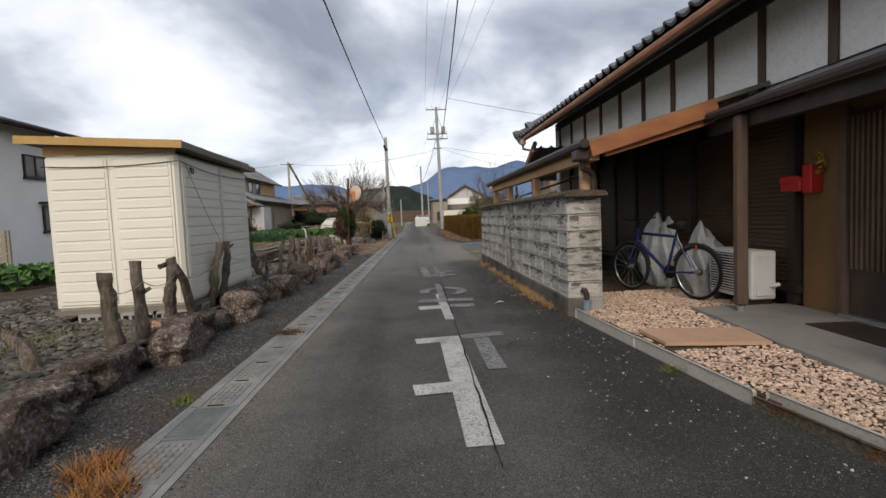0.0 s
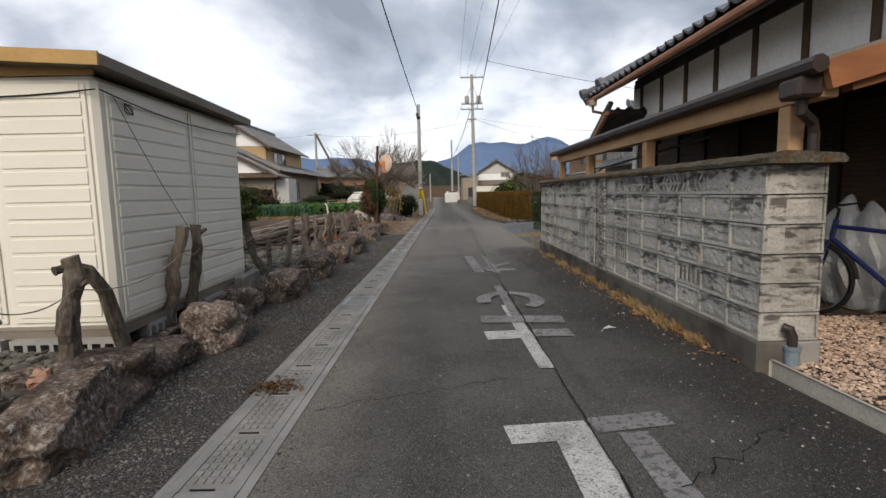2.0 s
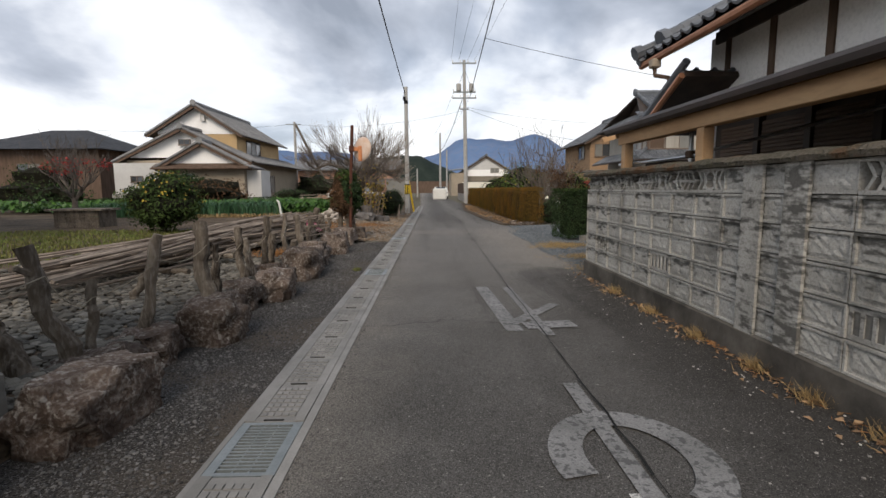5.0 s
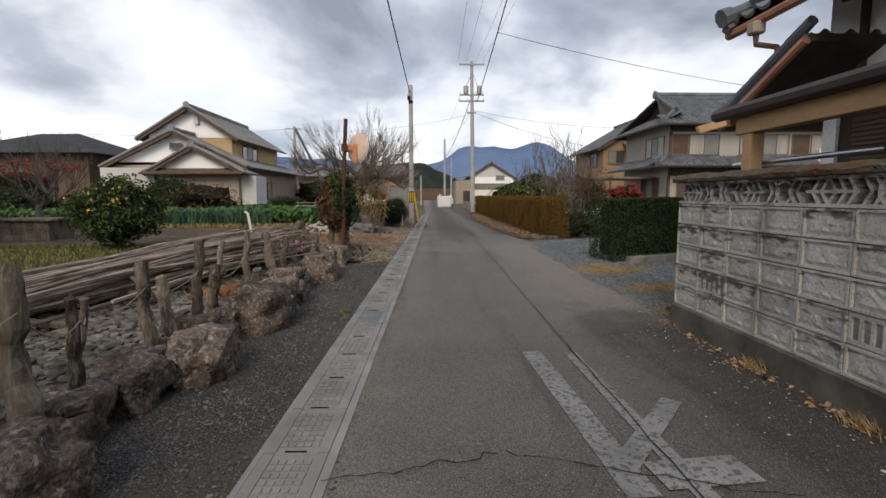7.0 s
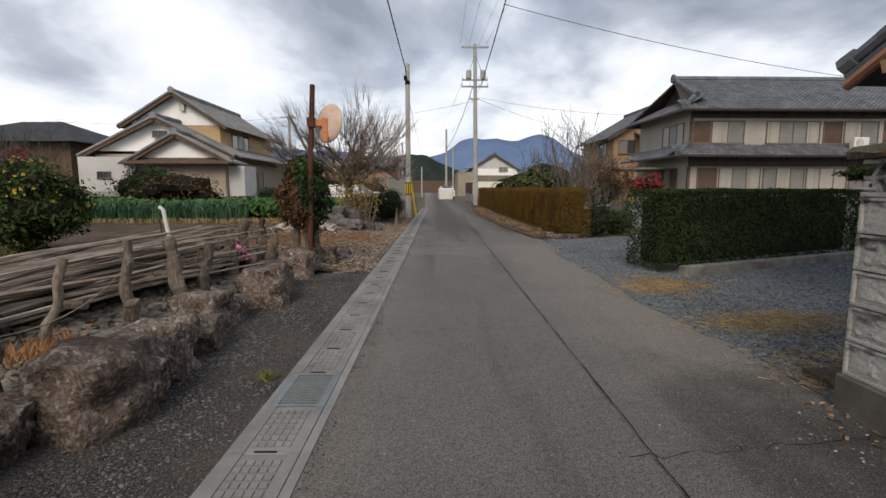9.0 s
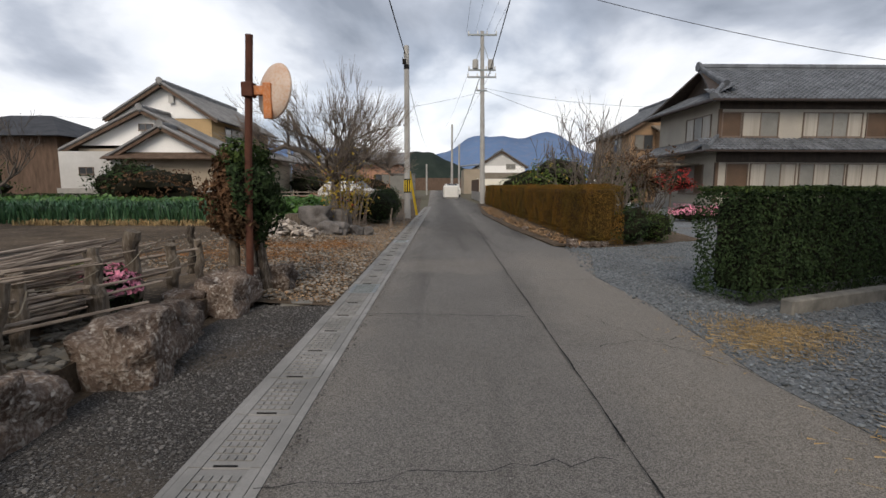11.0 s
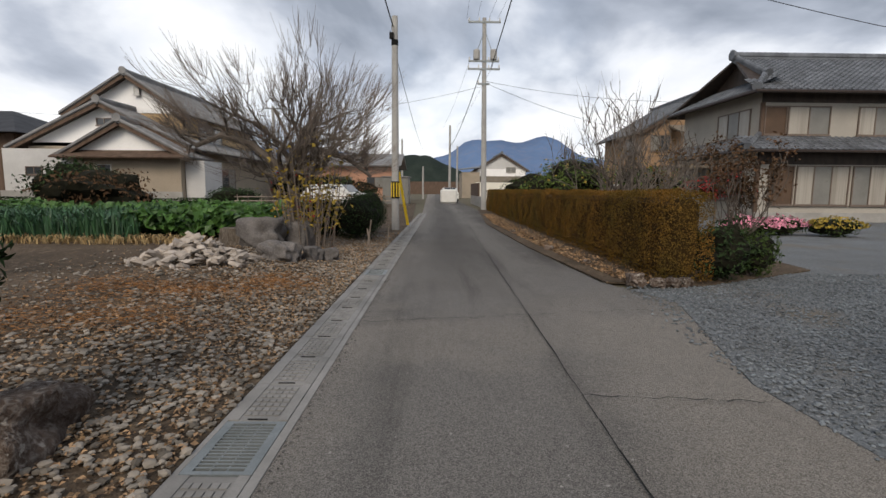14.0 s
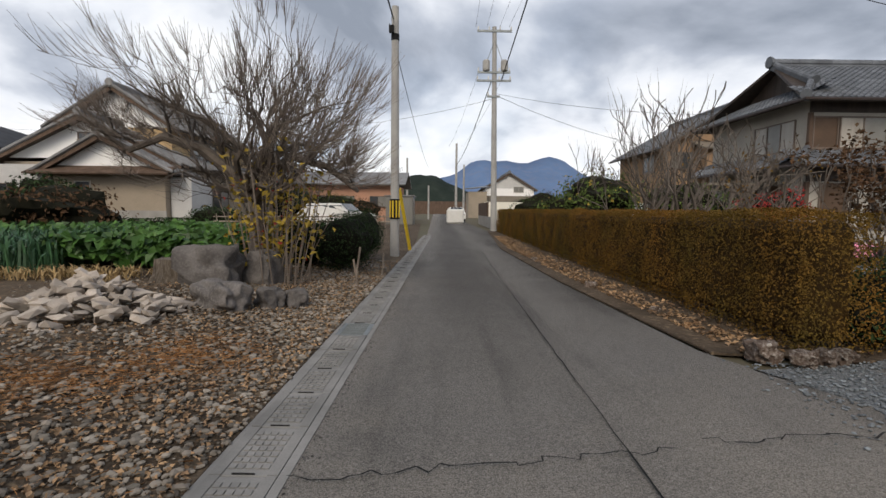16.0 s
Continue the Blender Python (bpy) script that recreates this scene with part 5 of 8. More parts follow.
def screen_mesh(kind):
    """Pierced block: herringbone bars, or herringbone with a ring at its middle."""
    bm = bmesh.new()
    l, h = 0.39, 0.19
    box(bm, (0.0, 0.0, 0.0), (0.12, l, 0.022))
    box(bm, (0.0, 0.0, h - 0.022), (0.12, l, h))
    t = 0.010
    def bar(y0, z0, y1, z1):
        d = Vector((0, y1 - y0, z1 - z0))
        n = Vector((0, -d.z, d.y)).normalized() * t
        vs = [bm.verts.new((x, y + s * n.y, z + s * n.z)) for x in (0.01, 0.11) for (y, z, s) in ((y0, z0, 1), (y0, z0, -1), (y1, z1, -1), (y1, z1, 1))]
        for f in ((0, 1, 2, 3), (7, 6, 5, 4), (0, 4, 5, 1), (1, 5, 6, 2), (2, 6, 7, 3), (3, 7, 4, 0)):
            bm.faces.new([vs[k] for k in f])
    m = h / 2
    if kind:
        for y in (0.03, 0.10):
            bar(y, 0.02, y + 0.05, m)
            bar(y, h - 0.02, y + 0.05, m)
            bar(l - y, 0.02, l - y - 0.05, m)
            bar(l - y, h - 0.02, l - y - 0.05, m)
        c = l / 2
        pts = [(c + 0.075 * math.cos(a * math.tau / 16), m + 0.075 * math.sin(a * math.tau / 16)) for a in range(17)]
        for p, q in zip(pts, pts[1:]):
            bar(*p, *q)
    else:
        for y in (0.02, 0.09, 0.16):
            bar(y, m, y + 0.05, 0.02)
            bar(y, m, y + 0.05, h - 0.02)
        for y in (0.22, 0.29):
            bar(y + 0.05, m, y, 0.02)
            bar(y + 0.05, m, y, h - 0.02)
        bar(0.0, m, 0.39, m)
    me = bpy.data.meshes.new("screen_block")
    bm.to_mesh(me)
    bm.free()
    me.materials.append(M["block"])
    return me
BLS = [block_mesh("block", 0.39, seed=s) for s in range(5)]
VB, S0, S1 = vent_mesh(), screen_mesh(False), screen_mesh(True)
ZB = 0.20
WY0, WY1 = 5.86, 12.52
part("footing", boxes(((BX - 0.025, 5.45, -0.1), (BX + 0.17, WY1 + 0.02, ZB)), bevel=0.01), "footing", bw, "stained concrete footing")
part("mortar", boxes(((BX + 0.022, 5.86, ZB), (BX + 0.125, WY1, ZB + 5 * 0.193))), "blockdark", bw)
ncol = 17
for r_ in range(6):
    for c in range(ncol):
        y, z = WY0 + c * 0.392, ZB + r_ * 0.193
        me = rnd.choice(BLS)
        if r_ == 1 and c in (1, 5, 11, 15):
            me = VB
        if r_ == 5 and c not in (0, 6, 7, 8):
            me = (S0, S1)[c % 2]
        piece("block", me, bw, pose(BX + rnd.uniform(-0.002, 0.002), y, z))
for r_ in range(6):
    piece("block", rnd.choice(BLS), bw, pose(2.135, 5.48, ZB + r_ * 0.193, 0, 0, 90))
    piece("block", rnd.choice(BLS), bw, pose(BX - 0.004, 5.48, ZB + r_ * 0.193))
part("pier_core", boxes(((BX + 0.02, 5.50, -0.1), (2.12, 5.85, ZB + 6 * 0.193))), "blockdark", bw)
part("pier_foot", boxes(((BX - 0.02, 5.455, -0.1), (2.14, 5.86, ZB - 0.003)), bevel=0.01), "concrete", bw)
for y in (8.62, 9.02):
    part("pilaster", boxes(((BX - 0.02, y - 0.10, 0.1), (BX + 0.0, y + 0.10, ZB + 6 * 0.193))), "block", bw)
bm = bmesh.new()
n = 150
prev = None
for i in range(n + 1):
    y = 5.40 + (WY1 + 0.06 - 5.40) * i / n
    ring = []
    wide = 0.27 if y < 5.9 else 0.0
    for x, z in ((-0.045, 0), (-0.055, 0.03), (-0.02, 0.062), (0.07, 0.078), (0.15 + wide, 0.06), (0.185 + wide, 0.028), (0.175 + wide, 0)):
        k = noise.noise(Vector((x * 9, y * 7, z * 9))) * 0.016 + noise.noise(Vector((x * 30, y * 26, 3))) * 0.008
        ring.append(bm.verts.new((BX + x + k, y, ZB + 6 * 0.193 + z + (k if z > 0 else 0))))
    if prev:
        for k in range(7):
            bm.faces.new((prev[k], prev[(k + 1) % 7], ring[(k + 1) % 7], ring[k]))
    else:
        bm.faces.new(ring)
    prev = ring
bm.faces.new(prev[::-1])
part("coping", bm, "moss", bw, "rough mossy mortar coping")
bm = bmesh.new()
tube(bm, [(1.93, 5.43, 0.05), (1.93, 5.43, 0.17)], 0.045, 12)
tube(bm, [(1.93, 5.43, 0.16), (1.93, 5.43, 0.18)], 0.055, 12)
pipe = thing("drain_pipe", "grey plastic drain pipe with dark bent elbow at the wall", "pipe", (0, 0, 0))
part("socket", bm, "pvc", pipe)
bm = bmesh.new()
tube(bm, [(1.93, 5.43, 0.17), (1.93, 5.43, 0.24), (1.915, 5.44, 0.29), (1.88, 5.46, 0.30)], 0.03, 10)
part("elbow", bm, "gutter", pipe)

# ---- forecourt ----
kb = thing("forecourt_kerb", "pale concrete kerb in front of the gravel forecourt", "kerb", kind="structure")
def curb(name, a, b, w, h, material):
    a, b = Vector((*a, 0)), Vector((*b, 0))
    d = (b - a)
    m = Matrix.Translation(a) @ Matrix.Rotation(math.atan2(d.y, d.x), 4, "Z")
    bm = bmesh.new()
    box(bm, (0.003, -w, -0.1), (d.length - 0.003, 0, h), 0.012, m)
    return part(name, bm, material, kb)
curb("kerb", (1.74, 5.45), (1.80, 4.1), -0.14, 0.09, "kerb")
curb("kerb", (1.80, 4.1), (1.90, 2.72), -0.14, 0.095, "kerb")
curb("kerb", (1.90, 2.70), (2.02, 1.9), -0.09, 0.075, "moss")
curb("kerb", (2.02, 1.9), (2.98, -6), -0.09, 0.075, "moss")
curb("kerb", (2.00, 2.71), (2.115, 1.91), -0.08, 0.098, "kerb")
curb("kerb", (2.115, 1.9), (3.08, -6), -0.08, 0.098, "kerb")
FC = [(1.87, 5.44), (1.93, 4.1), (2.03, 2.72), (2.22, 1.9), (3.1, -6), (4.1, -6), (4.1, 13), (1.9, 13), (1.9, 5.86), (2.14, 5.86), (2.14, 5.44)]
sheet("forecourt", FC, 0.05, "earth", "gravelled forecourt bed", "ground", 0.06)
sheet("porch_slab", [(3.02, 5.2), (2.95, 4.4), (2.86, 3.7), (2.80, 2.7), (3.0, 1), (3.2, -6), (4.09, -6), (4.09, 5.1)], 0.085, "slab", "smooth concrete porch slab", "pavement", 0.05)
sheet("stepping_slab", [(2.02, 4.35), (2.02, 3.85), (2.82, 3.70), (2.90, 4.2)], 0.092, "pinkslab", "tan paving slab in gravel", "pavement", 0.03)
def in_bed(r):
    while True:
        y = r.uniform(0.5, 6.6)
        x0 = np.interp(y, [0.5, 1.9, 2.72, 5.44, 5.5, 6.6], [2.5, 2.26, 2.06, 1.9, 2.16, 2.16])
        x = r.uniform(x0, 3.9)
        xs = np.interp(y, [0.5, 1, 2.7, 3.7, 4.4, 5.2, 5.3, 6.6], [3.1, 3.0, 2.8, 2.86, 2.95, 3.02, 4, 4])
        if x < xs and not (3.72 < y < 4.33 and x > 2.0):
            return x, y, 0.052
scatter_stones("gravel", "pinkgravel", 15000, in_bed, 0.011, 0.029, "pink-brown rounded gravel in the forecourt", "gravel", seed=4)
mt = thing("doormat", "thin dark doormat on the porch slab", "doormat", (3.72, 3.75, 0.086), -3)
part("mat", boxes(((-0.25, -0.5, 0), (0.2, 0.42, 0.012)), bevel=0.004), "gutter", mt)

def loop_pts(c, r, ax, n=28):
    return [Vector(c) + (Vector((math.cos(a * math.tau / n) * r, 0, math.sin(a * math.tau / n) * r))) for a in range(n + 1)]
def bicycle(at, rz):
    b = thing("bicycle", "dark blue city bicycle parked on gravel", "bicycle", at, rz)
    R = 0.33
    for x in (0.0, 1.06):
        w = new("wheel")
        me = bpy.data.meshes.new("wheel_tyre")
        bm = bmesh.new()
        tube(bm, loop_pts((x, 0, R), R - 0.016, "y"), 0.021, 6, False)
        bm.to_mesh(me)
        bm.free()
        me.materials.append(M["black"])
        w.data = None
        bpy.data.objects.remove(w)
        w = new("wheel", me)
        w.parent = b
        bm = bmesh.new()
        tube(bm, loop_pts((x, 0, R), R - 0.04, "y"), 0.007, 5, False)
        part("rim", bm, "steel", w)
        bm = bmesh.new()
        for k in range(18):
            a = k * math.tau / 18
            tube(bm, [(x, 0.02 * (-1) ** k, R), (x + math.cos(a) * (R - 0.05), 0, R + math.sin(a) * (R - 0.05))], 0.0022, 3)
        tube(bm, [(x, -0.05, R), (x, 0.05, R)], 0.022, 8)
        part("spokes", bm, "steel", w)
        bm = bmesh.new()
        tube(bm, [Vector((x, 0, R)) + Vector((math.cos(radians(a)), 0, math.sin(radians(a)))) * (R + 0.02) for a in range(30 if x else 20, 175, 12)], 0.016, 5)
        part("mudguard", bm, "gutter", b)
    bm = bmesh.new()
    bb, st, hd, hb2 = (0.44, 0, 0.30), (0.30, 0, 0.76), (0.90, 0, 0.86), (0.93, 0, 0.70)
    tube(bm, [bb, hb2], 0.022, 8)
    tube(bm, [st, (0.90, 0, 0.80)], 0.019, 8)
    tube(bm, [bb, st], 0.018, 8)
    tube(bm, [hd, hb2], 0.022, 8)
    for s in (-0.045, 0.045):
        tube(bm, [bb, (0, s, R)], 0.010, 6)
        tube(bm, [st, (0, s, R)], 0.009, 6)
        tube(bm, [hb2, (1.0, s, 0.50), (1.06, s, R)], 0.012, 6)
    part("frame", bm, "navy", b)
    bm = bmesh.new()
    tube(bm, [st, (0.27, 0, 0.86)], 0.013, 6)
    part("seat_post", bm, "black", b)
    bm = bmesh.new()
    tube(bm, [(0.14, 0, 0.885), (0.22, 0, 0.90), (0.32, 0, 0.895), (0.42, 0, 0.89)], [0.05, 0.075, 0.045, 0.02], 8)
    part("saddle", bm, "black", b)
    bm = bmesh.new()
    tube(bm, [hd, (0.885, 0, 0.95), (0.93, 0, 0.98)], 0.013, 6)
    tube(bm, [(0.86, -0.28, 1.0), (0.93, -0.14, 0.98), (0.93, 0.14, 0.98), (0.86, 0.28, 1.0)], 0.012, 6)
    part("handlebar", bm, "black", b)
    bm = bmesh.new()
    tube(bm, [(0.44, -0.055, 0.30), (0.44, -0.045, 0.30)], 0.09, 16)
    part("chainring", bm, "black", b)
    for nm, a_, b_, r_ in (("crank_arm", (0.44, -0.06, 0.30), (0.53, -0.07, 0.18), 0.009), ("crank_arm", (0.44, 0.06, 0.30), (0.35, 0.07, 0.42), 0.009), ("sprocket", (0, -0.05, R), (0, -0.04, R), 0.045)):
        bm = bmesh.new()
        tube(bm, [a_, b_], r_, 10)
        part(nm, bm, "black", b)
    part("reflector", boxes(((-0.015, -0.02, 0.62), (0.005, 0.02, 0.66))), "lamp", b)
    return b
bicycle((3.40, 5.72, 0.06), 111)
def cover(name, at, rad, h, seed, label):
    bm = bmesh.new()
    bmesh.ops.create_icosphere(bm, subdivisions=4, radius=1)
    for v in bm.verts:
        d = v.co.copy()
        a = math.atan2(d.y, d.x)
        fold = 0.10 * math.sin(a * 9 + seed + d.z * 3) * (1 - max(0, d.z)) + noise.noise(d * 3 + Vector((seed, 0, 0))) * 0.22
        k = 1 + fold
        flare = 1.0 - 0.45 * max(0, d.z) ** 1.5
        v.co = Vector((d.x * rad[0] * k * flare, d.y * rad[1] * k * flare, (max(-0.75, d.z) + 0.75) / 1.75 * h * (1 + 0.25 * noise.noise(d * 2 + Vector((0, seed, 0))))))
    ob = part(name, bm, "plastic", None, smooth=False)
    ob.matrix_basis = pose(*at)
    return tagged(ob, label, "motorbike cover")
cover("covered_scooter", (3.62, 7.0, 0.05), (0.26, 0.42, 0), 0.98, 1.0, "scooter draped in a crumpled grey plastic cover")
cover("covered_scooter", (3.78, 6.25, 0.05), (0.24, 0.40, 0), 0.86, 4.0, "low crumpled grey plastic cover behind the bicycle")
au = thing("air_conditioner", "white outdoor air conditioner unit on the forecourt gravel", "air conditioner", (3.62, 5.06, 0.10))
part("casing", boxes(((0.0, 0, 0.05), (0.28, 0.76, 0.58)), bevel=0.015), "white", au)
part("side_cover", boxes(((0.04, -0.022, 0.09), (0.25, -0.002, 0.54)), bevel=0.008), "white", au)
g_ = part("fan_grille", boxes(((-0.008, 0.22, 0.10), (-0.001, 0.72, 0.54))), "glass", au)
for i in range(14):
    part("grille_bar", boxes(((-0.016, 0.22, 0.115 + i * 0.031), (-0.009, 0.72, 0.125 + i * 0.031))), "white", g_)
for y in (0.10, 0.64):
    part("foot", boxes(((0.0, y - 0.03, -0.05), (0.28, y + 0.03, 0.048))), "gutter", au)
bm = bmesh.new()
tube(bm, [(0.2, -0.024, 0.2), (0.2, -0.07, 0.21), (0.24, -0.10, 0.23)], 0.02, 8)
part("pipe_elbow", bm, "white", au)
pb = thing("letter_box", "red metal letter box on the brown wall", "letter box", (WX, 4.84, 1.27))
part("body", boxes(((-0.15, -0.03, 0.03), (-0.003, 0.24, 0.18)), bevel=0.012), "red", pb)
part("side_box", boxes(((-0.13, -0.15, 0.01), (-0.003, -0.033, 0.30)), bevel=0.008), "red", pb)
part("flap", boxes(((-0.166, -0.02, 0.12), (-0.152, 0.23, 0.192)), bevel=0.004), "red", pb)
hw = thing("hanging_flowers", "small dried flower bunch above the letter box", "flowers")
rr = np.random.RandomState(2)
P, N = blob_points(rr, 60, (WX - 0.08, 4.66, 1.58), (0.05, 0.07, 0.12), 0.2)
leaf_mesh("leaves", "leafyellow", P, N, 0.045, hw, 1.6)
bm = bmesh.new()
tube(bm, [(WX - 0.002, 4.66, 1.5), (WX - 0.08, 4.66, 1.56)], 0.006, 5)
part("stalk", bm, "darkwood", hw)
sp = thing("spiky_plant", "red-brown spiky succulent in a dark pot", "plant", (3.14, 2.75, 0.086))
bm = bmesh.new()
tube(bm, [(0, 0, 0), (0, 0, 0.16)], [0.09, 0.12], 14)
part("pot", bm, "gutter", sp)
rl = random.Random(4)
for i in range(34):
    a, e = rl.uniform(0, math.tau), rl.uniform(0.1, 1.3)
    L = rl.uniform(0.16, 0.26)
    d = Vector((math.cos(a) * math.cos(e), math.sin(a) * math.cos(e), math.sin(e)))
    o = Vector((0, 0, 0.15 + 0.18 * (i % 3)))
    bm = bmesh.new()
    tube(bm, [o, o + d * L * 0.5, o + d * L + Vector((0, 0, 0.03))], [0.014, 0.02, 0.002], 4)
    part("leaf", bm, "leafbrown", sp)
bm = bmesh.new()
tube(bm, [(0, 0, 0.1), (0, 0, 0.55)], 0.02, 6)
part("stem", bm, "bark", sp)
# steel tube frame beyond the wall
tf = thing("steel_tube_frame", "galvanised scaffold tubes clamped to the canopy post", "scaffold")
for a, b, r_ in (((2.35, 11.0, 1.47), (2.35, 11.0, 1.80), 0.024), ((2.05, 12.2, 1.50), (2.4, 10.8, 1.55), 0.022), ((2.35, 11.0, 1.55), (3.6, 9.6, 1.95), 0.018)):
    bm = bmesh.new()
    tube(bm, [a, b], r_, 10)
    part("tube", bm, "steel", tf)
bm = bmesh.new()
tube(bm, [(2.35, 11.0, 0.05), (2.35, 11.0, 1.47)], 0.024, 10)
part("upright", bm, "steel", tf)
part("clamp", boxes(((2.31, 10.95, 1.52), (2.39, 11.05, 1.60)), bevel=0.01), "brownwood", tf)

# ---- garden shed ----
GZ0 = 0.18
sh = thing("garden_shed", "cream ribbed steel garden shed with ochre roof edge", "shed", (-2.60, 5.68, 0.32), 0.6)
W_, D_, H_ = 1.42, 2.30, 1.72
part("body", boxes(((-W_, 0, 0.0), (0, D_, H_)), bevel=0.035), "cream", sh)
for i in range(2):
    x0 = -W_ + 0.06 + i * 0.68
    p_ = part("front_panel", boxes(((x0, -0.014, 0.06), (x0 + 0.62, -0.001, H_ - 0.06)), bevel=0.005), "cream", sh)
    for k in range(14):
        z = 0.10 + k * 0.113
        part("rib", boxes(((x0 + 0.03, -0.022, z), (x0 + 0.59, -0.0145, z + 0.092)), bevel=0.003), "cream", p_)
for i in range(2):
    y0 = 0.08 + i * 1.12
    p_ = part("side_panel", boxes(((0.001, y0, 0.06), (0.014, y0 + 1.06, H_ - 0.06)), bevel=0.005), "cream", sh)
    for k in range(14):
        z = 0.10 + k * 0.113
        part("rib", boxes(((0.0145, y0 + 0.03, z), (0.022, y0 + 1.03, z + 0.092)), bevel=0.003), "cream", p_)
rf = slab("roof", [(-W_ - 0.16, -0.14, H_ + 0.20), (0.13, -0.14, H_ + 0.10), (0.13, D_ + 0.12, H_ + 0.06), (-W_ - 0.16, D_ + 0.12, H_ + 0.16)], 0.07, "shedroof", sh)
slab("front_trim", [(-W_ - 0.165, -0.155, H_ + 0.205), (0.135, -0.155, H_ + 0.105), (0.135, -0.139, H_ + 0.105), (-W_ - 0.165, -0.139, H_ + 0.205)], 0.085, "ochre", sh)
bm = bmesh.new()
box(bm, (-W_ + 0.01, 0.005, H_), (-0.01, 0.02, H_ + 0.10))
part("head_board", bm, "ochre", sh)
part("base_trim", boxes(((-W_ - 0.005, -0.012, -0.05), (0.015, D_ + 0.005, 0.0))), "shedroof", sh)
bm = bmesh.new()
tube(bm, sag((-W_, -0.03, H_ - 0.12), (0.02, -0.03, H_ - 0.10), 0.03), 0.005, 4)
tube(bm, sag((0.04, -0.02, H_ - 0.10), (0.05, D_, H_ - 0.12), 0.06), 0.005, 4)
for k in range(3):
    tube(bm, [(0.04, 0.28 + 0.05 * math.cos(a * 0.7 + k), H_ - 0.18 + 0.035 * math.sin(a * 0.7)) for a in range(10)], 0.004, 4)
tube(bm, sag((0.03, 0.12, H_ - 0.1), (0.10, 1.1, 0.45), 0.05), 0.0025, 4)
part("cable", bm, "cable", sh, "loose black cable along the wall")
def hollow_block(at, rz):
    b = thing("concrete_block", "grey hollow concrete block under the shed", "block", at, rz, "blocks under the shed")
    bm = bmesh.new()
    l, d, h = 0.39, 0.12, 0.145
    box(bm, (0, 0, 0), (l, d, 0.03))
    box(bm, (0, 0, h - 0.03), (l, d, h))
    for k in range(5):
        x = k * (l - 0.03) / 4
        box(bm, (x, 0.001, 0.03), (x + 0.03, d - 0.001, h - 0.03))
    box(bm, (0.01, d - 0.03, 0.03), (l - 0.01, d - 0.002, h - 0.03))
    part("body", bm, "concrete", b)
for x in (-3.75, -3.3, -2.95):
    hollow_block((x, 5.60, 0.13), 0)
for y in (6.0, 6.9, 7.45):
    hollow_block((-2.58, y, 0.13), 90)
slb = thing("concrete_slab", "rough grey concrete slab beside the shed", "slab", (-2.52, 7.4, 0.15), 3)
part("body", boxes(((0, 0, 0), (0.1, 0.55, 0.24)), bevel=0.012), "blockdark", slb)

# ---- raised garden on the other side ----
sheet("garden_bed", [(-44, -6), (-2.5, -6), (-2.42, 17.2), (-3.85, 18.6), (-3.7, 34), (-44, 34)], GZ0, "earth", "raised brown garden earth", "ground", 0.2)
bm = bmesh.new()
prof = [(0.0, 0.006), (0.6, 0.03), (1.4, 0.11), (2.5, 0.19)]
ys = [16.9 + 0.6 * i for i in range(30)]
grid = [[bm.verts.new((drain_x(y) - 0.025 - a, y, z + 0.02 * noise.noise(Vector((a * 2, y * 1.7, 0))) * (a > 0))) for a, z in prof] for y in ys]
for g0, g1 in zip(grid, grid[1:]):
    for k in range(3):
        bm.faces.new((g0[k], g0[k + 1], g1[k + 1], g1[k]))
tagged(part("garden_slope", bm, "earth"), "leaf-strewn earth sloping to the drain", "ground", kind="structure")

def slope_z(x, y):
    return float(np.interp(drain_x(y) - x, [0, 0.6, 1.4, 2.5], [0.006, 0.03, 0.11, 0.19]))

# boulders along the shoulder
rb = random.Random(12)
ROCKS = [rock_bm(s, 4, 0.34, 1.5) for s in range(6)]
RM = []
for i, bm in enumerate(ROCKS):
    me = bpy.data.meshes.new("boulder")
    bm.to_mesh(me)
    bm.free()
    me.materials.append(M["boulder"])
    me.shade_smooth()
    RM.append(me)
EDGING = [(-2.02, 1.2, 2.2, 0.36), (-2.02, 2.3, 3.0, 0.32), (-2.25, 3.15, 3.55, 0.24), (-2.28, 3.6, 4.1, 0.27), (-2.35, 4.05, 4.35, 0.24), (-2.08, 4.3, 4.95, 0.30),
          (-2.15, 5.0, 5.6, 0.30), (-2.2, 5.62, 6.0, 0.21), (-2.0, 6.1, 6.55, 0.36), (-2.35, 6.6, 7.0, 0.24), (-2.28, 7.05, 7.55, 0.30), (-2.04, 7.85, 8.45, 0.34),
          (-2.35, 8.5, 8.95, 0.24), (-2.3, 9.0, 9.4, 0.24), (-2.0, 9.45, 9.95, 0.36), (-2.3, 10.05, 10.5, 0.26), (-2.25, 10.55, 10.95, 0.28), (-2.02, 10.95, 11.45, 0.33),
          (-2.28, 11.55, 11.95, 0.30), (-2.35, 12.0, 12.3, 0.25), (-1.98, 12.2, 12.9, 0.42), (-2.08, 12.9, 13.3, 0.36), (-2.4, 13.3, 13.75, 0.24), (-2.12, 13.45, 13.8, 0.22),
          (-2.22, 13.9, 14.55, 0.32), (-2.02, 14.85, 15.45, 0.40), (-2.18, 15.45, 16.05, 0.32), (-2.45, 16.35, 16.65, 0.26), (-2.12, 16.45, 17.0, 0.37), (-2.25, 17.05, 17.4, 0.34), (-1.98, 17.4, 18.0, 0.29)]
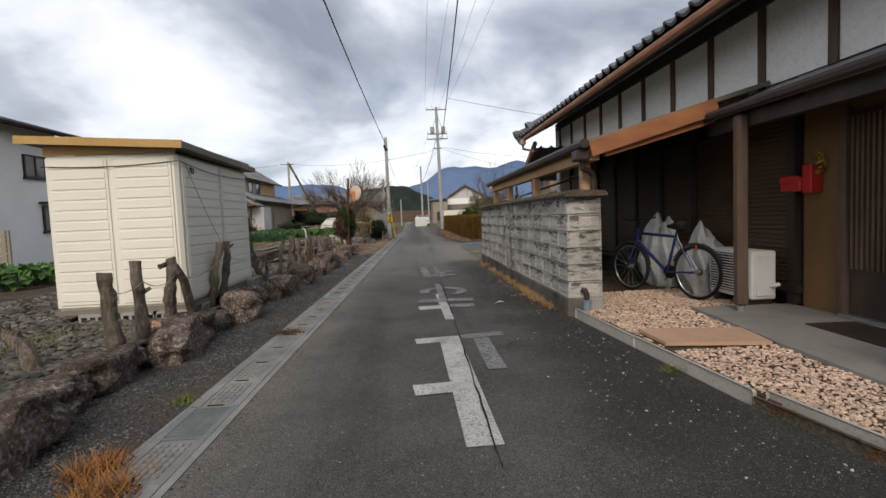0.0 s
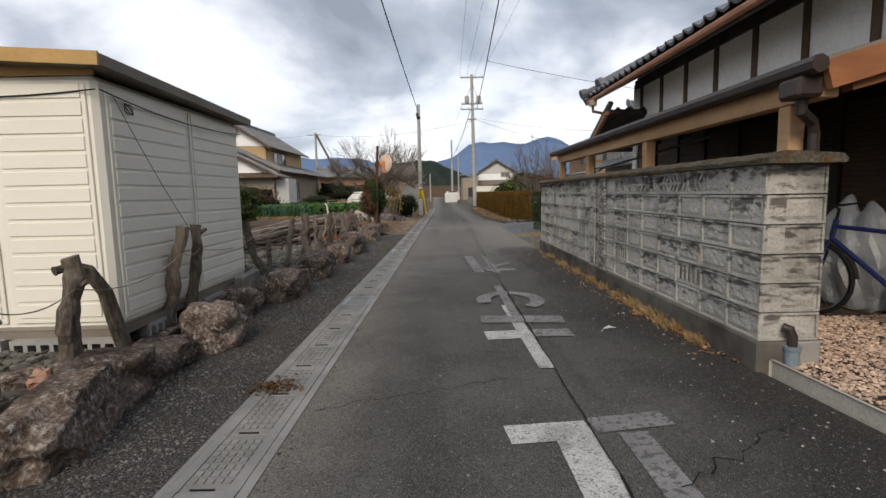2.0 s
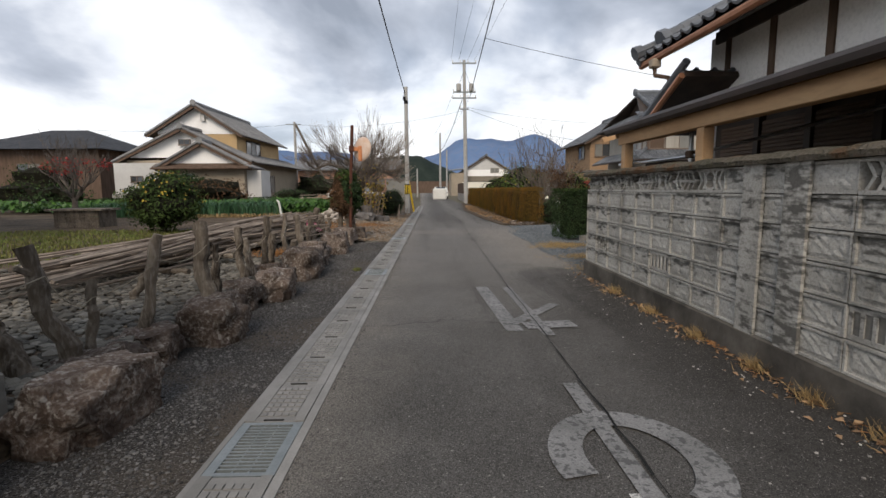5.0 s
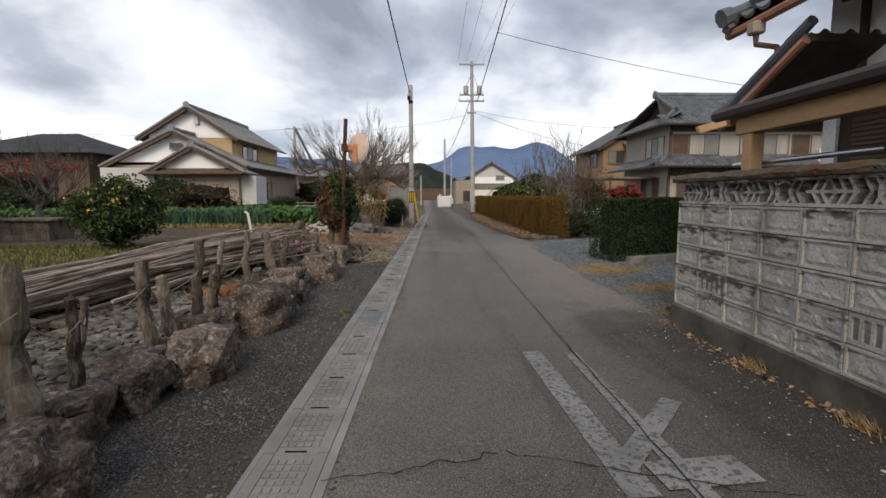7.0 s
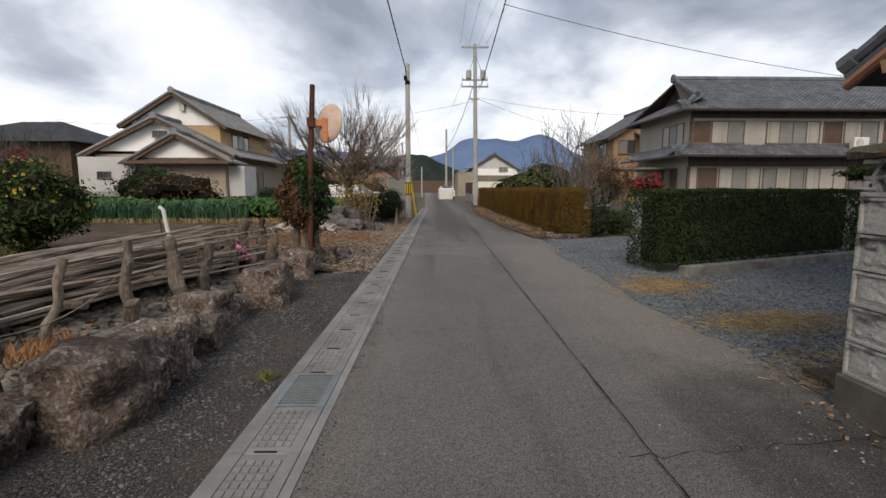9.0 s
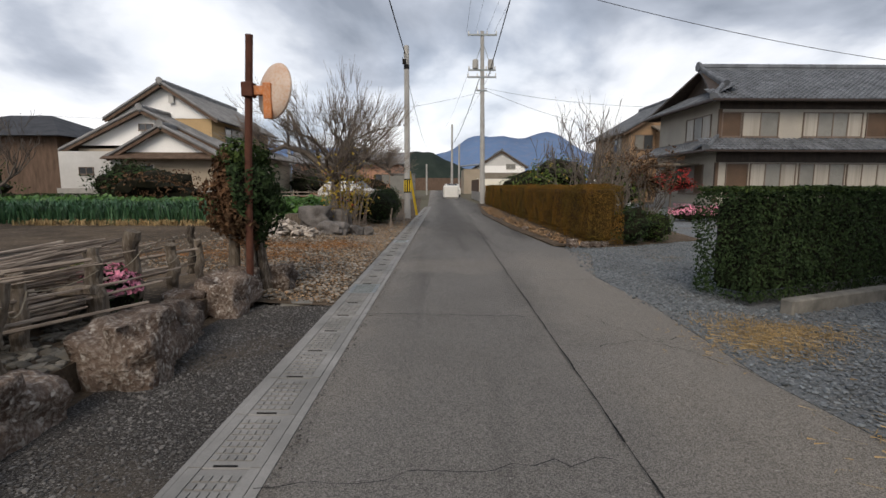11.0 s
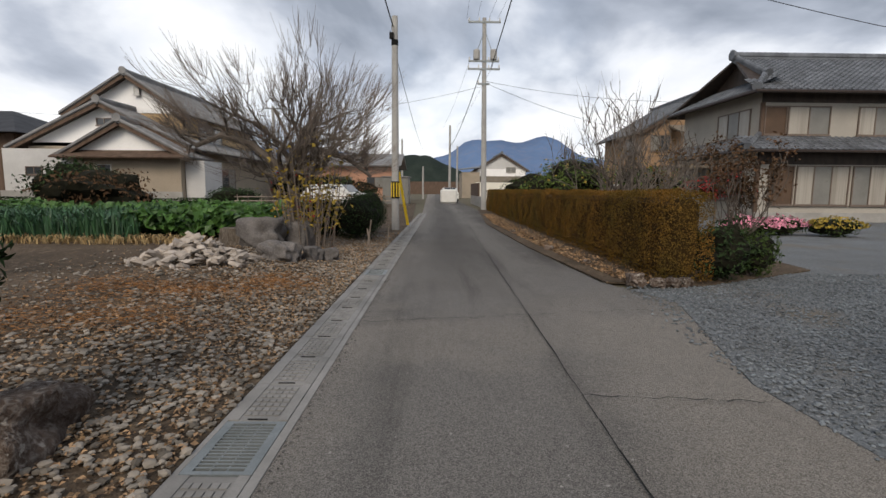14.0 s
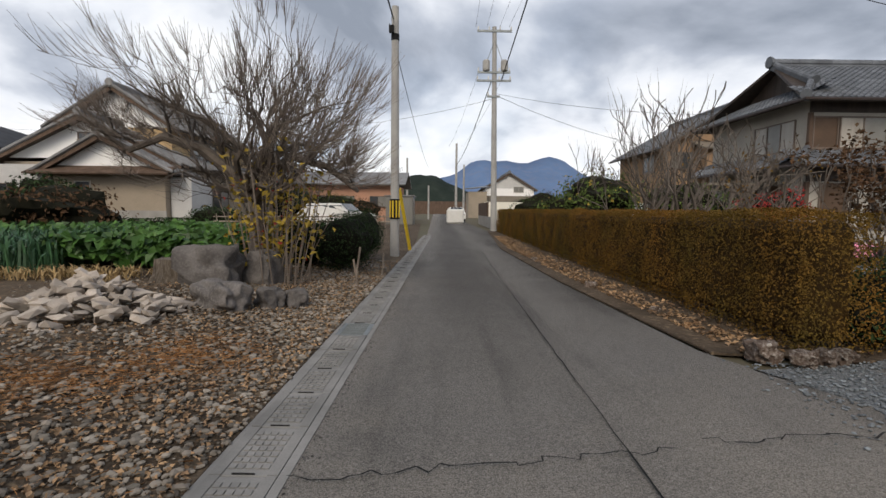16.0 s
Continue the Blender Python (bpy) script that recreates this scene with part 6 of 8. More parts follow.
for i, (xf, y0, y1, h) in enumerate(EDGING):
    l, w = y1 - y0, 0.34 + 0.5 * (h - 0.2)
    ob = new("boulder", RM[i % 6])
    ob.matrix_basis = Matrix.LocRotScale((xf - w / 2, (y0 + y1) / 2, h * 0.36), Euler((rb.uniform(-0.12, 0.12), rb.uniform(-0.12, 0.12), rb.uniform(-0.25, 0.25))), (w * 1.25, l * 1.25, h * 1.55))
    tagged(ob, "rounded lichen-crusted granite boulder edging the garden", "boulder", "boulders edging the garden")
for k, (x, y, s) in enumerate(((-2.75, 6.1, 0.28), (-2.8, 7.2, 0.24), (-2.7, 5.0, 0.22), (-2.75, 8.0, 0.3))):
    ob = new("boulder", RM[(k + 2) % 6])
    ob.matrix_basis = Matrix.LocRotScale((x, y, GZ0 + s * 0.15), Euler((0, 0, k)), (s, s * 1.2, s * 0.7))
    tagged(ob, "smaller pale stone behind the boulders", "boulder", "boulders edging the garden")

def pebbles_where(r):
    while True:
        x, y = r.uniform(-6.2, -2.45), r.uniform(1.8, 16.2)
        if not (-3.95 < x < -2.5 and 5.65 < y < 8.0) and r.rand() < np.interp(-x, [2.4, 3.8, 6.2], [1, 0.9, 0.12]):
            return x, y, GZ0
scatter_stones("pebbles", "pebble", 17000, pebbles_where, 0.03, 0.085, "grey river pebbles covering the garden strip", "pebbles", 0.55, 9)

def shoulder_where(r):
    y = r.uniform(1.5, 18.0)
    return drain_x(y) - 0.03 - 0.75 * r.rand() ** 0.8, y, 0.0
scatter_stones("chippings", "loosechips", 15000, shoulder_where, 0.007, 0.020, "loose dark stone chippings on the shoulder", "gravel", 0.6, 19)
scatter_stones("chippings", "loosechips", 1500, lambda r: (lambda y: (drain_x(y) + 0.375 + abs(r.normal(0, 0.035)), y, 0.0))(r.uniform(1.5, 30)), 0.006, 0.016, "stone chippings along the drain's edge", "gravel", 0.6, 20)
scatter_stones("chippings", "kerbchips", 420, lambda r: (lambda y: (1.75 - abs(r.normal(0, 0.42)) + 0.18 * max(0, 3 - y), y, 0.0))(r.uniform(1.0, 12.5)), 0.005, 0.016, "scattered pale chips on grimy asphalt", "gravel", 0.6, 22)

def post(x, y, h, lean, rad, seed):
    """A split trunk used as a fence post, with knots and a sawn top."""
    r = random.Random(seed)
    t = thing("wooden_fence_post", "weathered crooked log fence post with flaking bark", "fence post", (x, y, GZ0 - 0.03), 0, "log fence posts")
    bm = bmesh.new()
    pts, rads = [], []
    for k in range(13):
        f = k / 12
        pts.append((lean[0] * f + 0.05 * noise.noise(Vector((f * 3, seed, 0))), lean[1] * f + 0.05 * noise.noise(Vector((f * 3, 0, seed))), h * f))
        rads.append(rad * (1.1 - 0.2 * f) * (1 + 0.32 * noise.noise(Vector((f * 8, seed, 3)))))
    tube(bm, pts, rads, 12)
    for v in bm.verts:
        k = noise.noise(Vector((v.co.x * 40, v.co.y * 40, v.co.z * 9 + seed))) * rad * 0.3
        v.co.x += k
        v.co.y += k * 0.6
    part("trunk", bm, "drywood", t)
    if r.random() < 0.5:
        bm = bmesh.new()
        z = h * r.uniform(0.55, 0.9)
        a = r.uniform(0, math.tau)
        tube(bm, [(lean[0] * z / h, lean[1] * z / h, z), (lean[0] * z / h + math.cos(a) * 0.09, lean[1] * z / h + math.sin(a) * 0.09, z + 0.05)], [rad * 0.5, rad * 0.3], 6)
        part("branch_stub", bm, "drywood", t)
    return t
POSTS = [(-2.75, 3.2, 0.45, -0.15, 0.04), (-2.53, 4.18, 0.70, -0.07, 0.058), (-2.51, 4.55, 0.76, 0.0, 0.05), (-2.52, 5.13, 0.74, 0.01, 0.055), (-2.63, 6.30, 0.84, 0.18, 0.052), (-2.54, 6.56, 0.84, 0.08, 0.045),
         (-2.75, 8.45, 0.36, -0.20, 0.065), (-2.66, 8.63, 0.74, -0.19, 0.052), (-2.64, 8.83, 0.50, -0.02, 0.032), (-2.57, 9.25, 0.75, 0.14, 0.04), (-2.42, 9.98, 0.78, -0.06, 0.062), (-2.78, 10.75, 0.50, 0.13, 0.026), (-3.28, 10.36, 0.28, 0.12, 0.04),
         (-2.55, 10.5, 0.55, 0.01, 0.03), (-2.60, 11.26, 0.64, -0.02, 0.042), (-2.56, 11.53, 0.49, -0.10, 0.045), (-2.57, 11.85, 0.74, 0.11, 0.04), (-2.59, 12.22, 0.48, 0.06, 0.05), (-2.62, 13.33, 0.28, 0.05, 0.055), (-2.98, 13.03, 0.62, 0.16, 0.028), (-2.81, 13.65, 0.67, 0.02, 0.036),
         (-2.67, 14.18, 0.64, -0.06, 0.055), (-2.62, 14.58, 0.54, 0.01, 0.04), (-2.87, 15.03, 0.52, 0.01, 0.048), (-2.78, 15.61, 0.58, -0.05, 0.058), (-2.83, 16.10, 0.68, 0.02, 0.06), (-2.82, 16.67, 0.50, 0.01, 0.048), (-2.91, 16.78, 0.52, 0.0, 0.035), (-2.78, 17.05, 0.50, 0.02, 0.04), (-3.19, 17.75, 0.58, 0.04, 0.045), (-3.16, 15.84, 0.33, 0.0, 0.05)]
rp = random.Random(5)
tops = []
for i, (x, y, h, ln_, rad) in enumerate(POSTS):
    post(x, y, h, (ln_, rp.uniform(-0.04, 0.06)), rad, i * 1.7 + 1)
    if x > -2.9 and h > 0.45:
        tops.append((x + ln_ * 0.75 + rad, y, GZ0 + h * 0.72))
tops.sort(key=lambda p: p[1])
lg = thing("bent_log", "bent grey log arching between two posts", "log")
bm = bmesh.new()
tube(bm, [(-2.66, 5.25, 0.80), (-2.62, 5.33, 0.82), (-2.58, 5.42, 0.78), (-2.54, 5.50, 0.62), (-2.52, 5.56, 0.35), (-2.50, 5.60, 0.17)], [0.03, 0.035, 0.04, 0.045, 0.05, 0.05], 8)
part("trunk", bm, "drywood", lg)
rope = thing("fence_rope", "thin weathered cord strung between the log posts", "rope")
for k, (a, b) in enumerate(zip(tops, tops[1:])):
    bm = bmesh.new()
    tube(bm, sag(a, b, 0.04 + 0.03 * (k % 3), 8), 0.004, 4, False)
    part("cord", bm, "rope", rope)

gs = thing("gnarled_vine_stump", "gnarled dark vine stump with cut stubs", "stump", (-2.85, 3.75, GZ0 - 0.02))
bm = bmesh.new()
rg = random.Random(3)
tube(bm, [(0, 0, 0), (-0.06, 0.02, 0.15), (-0.16, 0.03, 0.28), (-0.30, 0.05, 0.34)], [0.07, 0.06, 0.055, 0.03], 8)
for k in range(9):
    f = k / 9
    p = Vector((-0.06 - 0.2 * f, 0.03, 0.16 + 0.17 * f))
    tube(bm, [p, p + Vector((rg.uniform(-0.14, 0.1), rg.uniform(-0.12, 0.08), rg.uniform(0.0, 0.16)))], [0.03, 0.014], 6)
part("trunk", bm, "drywood", gs)
# pile of long prunings
pile = thing("stick_pile", "heap of long bleached prunings beside the log fence", "stick pile")
rs = random.Random(21)
for i in range(170):
    k = rs.random()
    p = Vector((-4.55 + rs.gauss(0, 0.45), 11.7 + rs.gauss(0, 0.8), GZ0 + 0.04 + 0.22 * k))
    q = Vector((-3.05 + rs.gauss(0, 0.28), 15.7 + rs.gauss(0, 0.7), GZ0 + 0.14 + 0.44 * k))
    if i % 4 == 0:
        p = p.lerp(q, rs.uniform(0.1, 0.4))
    rad = rs.uniform(0.009, 0.024)
    bm = bmesh.new()
    tube(bm, [p, p.lerp(q, 0.35) + Vector((rs.gauss(0, 0.03), 0, rs.gauss(0, 0.015))), p.lerp(q, 0.7) + Vector((rs.gauss(0, 0.04), 0, rs.gauss(0, 0.02))), q], [rad, rad * 0.95, rad * 0.8, rad * 0.55], 5)
    part("stick", bm, "stick", pile)
for k in range(5):
    bm = bmesh.new()
    y = 11.9 + k * 0.9
    tube(bm, [(-5.1 + k * 0.28, y + 0.3, GZ0 + 0.04 + 0.03 * k), (-3.4 + k * 0.2, y - 0.2, GZ0 + 0.05 + 0.07 * k)], 0.035, 6)
    part("bearer", bm, "drywood", pile)

# ---- plants ----
def bush(name, at, rad, leaf, size, n, label, seed, lump=0.18, core="core", flowers=None, cat="bush", stem=0.0, group=""):
    """A shrub with a solid core, coloured dark for its inner shade, and a shell of leaves."""
    t = thing(name, label, cat, at, 0, group)
    r = np.random.RandomState(seed)
    c = (0, 0, rad[2] + stem)
    P, N = blob_points(r, n, c, rad, lump, 1.7, seed * 0.7, 0.45)
    part("inner_growth", blob_core(c, rad, lump, 1.7, seed * 0.7, 0.78), core, t, "solid dark core coloured as inner shade")
    leaf_mesh("foliage", leaf, P, N, size, t, 1.9, 0.6, seed)
    if flowers:
        m, k, fs = flowers
        P, N = blob_points(r, k, c, [x * 1.03 for x in rad], lump, 1.7, seed * 0.7, 0.9, 0.0)
        tagged(leaf_mesh("blossom", m, P, N, fs, t, 1.1, 0.3, seed + 1), kind="stuff")
    bm = bmesh.new()
    tube(bm, [(0, 0, -0.02), (0, 0, c[2] * 0.8 + 0.1)], [0.05, 0.03], 6)
    part("stem", bm, "bark", t)
    return t

def hedge(name, a, b, w, h, leaf, core, size, dens, label, seed, top=None, gap=0.05):
    """A clipped hedge from a to b, its front on that line, w thick towards the left of a to b."""
    a, b = Vector((*a, 0)), Vector((*b, 0))
    L = (b - a).length
    t = thing(name, label, "hedge", a, math.degrees(math.atan2(b.y - a.y, b.x - a.x)))
    r = np.random.RandomState(seed)
    bm = bmesh.new()
    nx, nz = max(4, int(L / 0.2)), 6
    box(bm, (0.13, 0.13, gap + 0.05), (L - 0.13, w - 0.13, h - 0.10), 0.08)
    part("inner_growth", bm, core, t, "solid dark core coloured as inner shade")
    P, N = [], []
    areas = [(L * h, 0), (L * h, 1), (w * h, 2), (w * h, 3), (L * w, 4)]
    for A, k in areas:
        n = int(A * dens * (0.3 if k == 1 else 1.0))
        u, v = r.rand(n), r.rand(n)
        dep = r.rand(n) ** 2 * 0.10
        for i in range(n):
            if k < 2:
                p = (u[i] * L, dep[i] if k == 0 else w - dep[i], gap + v[i] * (h - gap))
                nn = (0, -1 if k == 0 else 1, 0.2)
            elif k < 4:
                p = (dep[i] if k == 2 else L - dep[i], u[i] * w, gap + v[i] * (h - gap))
                nn = (-1 if k == 2 else 1, 0, 0.2)
            else:
                p = (u[i] * L, v[i] * w, h - dep[i])
                nn = (0, 0, 1)
            q = Vector(p)
            o = noise.noise(Vector((q.x * 1.3, q.y * 1.6 + seed, q.z * 1.6))) * 0.10 + noise.noise(q * 5) * 0.045 - 0.10 * max(0.0, (q.z / h - 0.88) / 0.12) ** 2 * (k < 4)
            P.append((p[0] + nn[0] * o, p[1] + nn[1] * o, p[2] + nn[2] * o * 0.7))
            N.append(nn)
    leaf_mesh("foliage", leaf, P, N, size, t, 1.9, 0.55, seed)
    if top:
        n = int(L * w * dens * 0.9)
        P2 = [(r.rand() * L, r.rand() * w, h - 0.02 + r.rand() * 0.045) for _ in range(n)]
        leaf_mesh("new_growth", top, P2, [(0, 0, 1)] * n, size, t, 1.9, 0.6, seed + 5, "brighter growth along the clipped top")
    return t

hedge("clipped_hedge", (2.74, 16.82), (7.3, 18.75), 0.70, 1.17, "leafdark", "core", 0.042, 2500, "dense dark green clipped hedge beside the gravel drive", 3, "leafmid")
hedge("rusty_hedge", (2.72, 44.5), (2.66, 21.8), 0.70, 1.22, "leafrust", "corerust", 0.027, 3300, "long clipped hedge turned rusty brown", 8)
# the hedge line runs towards the camera, so its thickness lies away from the lane
kb2 = thing("edging_beam", "grey concrete edging beam below the hedge", "kerb", (2.98, 16.55, 0), 22.5, kind="structure")
part("beam", boxes(((0, 0, -0.05), (4.4, 0.13, 0.14)), bevel=0.015), "blockdark", kb2)
bm = bmesh.new()
pw = thing("pale_block_wall", "pale concrete block wall with a rounded cap", "wall", (7.45, 18.9, 0), 8)
for r_ in range(6):
    for c in range(6):
        part("block", boxes(((c * 0.4, 0, r_ * 0.19), (c * 0.4 + 0.392, 0.12, r_ * 0.19 + 0.184)), bevel=0.004), "concrete", pw)
part("cap", boxes(((-0.04, -0.03, 1.145), (2.44, 0.15, 1.23)), bevel=0.03), "concrete", pw)
bush("cloud_pine", (8.2, 19.6, 0.0), (0.55, 0.4, 0.16), "leafmid", 0.07, 900, "small trained pine behind the pale wall", 31, 0.3, stem=1.35, cat="tree")

bush("camellia_bush", (-6.95, 18.0, GZ0), (0.85, 0.85, 0.74), "leafmid", 0.085, 5200, "round evergreen bush with some yellow leaves", 11, flowers=("leafyellow", 110, 0.06))
bush("dark_shrub", (-15.4, 36.8, GZ0), (1.9, 1.2, 1.05), "leafdark", 0.16, 3500, "spreading dark shrub before the house", 13, 0.3)
for i, (x, y, a, b, h) in enumerate(((-1.85, 27.0, 0.62, 0.8, 0.55), (-1.85, 28.8, 0.55, 0.9, 0.58), (-2.7, 27.2, 0.75, 0.8, 0.50))):
    bush("azalea_bush", (x - 0.25, y, 0.05), (a, b, h), "leafdark", 0.045, 4200, "low rounded dark azalea by the lane", 40 + i, 0.12, group="azaleas by the pole")
bush("garden_bush", (-9.0, 37.0, GZ0), (1.3, 0.9, 0.55), "leafdark", 0.09, 2200, "rounded clipped garden bush", 47)
hedge("low_hedge", (-22, 36.0), (-8.0, 36.4), 0.9, 0.75, "leafdark", "core", 0.09, 220, "low dark hedge bordering the vegetable plot", 14)

# climber-clad stump and shrub at the mirror
cf = thing("climber_clad_shrub", "shrub half dark green and half withered reddish brown", "shrub", (-2.42, 17.35, 0.12))
r_ = np.random.RandomState(5)
part("inner_growth", blob_core((0.05, 0, 0.95), (0.27, 0.26, 0.46), 0.22, 1.8, 2.2, 0.8), "core", cf, "solid dark core coloured as inner shade")
P, N = blob_points(r_, 5200, (0.05, 0, 0.95), (0.37, 0.36, 0.55), 0.2, 1.8, 2.2, 0.45)
isg = [p[0] * 0.8 - (p[2] - 1.05) * -0.25 + 0.15 * noise.noise(Vector(p) * 3) > 0.02 for p in P]
leaf_mesh("green_foliage", "leafdark", [p for p, k in zip(P, isg) if k], [n for n, k in zip(N, isg) if k], 0.06, cf, 2.2, 0.6, 6)
leaf_mesh("withered_foliage", "leafbrown", [p for p, k in zip(P, isg) if not k], [n for n, k in zip(N, isg) if not k], 0.065, cf, 1.8, 0.7, 7, "withered reddish brown leaves")
P, N = blob_points(r_, 900, (0.05, 0, 1.36), (0.24, 0.24, 0.17), 0.25, 2.2, 4.2, 0.5)
leaf_mesh("top_foliage", "leafmid", P, N, 0.06, cf, 2.2, 0.6, 8)
for k, (x, yy) in enumerate(((-0.16, 0.05), (0.10, -0.04), (0.2, 0.06))):
    bm = bmesh.new()
    tube(bm, [(x, yy, -0.1), (x * 0.8, yy, 0.3), (x * 0.6, yy, 0.9)], [0.085, 0.06, 0.04], 8)
    part("trunk", bm, "drywood", cf)
bush("pink_flower_clump", (-2.95, 16.0, GZ0), (0.22, 0.22, 0.18), "leafdark", 0.05, 500, "clump of pink flowers by the fence", 17, flowers=("pink", 420, 0.04), cat="flowers")

# convex mirror
mr = thing("traffic_mirror", "back of a weathered convex traffic mirror on a rusty pole", "traffic mirror", (-2.28, 17.1, 0.12))
bm = bmesh.new()
tube(bm, [(0, 0, -0.1), (0.05, 0, 1.4), (0.11, 0, 2.52)], 0.036, 10)
part("pole", bm, "rust", mr)
NM = Vector((0.62, 0.75, -0.12)).normalized()
MC = Vector((0.31, 0.04, 2.0))
bm = bmesh.new()
q = NM.to_track_quat("Z", "Y").to_matrix().to_4x4()
rings = []
for rad, z in ((0.0, -0.07), (0.11, -0.062), (0.21, -0.036), (0.272, 0.0), (0.28, 0.015), (0.268, 0.03), (0.22, 0.03)):
    rings.append([bm.verts.new(Matrix.Translation(MC) @ q @ Vector((math.cos(k * math.tau / 28) * rad, math.sin(k * math.tau / 28) * rad, z))) for k in range(28)] if rad else [bm.verts.new(Matrix.Translation(MC) @ q @ Vector((0, 0, z)))])
for a, b in zip(rings, rings[1:]):
    for k in range(28):
        bm.faces.new((a[0], b[k], b[(k + 1) % 28]) if len(a) == 1 else (a[k], b[k], b[(k + 1) % 28], a[(k + 1) % 28]))
bm.faces.new(rings[-1])
part("mirror_shell", bm, "mirrorback", mr, "faded mirror back with rust streaks", smooth=True)
part("bracket", boxes(((0.03, -0.07, 1.93), (0.14, 0.05, 2.07)), bevel=0.008), "rust", mr)
bm = bmesh.new()
box(bm, (0.12, -0.03, 1.95), (0.30, 0.03, 2.04), 0.006)
part("arm", bm, "orange", mr)
bm = bmesh.new()
box(bm, (0.24, -0.075, 1.72), (0.32, -0.035, 2.06), 0.006)
part("stay_plate", bm, "orange", mr)

# vegetable plot
def blades(name, material, n, region, h, w, label, seed, lean=0.5, rows=None):
    r = np.random.RandomState(seed)
    V, Fc = [], []
    for i in range(n):
        x, y = r.uniform(region[0], region[1]), r.uniform(region[2], region[3])
        if rows:
            y = region[2] + round((y - region[2]) / rows) * rows + r.normal(0, rows * 0.12)
        a = r.uniform(0, math.tau)
        hh = h * r.uniform(0.6, 1.15)
        ww = w * r.uniform(0.7, 1.3)
        dx, dy = math.cos(a), math.sin(a)
        z0 = GZ0 + slopefix(x, y)
        l = lean * hh * r.uniform(0.1, 1)
        k = len(V)
        V += [(x - dy * ww, y + dx * ww, z0), (x + dy * ww, y - dx * ww, z0), (x + dx * l * 0.4 + dy * ww, y + dy * l * 0.4 - dx * ww, z0 + hh * 0.7), (x + dx * l * 0.4 - dy * ww, y + dy * l * 0.4 + dx * ww, z0 + hh * 0.7), (x + dx * l, y + dy * l, z0 + hh * r.uniform(0.75, 1.0))]
        Fc += [(k, k + 1, k + 2, k + 3), (k + 3, k + 2, k + 4)]
    return tagged(raw(name, V, Fc, material), label, "plants", kind="stuff")
def slopefix(x, y):
    return 0.0 if x < -3.4 else slope_z(x, y) - GZ0
blades("leek_rows", "leek", 4600, (-13.5, -6.2, 25.0, 28.0), 0.62, 0.016, "rows of blue-green leeks in dark soil", 51, 0.6, 0.5)
P, N = [], []
r_ = np.random.RandomState(52)
for i in range(9000):
    x, y = r_.uniform(-22, -4.3), r_.uniform(28.2, 35.0)
    if r_.rand() < 0.28:
        x, y = r_.uniform(-6.6, -4.0), r_.uniform(25.6, 28.6)
    P.append((x, y, GZ0 + 0.12 + 0.38 * r_.rand() + 0.12 * noise.noise(Vector((x * 1.3, y * 1.3, 0)))))
    N.append((0, -0.5, 0.7))
tagged(leaf_mesh("vegetable_leaves", "leafbright", P, N, 0.24, None, 1.3, 0.5, 53), "bed of bright green broad-leaved vegetables", "plants", kind="stuff")
P, N = [], []
for i in range(1600):
    x, y = r_.uniform(-11, -7.0), r_.uniform(9.0, 11.8)
    P.append((x, y, GZ0 + 0.06 + 0.26 * r_.rand()))
    N.append((0, -0.5, 0.7))
tagged(leaf_mesh("vegetable_leaves", "leafbright", P, N, 0.20, None, 1.3, 0.5, 54), "bright green vegetables behind the shed", "plants", kind="stuff")
blades("dry_stalks", "straw", 1500, (-11, -4.6, 24.4, 25.2), 0.16, 0.008, "pale dried leek leaves along the bed", 55, 2.0)
blades("grass_tufts", "grass", 11000, (-11, -4.8, 12.5, 18.5), 0.08, 0.006, "thin short grass on garden earth", 56, 0.8)
blades("grass_tufts", "grass", 900, (-3.6, -2.5, 2.0, 5.2), 0.10, 0.006, "weeds among the garden pebbles", 57, 0.9)

def litter(name, material, n, where, size, label, seed):
    r = np.random.RandomState(seed)
    P = [where(r) for _ in range(n)]
    return tagged(leaf_mesh(name, material, P, [(0, 0, 1)] * n, size, None, 1.5, 0.35, seed), label, "fallen leaves", kind="stuff")
def left_bank(r):
    y = r.uniform(17.0, 29)
    x = drain_x(y) - 0.03 - abs(r.normal(0, 1.5))
    x = max(x, -5.5)
    return x, y, (slope_z(x, y) if x > -3.6 else GZ0) + 0.015
litter("fallen_leaves", "leaflitter", 20000, left_bank, 0.032, "brown fallen leaves over the bank", 61)
litter("fallen_leaves", "leafbrown", 160, lambda r: (-1.42 + r.normal(0, 0.07), 5.35 + r.normal(0, 0.06), 0.015 + 0.008 * r.rand()), 0.035, "small heap of red-brown leaves on the drain", 60)
def right_verge(r):
    y = r.uniform(21.7, 40)
    return float(np.interp(y, [21.7, 26, 33, 40], [2.25, 1.98, 1.8, 2.1])) + abs(r.normal(0, 0.35)), y, 0.03
litter("fallen_leaves", "leaflitter", 3800, right_verge, 0.06, "brown fallen leaves under the rusty hedge", 62)
scatter_stones("bank_stones", "bankstone", 13000, lambda r: (lambda p: (p[0], p[1], p[2] - 0.012))(left_bank(r)), 0.015, 0.05, "small stones in the leaf litter", "stones", 0.6, 63)
def drive_where(r):
    while True:
        y = 12.7 + 10 * r.rand() ** 1.2
        x = r.uniform(1.75, 7.5)
        if x > np.interp(y, [12.7, 14, 15.5, 17, 18.5, 20.5, 21.6, 22.5], [1.8, 1.85, 1.75, 1.85, 1.75, 2.2, 2.3, 3.4]) + r.normal(-0.05, 0.16):
            if not (y > 16.75 + (x - 2.74) * 0.42 and y < 17.5 + (x - 2.74) * 0.42 and x > 2.75):
                return x, y, 0.004
scatter_stones("gravel", "bluegravel", 36000, drive_where, 0.013, 0.030, "loose blue-grey gravel over the drive", "gravel", 0.6, 64)
